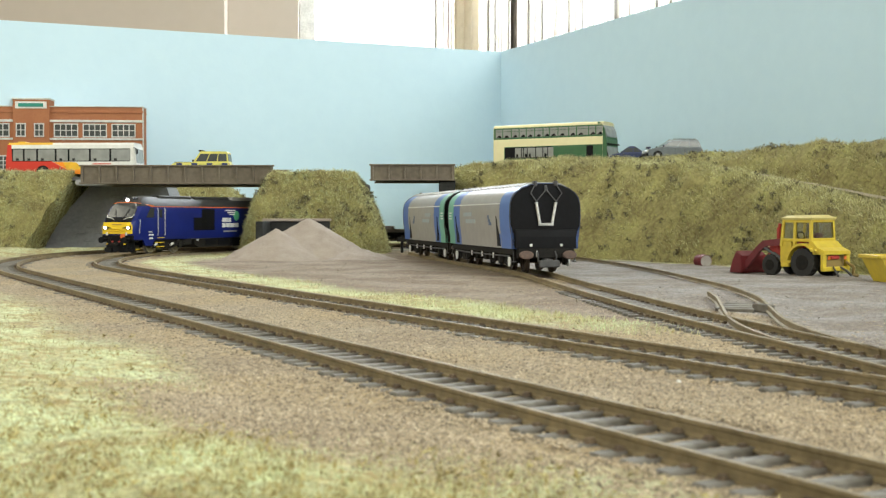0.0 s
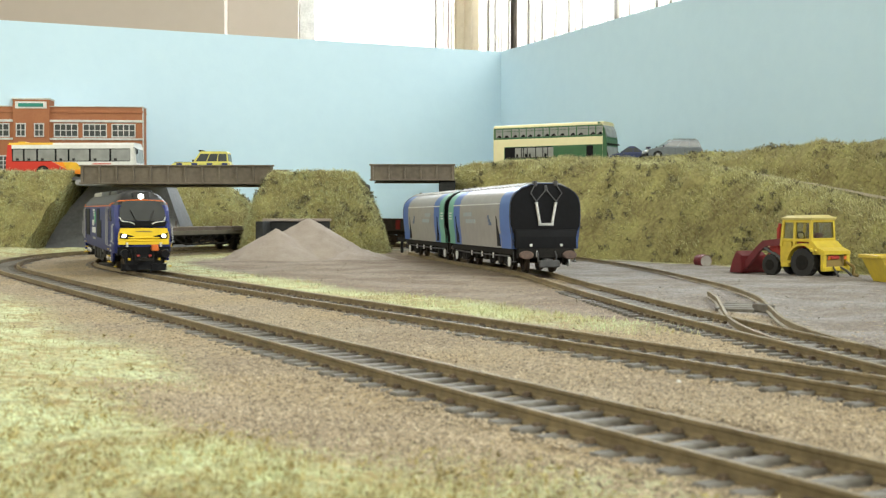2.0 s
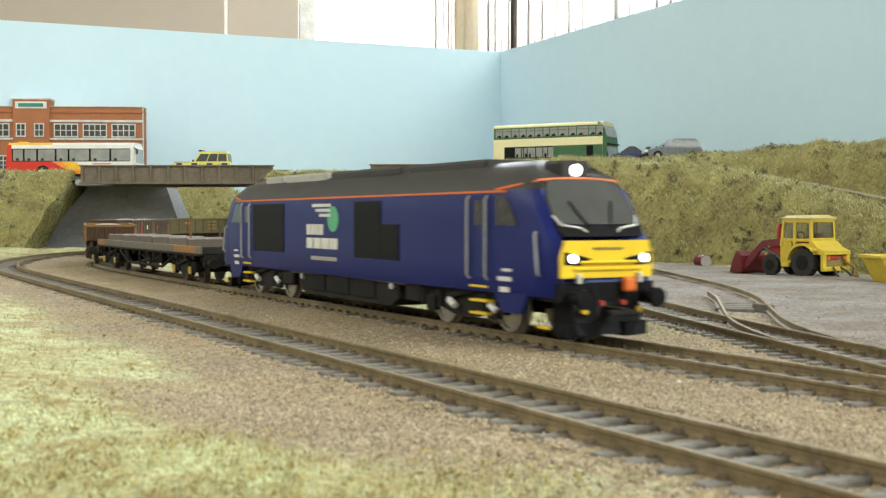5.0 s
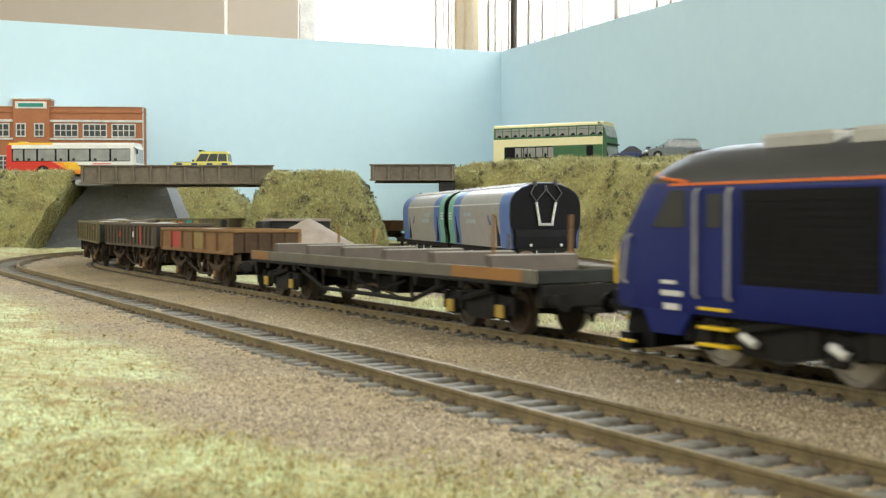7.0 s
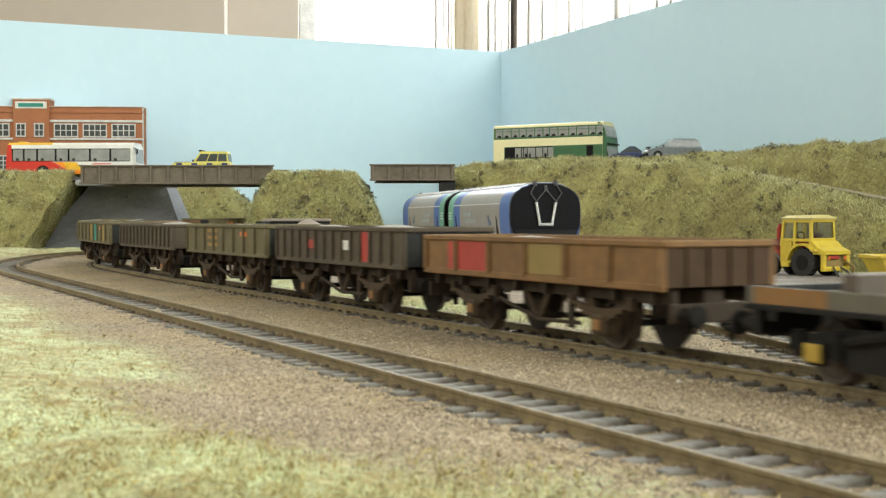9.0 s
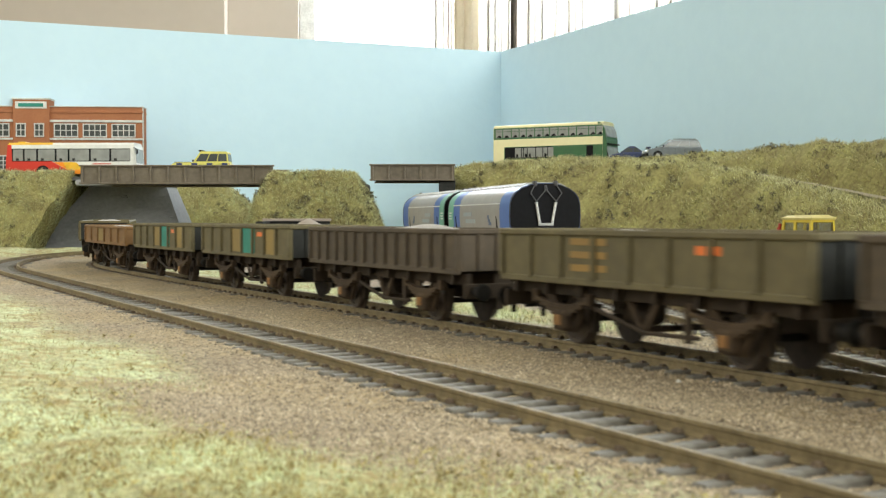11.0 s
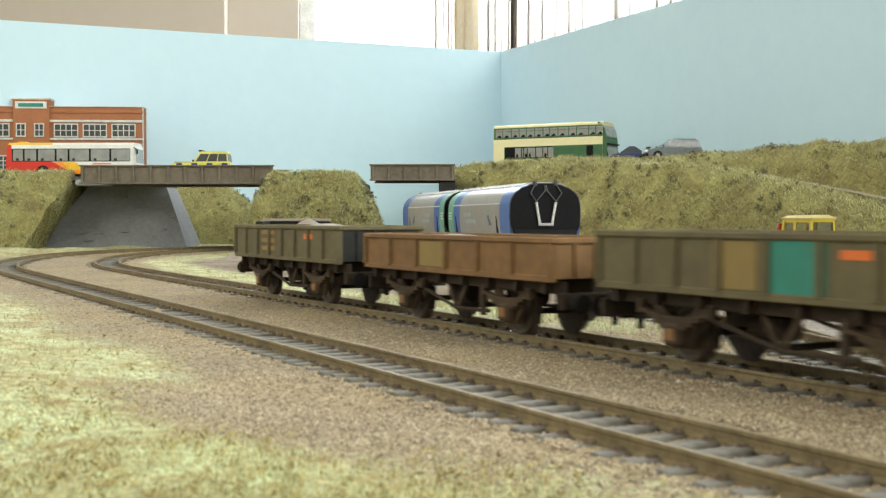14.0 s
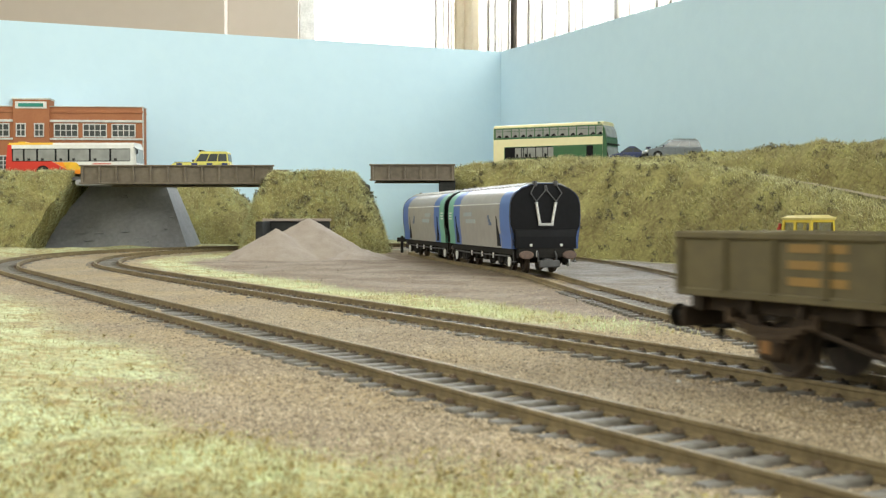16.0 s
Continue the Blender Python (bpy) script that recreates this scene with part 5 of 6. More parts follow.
def hopper(label, x, y, turn):
    w = thing("hopper_wagon", label, "goods wagon", x, y, 0, turn, "hopper wagons in the siding")
    L, F = 82.0, 1.09
    prof = [(18.3, 14), (18.4, 19), (18.9, 23), (19.4, 27), (19.7, 33), (19.5, 40), (18.6, 43.8), (16.6, 46.8), (13.2, 49.4), (8.4, 51.4), (4, 52.2)]
    ring = [(-a * F, z) for a, z in prof] + [(a * F, z) for a, z in prof[::-1]]

    def flank(z):
        return F * float(np.interp(z, [p_[1] for p_ in prof], [p_[0] for p_ in prof]))
    for x0, x1, mat, lab in ((-L, -L + 17, "green_band", "pale green end band"), (-L + 17, -L + 36, "hop_blue", "blue band"), (-L + 36, L - 23, "hop_grey", "brownish grey side"), (L - 23, L, "hop_blue", "blue end band")):
        part("body", Build().prism(ring, x0, x1, "x"), mat, w, lab, smooth=True)
    for e in (-1, 1):
        part("end_rim", Build().prism([(a * 1.01, z * 1.004) for a, z in ring], e * (L - 0.7), e * L, "x"), "cage", w, "thin dark rim of the end", smooth=True)
    part("roof_walk", Build().box(-L + 3, L - 3, -6, 6, 51.4, 52.9, 0.4), "hop_roof", w, "pale grey roof hatch cover")
    for i in range(18):
        xx = -L + 6 + i * (2 * L - 12) / 17
        for e in (-1, 1):
            part("roof_cleat", Build().loft([[(xx + d, e * 13.9, 49.9), (xx + d, e * 9.6, 51.9), (xx + d, e * 9.6, 52.7), (xx + d, e * 13.9, 50.8)] for d in (-1.5, 1.5)]), "hop_roof", w)
    for e in (-1, 1):
        # colour wedges along the lower side
        wedge = [(L - 24, 16), (L - 30, 16), (L - 23, 38)]
        part("livery_wedge", Build().loft([[(u, e * (flank(z) + o), z) for u, z in wedge] for o in (-0.5, 0.15)]), "hop_blue", w, "blue wedge of the livery")
        part("side_seam", Build().box(-L + 17, L - 23, e * (flank(40.5) - 0.3), e * (flank(40.5) + 0.3), 40.2, 40.9), "white", w, "thin pale seam")
        for xx in (-56, 53):
            shape = [(xx - 3.4, 15), (xx + 4.2, 15), (xx + 3.2, 20), (xx - 1.6, 33), (xx - 2.4, 33)]
            part("side_recess", Build().loft([[(u, e * (flank(z) + o), z) for u, z in shape] for o in (-1.2, 0.25)]), "black", w, "dark tapered recess")
        for zz, u0, u1 in ((31.5, 30, 33.5), (29.2, 31.5, 36), (27.4, 33, 39)):
            part("emblem_stroke", Build().box(u0, u1, e * (flank(zz + 1) - 0.3), e * (flank(zz + 1) + 0.22), zz, zz + 2.2), "emblem_blue", w, "faint blue emblem stroke")
        for zz, u0, u1 in ((33.0, -34, -12), (28.5, -28, -2)):
            part("lettering_bar", Build().box(u0, u1, e * (flank(zz + 1) - 0.3), e * (flank(zz + 1) + 0.2), zz, zz + 2.6), "faded_blue", w, "faded pale blue lettering bar")
        for zz in (35, 33, 31):
            part("data_bar", Build().box(-L + 4, -L + 11, e * (flank(zz) - 0.3), e * (flank(zz) + 0.2), zz, zz + 0.8), "white", w, "small white data bar")
        part("solebar", Build().box(-L + 2, L - 2, e * 16, e * 18.4, 10.4, 14.4, 0.4), "under", w)
        for i, xx in enumerate(np.linspace(-40, 40, 8)):
            part("discharge_gear", Build().prism([(xx - 4, 12), (xx + 4, 12), (xx + 2.4, 5.5 + i % 2), (xx - 2.4, 5.5 + i % 2)], e * 12, e * 16.6), "under", w)
        part("brake_pipe", Build().tube([(-L + 10, e * 18, 9.4), (-30, e * 18.2, 9.0), (30, e * 18.2, 9.2), (L - 10, e * 18, 9.4)], 0.5), "cage", w)
        for xx in (-22, 6, 34):
            part("valve_handle", Build().rod((xx, e * 18.6, 7.4), (xx, e * 18.6, 10.6), 0.6, 6), "white", w, "small pale valve handle")
    for d in (-1, 1):
        X = d * L
        inner = [(a * (0.985 if z > 24 else 0.93), 14.6 + (z - 14) * 0.975) for a, z in ring]
        part("end_plate", Build().prism(inner, X - d * 0.2, X + d * 0.6, "x"), "black", w, "black hopper end")
        part("end_slope", Build().prism([(X + d * 0.5, 25.4), (X + d * 1.2, 25.2), (X + d * 1.8, 21.0), (X + d * 2.0, 14.4), (X + d * 0.5, 14.4)], -16.8 * F, 16.8 * F), "black", w, "black sloping lower sheet")
        for e in (-1, 1):
            p = part("end_strut", Build().rod((X + d * 1.6, e * 3.7, 28.6), (X + d * 1.6, e * 5.9, 41.2), 0.75, 8), "white", w, "white painted strut")
            for k in (0.1, 0.42, 0.74, 0.97):
                part("collar", Build().rod((X + d * 1.6, e * (3.7 + 2.2 * k), 28.6 + 12.6 * k - 0.35), (X + d * 1.6, e * (3.7 + 2.2 * k), 28.6 + 12.6 * k + 0.35), 1.05, 8), "grey_rail", p)
            part("end_cage", Build().tube([(X + d * 0.6, e * 6.2, 51.8), (X + d * 2.2, e * 9.4, 46.4), (X + d * 2.0, e * 6.0, 41.6), (X + d * 1.6, e * 0.6, 47.8), (X + d * 0.6, e * 0.4, 51)], 0.35), "cage", w, "thin dark end ladder rods")
            part("roof_latch", Build().box(X - d * 3, X + d * 1.6, e * 5.2, e * 7.2, 50.6, 53.6, 0.4), "cage", w)
            part("lamp_bracket", Build().box(X + d * 1.9, X + d * 2.7, e * 9.2 - 0.8, e * 9.2 + 0.8, 15.4, 17.0, 0.3), "white", w, "small white lamp")
            b = Build().rod((X + d * 1.5, e * 13, 10.6), (X + d * 5, e * 13, 10.6), 2.0, 10)
            b.loft([[(X + d * o, e * 13 + 4.3 * k * math.cos(g), 10.6 + 2.5 * k * math.sin(g)) for g in np.linspace(0, 6.283, 16, endpoint=False)] for o, k in ((4.6, 0.8), (5.4, 1.0), (6.4, 1.0), (6.8, 0.85))])
            part("buffer", b, "buffer_rust", w, "broad rusty brown buffer", smooth=True)
            part("brake_hose", Build().tube([(X + d * 2, e * 5.4, 12.5), (X + d * 4.5, e * 5.6, 10), (X + d * 4.2, e * 5.4, 6.4)], 0.55), "cage", w, smooth=True)
            part("end_step", Build().box(X - d * 4, X + d * 0.5, e * 17.4, e * 19.2, 6.2, 7.0, 0.2).rod((X - d * 2, e * 18.6, 7), (X - d * 2, e * 18.6, 12.6), 0.4, 6), "cage", w)
        part("strut_foot", Build().box(X + d * 0.6, X + d * 2.4, -4.6, 4.6, 27.4, 29.0, 0.3), "grey_rail", w, "pale cross piece")
        part("headstock", Build().box(X - d * 2, X + d * 1.8, -17, 17, 8.6, 14.6, 0.4), "under", w)
        part("coupler", Build().box(X, X + d * 8, -2.4, 2.4, 4.6, 8.4, 0.6).box(X + d * 6.5, X + d * 9, -6.2, 6.2, 3.4, 7.6, 0.6), "cage", w, "broad grey coupler")
        part("coupling_tag", Build().box(X + d * 2, X + d * 2.6, -6.2, -5.0, 9.4, 12.8, 0.2), "grey_rail", w, "pale hanging tag")
        bogie(w, d * 56, 13, half=13.2, mat="under")
        for e in (-1, 1):
            part("axle_flash", Build().rod((d * 69, e * 17.6, 6.4), (d * 69, e * 18.2, 6.4), 3.3, 14), "white", w, "white painted wheel face")
    return w


M.update(
    hop_blue=material("mid_blue_livery", (0.07, 0.15, 0.42), (0.055, 0.12, 0.36), 0.45, scale=150),
    hop_grey=material("pale_grey_livery", (0.31, 0.30, 0.28), (0.26, 0.25, 0.235), 0.4, scale=150),
    hop_roof=material("grey_roof_paint", (0.45, 0.45, 0.44), (0.38, 0.38, 0.37), 0.5, scale=150),
    emblem_blue=material("dull_blue_emblem", (0.10, 0.15, 0.26), rough=0.5, scale=200),
    faded_blue=material("faded_pale_blue_lettering", (0.27, 0.37, 0.43), (0.33, 0.36, 0.37), rough=0.5, scale=200),
    green_band=material("pale_green_livery", (0.16, 0.42, 0.30), rough=0.45, scale=150),
    cream=material("cream_paint", (0.72, 0.66, 0.38), (0.68, 0.62, 0.35), 0.4, scale=200),
    bus_green=material("deep_green_paint", (0.03, 0.12, 0.04), (0.025, 0.10, 0.035), 0.35, scale=200),
    bus_red=material("bus_red_paint", (0.60, 0.04, 0.025), (0.55, 0.035, 0.022), 0.35, scale=200),
    bus_orange=material("bus_orange_paint", (0.85, 0.28, 0.02), (0.8, 0.25, 0.02), 0.35, scale=200),
    amber=material("amber_yellow_paint", (0.85, 0.50, 0.04), rough=0.35, scale=200),
    bus_glass=material("pale_bus_glazing", (0.36, 0.37, 0.36), (0.19, 0.195, 0.19), 0.12, scale=120, amount=1.0),
    pale_yellow=material("pale_yellow_car_paint", (0.74, 0.68, 0.16), rough=0.4, scale=200),
    window=material("grey_tinted_glazing", (0.10, 0.11, 0.11), (0.05, 0.055, 0.055), 0.12, scale=60, amount=1.0),
    brick=material("printed_red_brick", (0.40, 0.16, 0.07), (0.32, 0.115, 0.052), 0.75, scale=350, amount=1.0, bump=0.4, bump_scale=500),
    pale_stone=material("white_stone_band", (0.66, 0.66, 0.64), rough=0.7, scale=200),
    tyre_black=material("black_rubber", (0.025, 0.024, 0.023), (0.015, 0.015, 0.015), 0.8, scale=400, bump=0.3),
    maroon=material("maroon_paint", (0.17, 0.02, 0.025), (0.12, 0.015, 0.018), 0.5, scale=300),
    old_yellow=material("chipped_yellow_paint", (0.72, 0.56, 0.035), (0.50, 0.36, 0.04), 0.5, scale=260, amount=0.9, bump=0.2),
    worn_roof=material("worn_pale_yellow_roof", (0.62, 0.55, 0.22), (0.44, 0.36, 0.12), 0.6, scale=240, amount=1.0, bump=0.3),
    cab_glass=material("thin_dusty_cab_glass", (0.9, 0.92, 0.9), rough=0.08, scale=60, transmission=0.97),
    car_grey=material("silver_grey_car_paint", (0.17, 0.19, 0.21), rough=0.35, metal=0.2, scale=200),
    car_blue=material("dark_blue_car_paint", (0.03, 0.05, 0.16), rough=0.3, scale=200),
)
tail = math.degrees(math.atan2(-0.977, 0.213))
hopper("grey and blue bogie hopper wagon with black end", 60 - 0.213 * 84, 690 + 0.977 * 84, tail)
hopper("grey and blue bogie hopper wagon coupled behind", 60 - 0.213 * 262, 690 + 0.977 * 262, tail + 180)


def buffer_stop():
    w = thing("buffer_stop", "dark wooden buffer stop at the siding's end", "buffer stop", -32, 1128, 0, 10)
    for s in (-1, 1):
        part("post", Build().box(s * 7 - 1.2, s * 7 + 1.2, -1.5, 1.5, -5, 15, 0.3), "under", w)
    part("beam", Build().box(-12, 12, -4, -1.4, 9.5, 13.5, 0.4), "under", w)


buffer_stop()


# ---- road vehicles ----
def road_wheel(parent, x, y, r, wide, mat="tyre_black", hub="silver"):
    n = 18
    s = 1 if y > 0 else -1
    b = Build().loft([[(x + q * math.cos(6.283 * i / n), y + s * d, r + q * math.sin(6.283 * i / n)) for i in range(n)] for d, q in ((-wide, r * 0.9), (-wide * 0.9, r), (-0.15, r), (0, r * 0.9), (-0.1, r * 0.6))])
    w = part("wheel", b, mat, parent, smooth=True)
    part("hub", Build().rod((x, y - s * wide * 0.5, r), (x, y + s * 0.15, r), r * 0.55, 12), hub, w)


def single_decker():
    w = thing("single_deck_bus", "white, red and orange single-deck bus on the road", "bus", -397, 1285, 75, -2)
    L, hw = 68, 16
    prof = [(-hw, 4), (-hw, 30), (-hw + 1.0, 35), (-hw + 4, 37.4), (hw - 4, 37.4), (hw - 1.0, 35), (hw, 30), (hw, 4)]
    part("body", Build().prism(prof, -L, L, "x"), "white", w, "white painted body", smooth=True)
    part("roof_band", Build().prism([(a * 1.012, z + 0.15) for a, z in prof[2:6]], -L, -20, "x"), "amber", w, "amber front half of the roof")
    part("roof_pod", Build().box(-L + 8, -L + 16, -8, 8, 37, 39, 0.6), "amber", w)
    for s in (-1, 1):
        y0, y1 = s * hw, s * (hw + 0.25)
        part("red_panel", Build().prism([(-L, 4), (4, 4), (-20, 17.3), (-L, 17.3)], y0, y1), "bus_red", w, "red lower panel")
        part("corner_panel", Build().prism([(-L, 17.2), (-L + 5, 17.2), (-L + 4, 35), (-L, 35)], y0, y1), "bus_red", w, "red corner")
        part("orange_panel", Build().prism([(4, 4), (L - 20, 4), (L - 20, 7.6), (18, 7.6), (2, 16.6), (-18, 16.6)], y0, y1 + s * 0.05), "bus_orange", w, "orange sweep")
        part("yellow_sweep", Build().prism([(-4, 8.6), (14, 8.6), (6, 16.4), (-8, 16.4)], y0, y1 + s * 0.15), "amber", w, "amber sweep")
        part("window_surround", Build().box(-L + 4, L - 4, y0, s * (hw + 0.2), 17.2, 31.0, 0.1), "black", w, "black band round the windows")
        xs = [-63, -50.5, -36, -16, -2, 21, 43, 43.6 + 22]
        for a, c in zip(xs, xs[1:]):
            p = part("side_window", Build().box(a + 0.9, c - 1.1, y0, s * (hw + 0.35), 18.0, 30.2, 0.1), "bus_glass", w, "pale side window")
            part("seat_back", Build().box(a + 4, a + 7, s * (hw + 0.3), s * (hw + 0.45), 18.2, 20.6), "endgrey", p)
        part("lettering_bars", Build().box(24, 44, y0, s * (hw + 0.3), 14.2, 15.2), "bus_red", w, "small red lettering bars")
    for d, m in ((-1, "bus_red"), (1, "white")):
        part("end_panel", Build().prism([(d * L, 4), (d * (L + 2.4), 5), (d * (L + 2.2), 18), (d * (L + 0.4), 34), (d * L, 35)], -hw + 0.6, hw - 0.6), m, w)
        part("windscreen", Build().prism([(d * (L + 2.6), 16), (d * (L + 1.1), 31), (d * L, 31), (d * L, 16)], -hw + 2.0, hw - 2.0), "bus_glass", w)
    part("mirror", Build().rod((L, -hw, 32), (L + 5, -hw - 3, 30), 0.4, 6).box(L + 4, L + 5.4, -hw - 4, -hw - 2, 25, 30, 0.3), "black", w, "black mirror on its arm")
    for x in (-30, 44):
        for s in (-1, 1):
            part("wheel_arch", Build().loft([[(x + 7.6 * math.cos(g), s * (hw + o), 5.4 + 7.6 * math.sin(g)) for g in np.linspace(0, math.pi, 11)] for o in (-2, 0.36)]), "black", w)
            road_wheel(w, x, s * (hw + 0.5), 6, 4)


def double_decker():
    w = thing("double_deck_bus", "cream and green double-deck bus on the bank road", "bus", 126, 1349, 82.5, -30.4)
    L, hw = 69, 16.5
    prof = [(-hw, 3), (-hw, 50), (-hw + 1.2, 53.6), (-hw + 4, 55.6), (hw - 4, 55.6), (hw - 1.2, 53.6), (hw, 50), (hw, 3)]
    part("body", Build().prism(prof, -L, L - 3, "x"), "cream", w, "cream painted body", smooth=True)
    front = [(L - 3.2, 3), (L + 1.5, 4), (L + 2.0, 22), (L + 1.4, 36), (L - 1.0, 47), (L - 4.5, 53.4), (L - 9, 55.4), (L - 9, 3)]
    part("front_panel", Build().prism(front, -hw + 0.4, hw - 0.4), "bus_green", w, "green rounded front")
    part("upper_windscreen", Build().prism([(L + 1.7, 38.5), (L - 0.4, 47), (L - 3.6, 52.4), (L - 5, 52.4), (L - 2, 38.5)], -hw + 1.6, hw - 1.6), "bus_glass", w, "raked upper windscreen")
    part("lower_windscreen", Build().prism([(L + 2.3, 14), (L + 2.5, 24), (L + 1.6, 29), (L - 1, 29), (L - 1, 14)], -hw + 1.6, hw - 1.6), "bus_glass", w, "lower windscreen")
    part("front_ledge", Build().box(L - 2, L + 4.0, -hw + 0.6, hw - 0.6, 30.0, 31.6, 0.4), "endgrey", w, "grey ledge above the windscreen")
    part("rear_window", Build().box(-L - 0.3, -L + 0.5, -hw + 3, hw - 3, 37, 49, 0.2), "window", w)
    for s in (-1, 1):
        y0 = s * (hw - 0.1)
        part("upper_band", Build().box(-L + 0.5, L - 3, y0, s * (hw + 0.2), 39.2, 52.0, 0.1), "bus_green", w, "dark green upper window band")
        part("lower_band", Build().box(-L + 14, L - 3, y0, s * (hw + 0.2), 15.6, 30.4, 0.1), "bus_green", w, "deep green lower panel")
        part("skirt", Build().box(-L + 0.5, L - 3, y0, s * (hw + 0.18), 3.0, 13.0, 0.1), "bus_green", w, "deep green skirt")
        part("black_band", Build().box(-L + 15, -L + 74, s * hw, s * (hw + 0.3), 17.0, 29.8, 0.1), "black", w, "black band round the windows")
        part("entrance", Build().box(L - 22, L - 14, s * hw, s * (hw + 0.35), 5, 29.6, 0.1), "black", w, "dark folding entrance door")
        uppers = (2.5, 12.0, 23.0, 33.0, 42.0, 52.5, 63.0, 71.0, 81.5, 94.5, 104.0, 118.5, 127.0, 137.0 - 1.5)
        for a, c in zip(uppers, uppers[1:]):
            p = part("side_window", Build().box(-L + a + 0.7, -L + c - 0.5, s * (hw + 0.1), s * (hw + 0.35), 41.0, 50.6, 0.1), "bus_glass", w, "pale side window")
            part("seat_back", Build().prism([(-L + a + 2, 41.2), (-L + a + 8.0, 41.2), (-L + a + 7.4, 43.0), (-L + a + 5.6, 44.0), (-L + a + 4.2, 43.2)], s * (hw + 0.3), s * (hw + 0.45)), "black", p, "dark seat back")
            part("glazing_bar", Build().box(-L + a + 0.7, -L + c - 0.5, s * (hw + 0.3), s * (hw + 0.5), 47.8, 48.3), "bus_green", p)
        lowers = (27.5, 36.0, 38.5, 43.5, 54.0, 63.0, 69.0, 76.5)
        for i, (a, c) in enumerate(zip(lowers, lowers[1:])):
            p = part("side_window", Build().box(-L + a + 0.5, -L + c - 0.5, s * (hw + 0.2), s * (hw + 0.42), 18.2, 28.8, 0.1), "bus_glass", w, "pale side window")
            if i in (0, 2, 3, 5):
                part("seat_back", Build().box(-L + a + 2, -L + a + 4.6, s * (hw + 0.4), s * (hw + 0.55), 18.4, 22.0), "black", p, "dark seat back")
        part("cove_line", Build().box(-L, L - 4, s * (hw - 0.3), s * (hw + 0.12), 52.0, 52.8), "cream", w)
        part("mirror", Build().rod((L + 1, s * (hw - 1), 24), (L + 4, s * (hw + 2.2), 20), 0.4, 6).box(L + 3.4, L + 4.6, s * (hw + 1.4), s * (hw + 3.2), 16.5, 20.4, 0.3), "black", w, "black mirror on its arm")
    part("roof_pod", Build().box(-8, 10, -6, 6, 55.2, 56.4, 0.4), "cream", w)
    part("roof_pod", Build().box(26, 44, -6, 6, 55.2, 56.6, 0.4), "cream", w)
    for x in (-42, 40):
        for s in (-1, 1):
            road_wheel(w, x, s * (hw - 0.3), 6, 4)


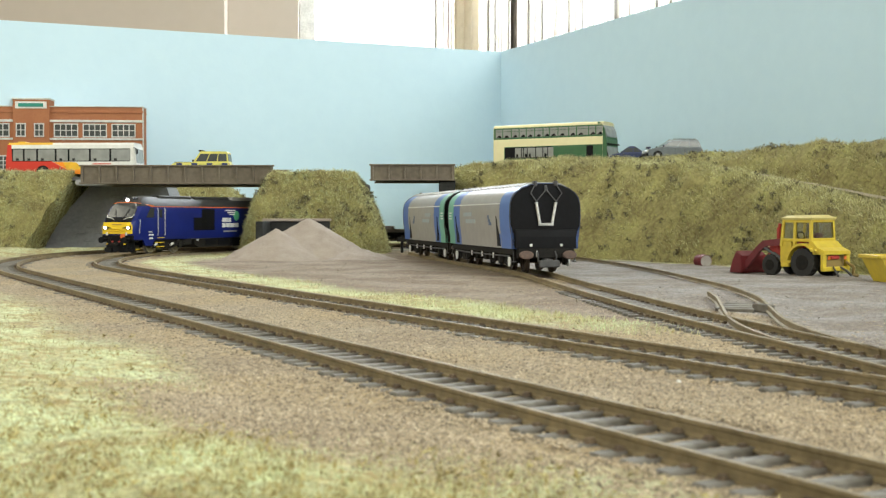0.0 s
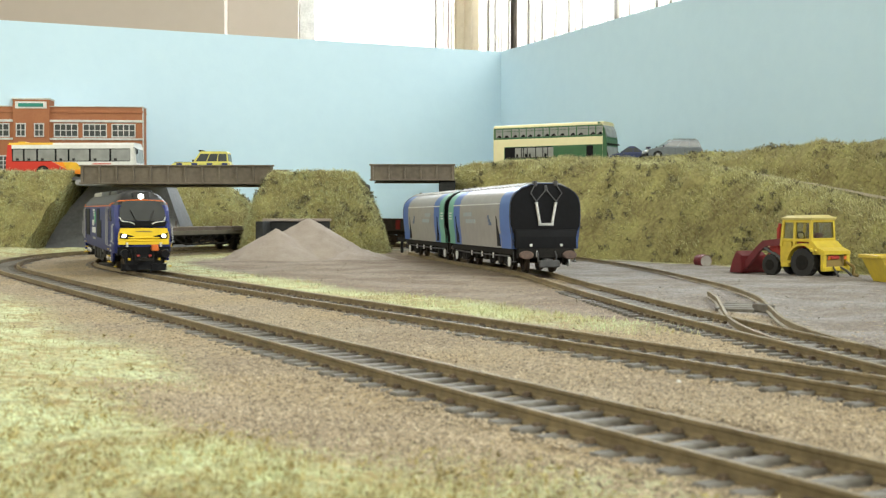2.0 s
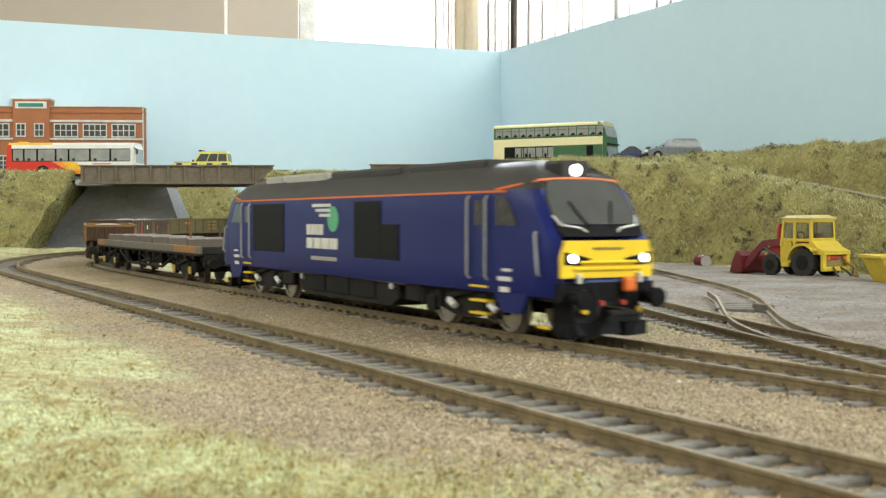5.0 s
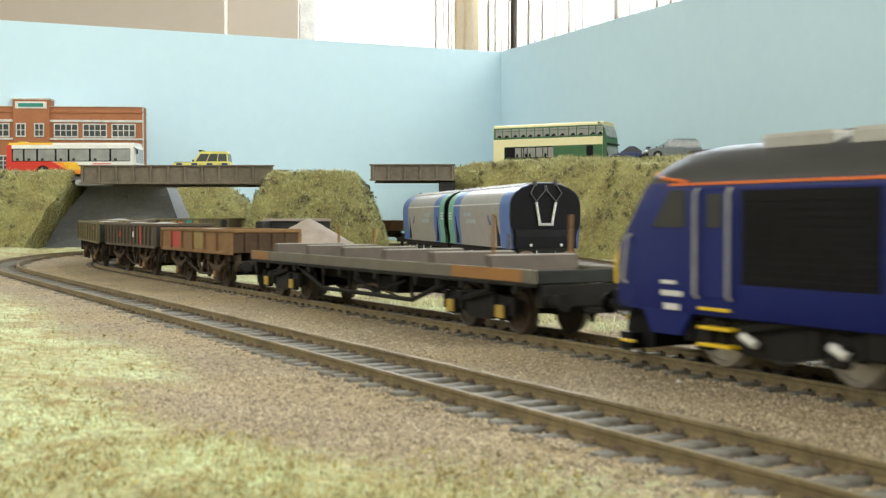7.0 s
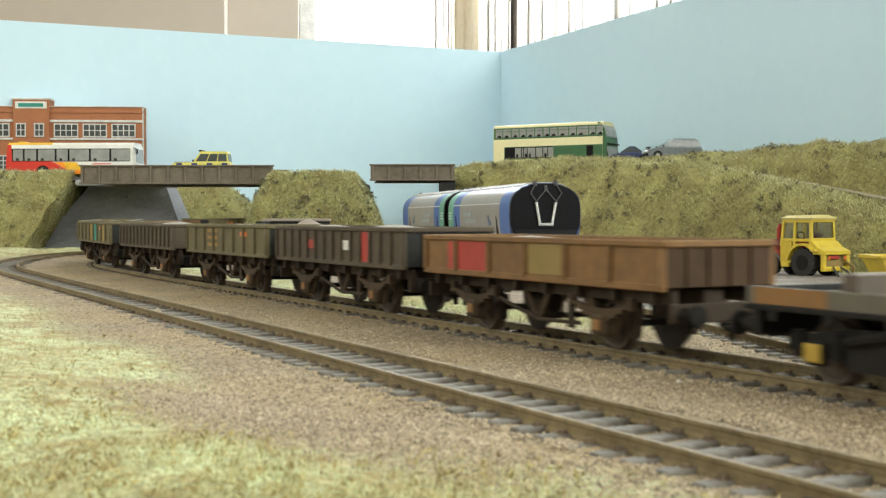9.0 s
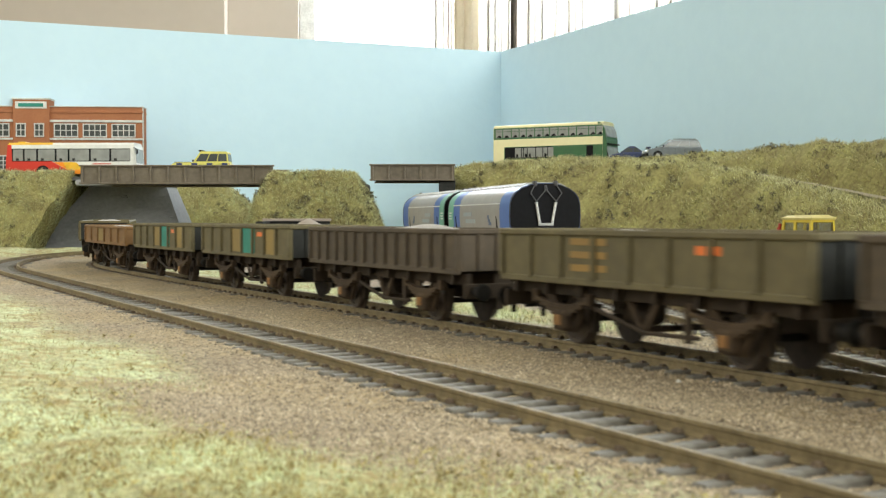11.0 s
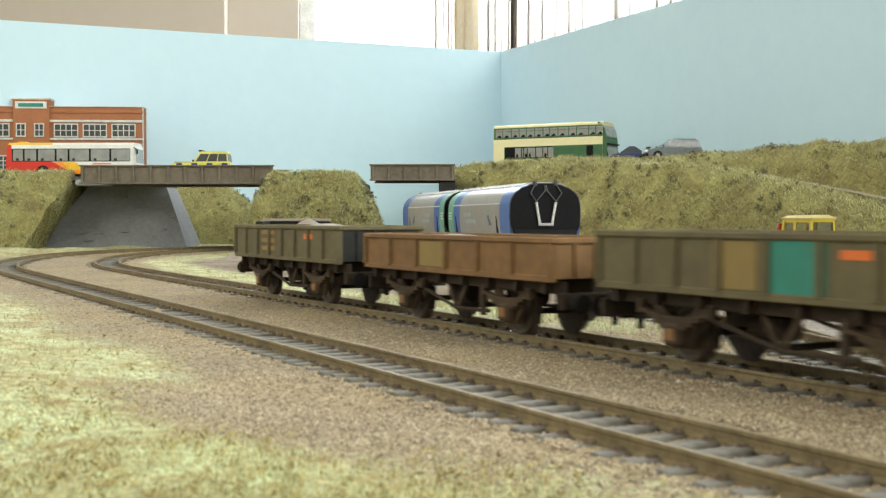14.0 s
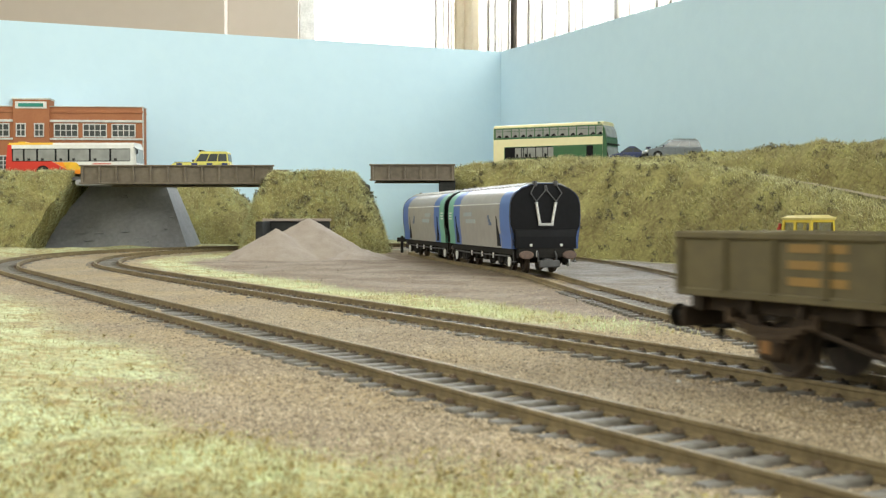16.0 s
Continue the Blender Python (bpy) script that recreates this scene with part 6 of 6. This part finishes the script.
def car(name, label, paint, x, y, z, turn, length, height, hw=11.5, style="estate", checks=False, spoiler=False):
    w = thing(name, label, "car", x, y, z, turn)
    L, H = length / 2, height
    # outlines as shares of half length and height: waistline, then cabin and its panes
    waist = {"estate": 0.60, "offroad": 0.56, "coupe": 0.60}[style]
    bonnet = {"estate": 0.52, "offroad": 0.55, "coupe": 0.50}[style]
    roof = {"estate": (-0.98, -0.86, 0.10, 0.52), "offroad": (-0.98, -0.93, 0.02, 0.26), "coupe": (-0.72, -0.30, 0.08, 0.46)}[style]
    side = [(-L * 0.97, H * 0.17), (-L, H * 0.28), (-L, H * (waist - 0.08)), (-L * 0.97, H * waist), (roof[3] * L, H * waist), (L * 0.86, H * bonnet), (L * 0.96, H * (bonnet - 0.05)), (L, H * (bonnet - 0.14)), (L, H * 0.22), (L * 0.96, H * 0.15)]
    b = Build().loft([[(a * (0.985 if abs(k) > 0.95 else 1), hw * k, q - (0.04 * H if abs(k) > 0.95 and q > 0.4 * H else 0)) for a, q in side] for k in (-1.0, -0.93, 0.93, 1.0)])
    part("body", b, paint, w, smooth=True)
    cab = [(roof[0] * L, H * (waist - 0.03)), (roof[1] * L, H * 0.96), (roof[1] * L + 1.2, H), (roof[2] * L - 1.2, H), (roof[2] * L, H * 0.965), (roof[3] * L, H * (waist - 0.03))]

    def tuck(q):
        return 0.95 - 0.15 * max(0.0, (q / H - waist) / (1 - waist))
    part("cabin", Build().loft([[(a, s * hw * tuck(q), q) for a, q in cab] for s in (-1, 1)]), paint, w, smooth=True)

    def span(q):
        """How far the cabin reaches at a height: rear and front."""
        k = (q / H - waist) / (0.96 - waist)
        return L * (roof[0] + (roof[1] - roof[0]) * k), L * (roof[3] + (roof[2] - roof[3]) * k)
    z0, z1 = H * (waist + 0.04), H * 0.90
    (r0, f0), (r1, f1) = span(z0), span(z1)
    cuts = (0.04, 0.30, 0.33, 0.60, 0.63, 0.93) if style != "coupe" else (0.10, 0.42, 0.46, 0.92)
    for s in (-1, 1):
        for a, c in zip(cuts[::2], cuts[1::2]):
            quad = [(r0 + (f0 - r0) * a, z0), (r0 + (f0 - r0) * c, z0), (r1 + (f1 - r1) * c, z1), (r1 + (f1 - r1) * a, z1)]
            part("side_window", Build().loft([[(u, s * (hw * tuck(q) + o), q) for u, q in quad] for o in (-0.3, 0.18)]), "window", w)
        for x_ in (-L * 0.62, L * 0.64):
            road_wheel(w, x_, s * (hw + 0.15), H * 0.19, 2.6)
            part("wheel_arch", Build().loft([[(x_ + H * 0.24 * math.cos(g), s * (hw + o), H * 0.19 + H * 0.24 * math.sin(g)) for g in np.linspace(0, math.pi, 9)] for o in (-1.5, 0.08)]), "black", w)
        part("door_line", Build().box(0.0, 0.25, s * hw, s * (hw + 0.12), H * 0.2, H * (waist - 0.05)).box(-L * 0.36, -L * 0.36 + 0.25, s * hw, s * (hw + 0.12), H * 0.25, H * (waist - 0.05)), "black", w)
        part("headlight", Build().box(L * 0.95, L + 0.25, s * (hw * 0.55), s * (hw * 0.92), H * (bonnet - 0.17), H * (bonnet - 0.07), 0.2), "white", w)
        part("tail_light", Build().box(-L - 0.25, -L * 0.97, s * (hw - 2.4), s * (hw - 0.6), H * (waist - 0.2), H * (waist - 0.05), 0.1), "red", w)
        part("wing_mirror", Build().box(roof[3] * L * 0.8, roof[3] * L * 0.8 + 1.4, s * hw * 0.95, s * (hw + 1.8), H * (waist + 0.02), H * (waist + 0.10), 0.3), "black", w)
        if checks:
            for i in range(7):
                part("check", Build().box(-L * 0.95 + i * L * 0.26, -L * 0.95 + i * L * 0.26 + L * 0.2, s * hw, s * (hw + 0.15), H * (0.30 if i % 2 else 0.40), H * (0.42 if i % 2 else 0.53)), "car_blue", w, "dark blue check")
    for d, lo, hi in ((1, roof[3], roof[2]), (-1, roof[0], roof[1])):
        pts = [(lo + (hi - lo) * k, waist + (0.96 - waist) * k) for k in (0.12, 0.86)]
        part("windscreen" if d == 1 else "rear_window", Build().loft([[(L * u + d * o, e * hw * tuck(H * q) * 0.86, H * q) for u, q, e in ((*pts[0], -1), (*pts[0], 1), (*pts[1], 1), (*pts[1], -1))] for o in (-0.3, 0.25)]), "window", w)
    if checks:
        part("roof_bar", Build().box(-2, 2, -8, 8, H, H + 1.4, 0.4), "black", w, "dark roof light bar")
        part("bonnet_panel", Build().box(L * 0.34, L * 0.9, -hw * 0.8, hw * 0.8, H * (bonnet - 0.02), H * (bonnet + 0.03), 0.2), "car_blue", w, "dark bonnet panel")
    if style == "estate":
        for s in (-1, 1):
            part("roof_rail", Build().rod((-L * 0.8, s * hw * 0.74, H + 0.5), (L * 0.05, s * hw * 0.74, H + 0.5), 0.35, 6), "endgrey", w)
    if spoiler:
        part("spoiler", Build().box(-L - 1, -L + 4, -hw, hw, H * 0.88, H * 0.95, 0.2).box(-L + 0.5, -L + 1.8, -hw + 2, -hw + 3, H * 0.55, H * 0.9).box(-L + 0.5, -L + 1.8, hw - 3, hw - 2, H * 0.55, H * 0.9), paint, w)
    part("front_bumper", Build().box(L - 0.6, L + 0.8, -hw + 0.5, hw - 0.5, H * 0.17, H * 0.3, 0.3), "black", w)
    part("rear_bumper", Build().box(-L - 0.8, -L + 0.6, -hw + 0.5, hw - 0.5, H * 0.17, H * 0.3, 0.3), "black", w)
    part("number_plate", Build().box(-L - 1.0, -L - 0.7, -3, 3, H * 0.33, H * 0.42), "old_yellow", w)


single_decker()
double_decker()
car("patrol_car", "yellow four-wheel-drive car with dark checks on the bridge", "pale_yellow", -239, 1180, 73, 180, 57, 24.5, style="offroad", checks=True)
car("estate_car", "silver-grey estate car on the bank road", "car_grey", 232, 1205, 91, 186, 56, 20)
car("sports_car", "dark blue car with a rear spoiler beside the bus", "car_blue", 198, 1262, 90.5, 172, 42, 17, style="coupe", spoiler=True)


# ---- the brick works behind the road ----
def building():
    w = thing("brick_building", "low-relief red brick works with white window bands", "building", -374, 1482, 70, 4.5)
    X0 = -330
    part("wall", Build().box(X0, 0, 0, 26, 0, 100), "brick", w, "red brick wall")
    part("parapet", Build().box(X0, 0.5, -1.2, 26, 92, 95, 0.3), "brick", w)
    part("coping", Build().box(X0, 1, -1.6, 26, 99.5, 100.6, 0.2), "pale_stone", w, "pale coping")
    part("coping", Build().box(X0, 1, -1.8, 2, 80.5, 83.5, 0.3), "pale_stone", w, "white stone band")
    part("coping", Build().box(X0, 1, -1.8, 2, 58.5, 61, 0.3), "pale_stone", w, "white stone band")
    part("corner_post", Build().box(-0.4, 0.8, -0.8, 2, 0, 99, 0.1), "pale_stone", w)
    tower = part("tower_bay", Build().box(-157, -113, -3.5, 26, 0, 108, 0.3), "brick", w, "raised brick entrance bay")
    part("coping", Build().box(-158, -112, -4.2, 26, 108, 110, 0.3), "pale_stone", tower)
    sign = part("sign_board", Build().box(-154, -116, -4.4, -3.4, 97, 105.5, 0.2), "white", w, "white sign with teal name bars")
    part("name_bars", Build().box(-150, -120, -4.9, -4.3, 99, 103.5, 0.2), "teal", sign)

    def win(x0, x1, z0, z1, cols, rows, y=-0.4):
        p = part("window", Build().box(x0, x1, y, y + 2, z0, z1), "window", w, "white framed grid window")
        f = Build().box(x0 - 1.2, x1 + 1.2, y - 1.0, y + 0.3, z1, z1 + 1.4).box(x0 - 1.2, x1 + 1.2, y - 1.4, y + 0.3, z0 - 1.6, z0)
        f.box(x0 - 1.2, x0, y - 1.0, y + 0.3, z0, z1).box(x1, x1 + 1.2, y - 1.0, y + 0.3, z0, z1)
        part("frame", f, "pale_stone", p)
        for i in range(1, cols):
            x = x0 + (x1 - x0) * i / cols
            part("glazing_bar", Build().box(x - 0.5, x + 0.5, y - 0.7, y + 0.1, z0, z1), "pale_stone", p)
        for j in range(1, rows):
            z = z0 + (z1 - z0) * j / rows
            part("glazing_bar", Build().box(x0, x1, y - 0.66, y + 0.1, z - 0.45, z + 0.45), "pale_stone", p)
    for x in (-107, -72, -37, -190, -225, -260):
        win(x, x + 27, 63.5, 77.5, 4, 2)
    for x in (-152, -130):
        win(x, x + 9.5, 63.5, 77.5, 2, 2, -3.9)
    for x in (-107, -72, -37, -190, -225):
        win(x, x + 27, 22, 38, 4, 3)
    # loading sign over the gate
    s = part("gate_sign", Build().box(-34, -10, -3, -0.5, 41.5, 47.5, 0.2), "white", w, "white sign with red lettering bars")
    part("name_bars", Build().box(-32, -12, -3.5, -2.9, 43, 46), "red", s)


building()


# ---- the yard ----
def loader():
    w = thing("loader", "old yellow wheeled tractor with maroon front bucket", "loader", 216, 725, -3.0, 123)
    # forward is +x; the bucket lies ahead
    hw = 10.5
    part("chassis", Build().box(-22, 16, -5, 5, 6, 12, 0.8), "cage", w, "dark chassis beam")
    part("bonnet", Build().box(0, 17, -6, 6, 10.5, 18, 1.2), "red", w, "dull red bonnet")
    part("grille", Build().box(16.6, 17.6, -4.6, 4.6, 11, 17, 0.3), "black", w)
    # cab: panels below, posts and a worn roof above
    for s in (-1, 1):
        part("door_panel", Build().prism([(-5, 8), (3.4, 8), (3.4, 22), (-5, 22)], s * 9.2, s * 10.4), "old_yellow", w)
        part("step", Build().box(-4, 2.5, s * 9.4, s * 11.4, 5.4, 8.2, 0.4), "old_yellow", w)
        arch = [(-25.5 + 0.2, 15.5)] + [(-15.5 + 10.4 * math.cos(g), 8.2 + 10.4 * math.sin(g)) for g in np.linspace(math.pi * 0.78, 0.12, 9)]
        outer = [(a, z) for a, z in arch] + [(a + 0.4, z + 1.3) for a, z in arch[::-1]]
        part("mudguard", Build().prism(outer, s * 8.6, s * 14.2), "old_yellow", w, "chipped yellow mudguard")
        for x, lean in ((-19.6, 0.6), (-7.4, 0.0), (2.6, -1.4)):
            part("cab_post", Build().loft([[(x + e, s * 10.2 + q, z) for e, q in ((-0.9, -0.8), (0.9, -0.8), (0.9, 0.8), (-0.9, 0.8))] if z < 25 else [(x + lean + e, s * 9.6 + q, z) for e, q in ((-0.8, -0.7), (0.8, -0.7), (0.8, 0.7), (-0.8, 0.7))] for z in (18, 34.4)]), "old_yellow", w)
        part("window_sill", Build().box(-20.4, 3.4, s * 9.4, s * 10.9, 20.8, 22.6, 0.4), "old_yellow", w)
        part("window_head", Build().box(-19.6, 1.6, s * 9.0, s * 10.2, 32.2, 34.0, 0.3), "old_yellow", w)
        pane = [(-18.6, 22.4), (-8.2, 22.4), (-8.0, 32.4), (-18.2, 32.4)]
        part("side_pane", Build().prism(pane, s * 9.6, s * 9.8), "cab_glass", w)
        part("side_pane", Build().prism([(-6.6, 22.4), (1.8, 22.4), (0.6, 32.4), (-6.4, 32.4)], s * 9.6, s * 9.8), "cab_glass", w)
    part("rear_window_frame", Build().box(-20.6, -19.0, -10, 10, 20.6, 23.0, 0.3).box(-20.0, -18.4, -9.6, 9.6, 32.4, 34.2, 0.3), "old_yellow", w)
    part("rear_pane", Build().box(-19.7, -19.4, -9.2, 9.2, 22.8, 32.6), "cab_glass", w)
    part("windscreen_frame", Build().box(2.2, 3.6, -10, 10, 20.6, 22.4, 0.3).box(0.4, 1.8, -9.6, 9.6, 32.6, 34.2, 0.3), "old_yellow", w)
    part("cab_roof", Build().loft([[(-20.6, -10.6, 33.8), (2.4, -10.6, 33.8), (2.4, 10.6, 33.8), (-20.6, 10.6, 33.8)], [(-21.0, -11, 35.0), (2.8, -11, 35.0), (2.8, 11, 35.0), (-21.0, 11, 35.0)], [(-17, -8.2, 36.9), (-0.4, -8.2, 36.5), (-0.6, 8.2, 36.4), (-17.4, 8.0, 36.8)]]), "worn_roof", w, "pale worn yellow roof")
    part("cab_floor", Build().box(-20, 3, -9.4, 9.4, 14, 16, 0.4), "black", w)
    part("seat", Build().box(-15, -9, -4, 4, 16, 20.5, 0.8).box(-17, -15, -4, 4, 17, 26, 0.8), "maroon", w, "dull red seat")
    wheel_ring = [(-3.4 + 0.9 * math.cos(g) * 0.5, 3.2 * math.sin(g), 24.2 + 2.4 * math.cos(g)) for g in np.linspace(0, 6.283, 13)]
    part("steering_wheel", Build().tube(wheel_ring, 0.35, 5), "black", w)
    # rear hood that slopes to a ledge, over an open box frame
    part("rear_hood", Build().prism([(-19.2, 21.6), (-21.4, 21.2), (-25.0, 17.6), (-30.4, 15.6), (-30.6, 13.4), (-25, 13.4), (-19.2, 13.4)], -11.6, 11.6), "old_yellow", w, "chipped yellow rear hood")
    for s in (-1, 1):
        part("rear_post", Build().box(-30.2, -27.6, s * 9.0, s * 11.8, 4.2, 14, 0.4), "old_yellow", w)
        part("rear_light", Build().box(-30.6, -30.1, s * 6.0, s * 8.2, 10.4, 12.4, 0.2), "orange", w)
        part("drawbar_arm", Build().tube([(-30, s * 3, 6), (-33, s * 5, 4), (-36, s * 6, 1)], 0.7), "cage", w)
    part("rear_bar", Build().box(-30.4, -27.8, -11.8, 11.8, 3.6, 6.2, 0.5), "old_yellow", w)
    part("rear_plate", Build().box(-28.2, -27.4, -9, 9, 5.8, 13.6, 0.2), "dull_ochre", w, "dirty brown rear plate")
    part("tail_light", Build().box(-29.4, -28.0, -3.5, 4.5, 10.6, 12.8, 0.4), "red", w, "red tail lamp")
    part("rear_hitch", Build().tube([(-30, -8, 9), (-34, -10.5, 6), (-33, -11, 1.5), (-36, -12.5, 0.6)], 0.9), "dull_ochre", w, "bent dirty hitch arm")
    for s in (-1, 1):
        for x, y, r, wide in ((-15.5, 13.4, 8.4, 6.0), (11, 11.2, 6.2, 4.4)):
            road_wheel(w, x, s * y, r, wide, hub="under")
            for i in range(16):
                g = 6.283 * i / 16
                part("tread_lug", Build().loft([[(x + q * math.cos(g + e), s * (y - v), r + q * math.sin(g + e)) for q, e in ((r - 0.2, -0.07), (r + 0.45, -0.05), (r + 0.45, 0.05), (r - 0.2, 0.07))] for v in (0.3, wide * 0.55)]), "tyre_black", w)
        b = Build().prism([(0, 20.5), (4, 22.6), (19, 21.0), (24, 17), (36, 5.4), (36, 2.6), (32, 3.2), (21, 14.6), (16, 17.6), (4, 18.2)], s * 7.0, s * 9.0)
        part("loader_arm", b, "maroon", w, "maroon lifting arm")
        part("lift_ram", Build().rod((5, s * 8, 10), (19, s * 8, 17), 0.9).rod((3, s * 8, 9), (11, s * 8, 13), 1.4), "cage", w)
        part("arm_post", Build().box(0.5, 4.5, s * 6.8, s * 9.4, 8, 22.4, 0.5), "red", w)
    part("cross_tube", Build().rod((22, -7.5, 15.8), (22, 7.5, 15.8), 1.1, 10), "maroon", w)
    part("exhaust_stack", Build().rod((8.5, 5.6, 16), (8.5, 5.6, 29), 1.6, 10).rod((8.5, 5.6, 28.5), (8.0, 5.6, 31.5), 1.0, 10), "red", w, "red exhaust stack", smooth=True)
    shape = [(33.5, 2), (34.5, 0.4), (43, 0.4), (44, 1.2), (37, 2.2), (35.4, 5), (35.6, 9.5), (38, 13.0), (38, 14.2), (34, 11.2)]
    b = Build().prism(shape, -11, 11)
    for s in (-1, 1):
        b.prism([(34, 0.8), (43.5, 0.8), (41, 8.5), (38, 13.8), (34.4, 10.8)], s * 10.9, s * 11.7)
    part("bucket", b, "maroon", w, "maroon steel bucket")


loader()


def skip():
    w = thing("skip", "yellow waste skip with worn paint", "skip", 256, 648, -3.0, 4)
    b = Build().loft([[(-16, -12, 0), (16, -12, 0), (16, 12, 0), (-16, 12, 0)], [(-23, -13, 14), (23, -13, 14), (23, 13, 14), (-23, 13, 14)],
                      [(-22, -12, 14), (22, -12, 14), (22, 12, 14), (-22, 12, 14)], [(-15.4, -11.2, 1), (15.4, -11.2, 1), (15.4, 11.2, 1), (-15.4, 11.2, 1)]])
    part("body", b, "old_yellow", w)
    for s in (-1, 1):
        part("rim", Build().box(-24, 24, s * 12.4, s * 14.2, 13, 15, 0.4), "old_yellow", w)
        part("end_rim", Build().box(s * 22, s * 24.2, -12.3, 12.3, 13, 15, 0.4), "old_yellow", w)
        for x in (-9, 0, 9):
            part("rib", Build().loft([[(x - 0.7, s * 12.0, 1), (x + 0.7, s * 12.0, 1), (x + 0.7, s * 12.9, 1), (x - 0.7, s * 12.9, 1)], [(x - 0.7, s * 12.9, 13), (x + 0.7, s * 12.9, 13), (x + 0.7, s * 13.8, 13), (x - 0.7, s * 13.8, 13)]]), "old_yellow", w)
        part("lug", Build().rod((s * 8, -14, 9), (s * 8, -15.6, 9), 1.2, 8), "black", w)
    part("rubble", Build().sheet(np.linspace(-20, 20, 14), np.linspace(-11, 11, 9), lambda x, y: 11.5 + 3.5 * math.cos(x * 0.07) * math.cos(y * 0.1) + 1.6 * noise.noise((x * 0.3, y * 0.3, 4))), "pile", w, "grey-brown rubble")


skip()
b = Build().rod((0, -6, 4.6), (0, 6, 4.6), 4.6, 18)
drum = thing("oil_drum", "rusty red oil drum lying on its side with a pale lid", "drum", 190, 868, -4, 12)
part("shell", b, "maroon", drum, smooth=True)
part("lid", Build().rod((0, -6.4, 4.6), (0, -5.9, 4.6), 4.2, 18), "load", drum, "pale grey lid")
for yy in (-2, 2):
    part("hoop", Build().rod((0, yy - 0.3, 4.6), (0, yy + 0.3, 4.6), 4.85, 18), "maroon", drum)

p = scatter_ground(2600, NPR, lambda x, y: (zones(x, y)[1] > 0.3) * 0.5 + (zones(x, y)[0] > 0.5) * 0.12, near=200)
v, f = leaf_clumps(p, np.tile([0, 0, 1.0], (len(p), 1)), NPR, 1.5, 5)
soup("yard_debris", v, f, "bush", label="dark crumbs and twigs scattered over the dirt", category="debris")


def pebble(x, y, r, mat, label):
    b = Build().loft([[(x + r * q * math.cos(0.9 * i) * (1 + 0.2 * math.sin(3 * i)), y + r * q * math.sin(0.9 * i), z) for i in range(7)] for z, q in ((-3.6, 0.6), (-3.6 + r * 0.6, 1.0), (-3.6 + r * 1.3, 0.8), (-3.6 + r * 1.8, 0.3))])
    tagged(part("pebble", b, mat, smooth=True), label, "stone")


pebble(-104, 432, 1.5, "stone", "pale stone lying between the rails")
pebble(50, 251, 0.7, "white", "small white chip on the ballast")

motions()
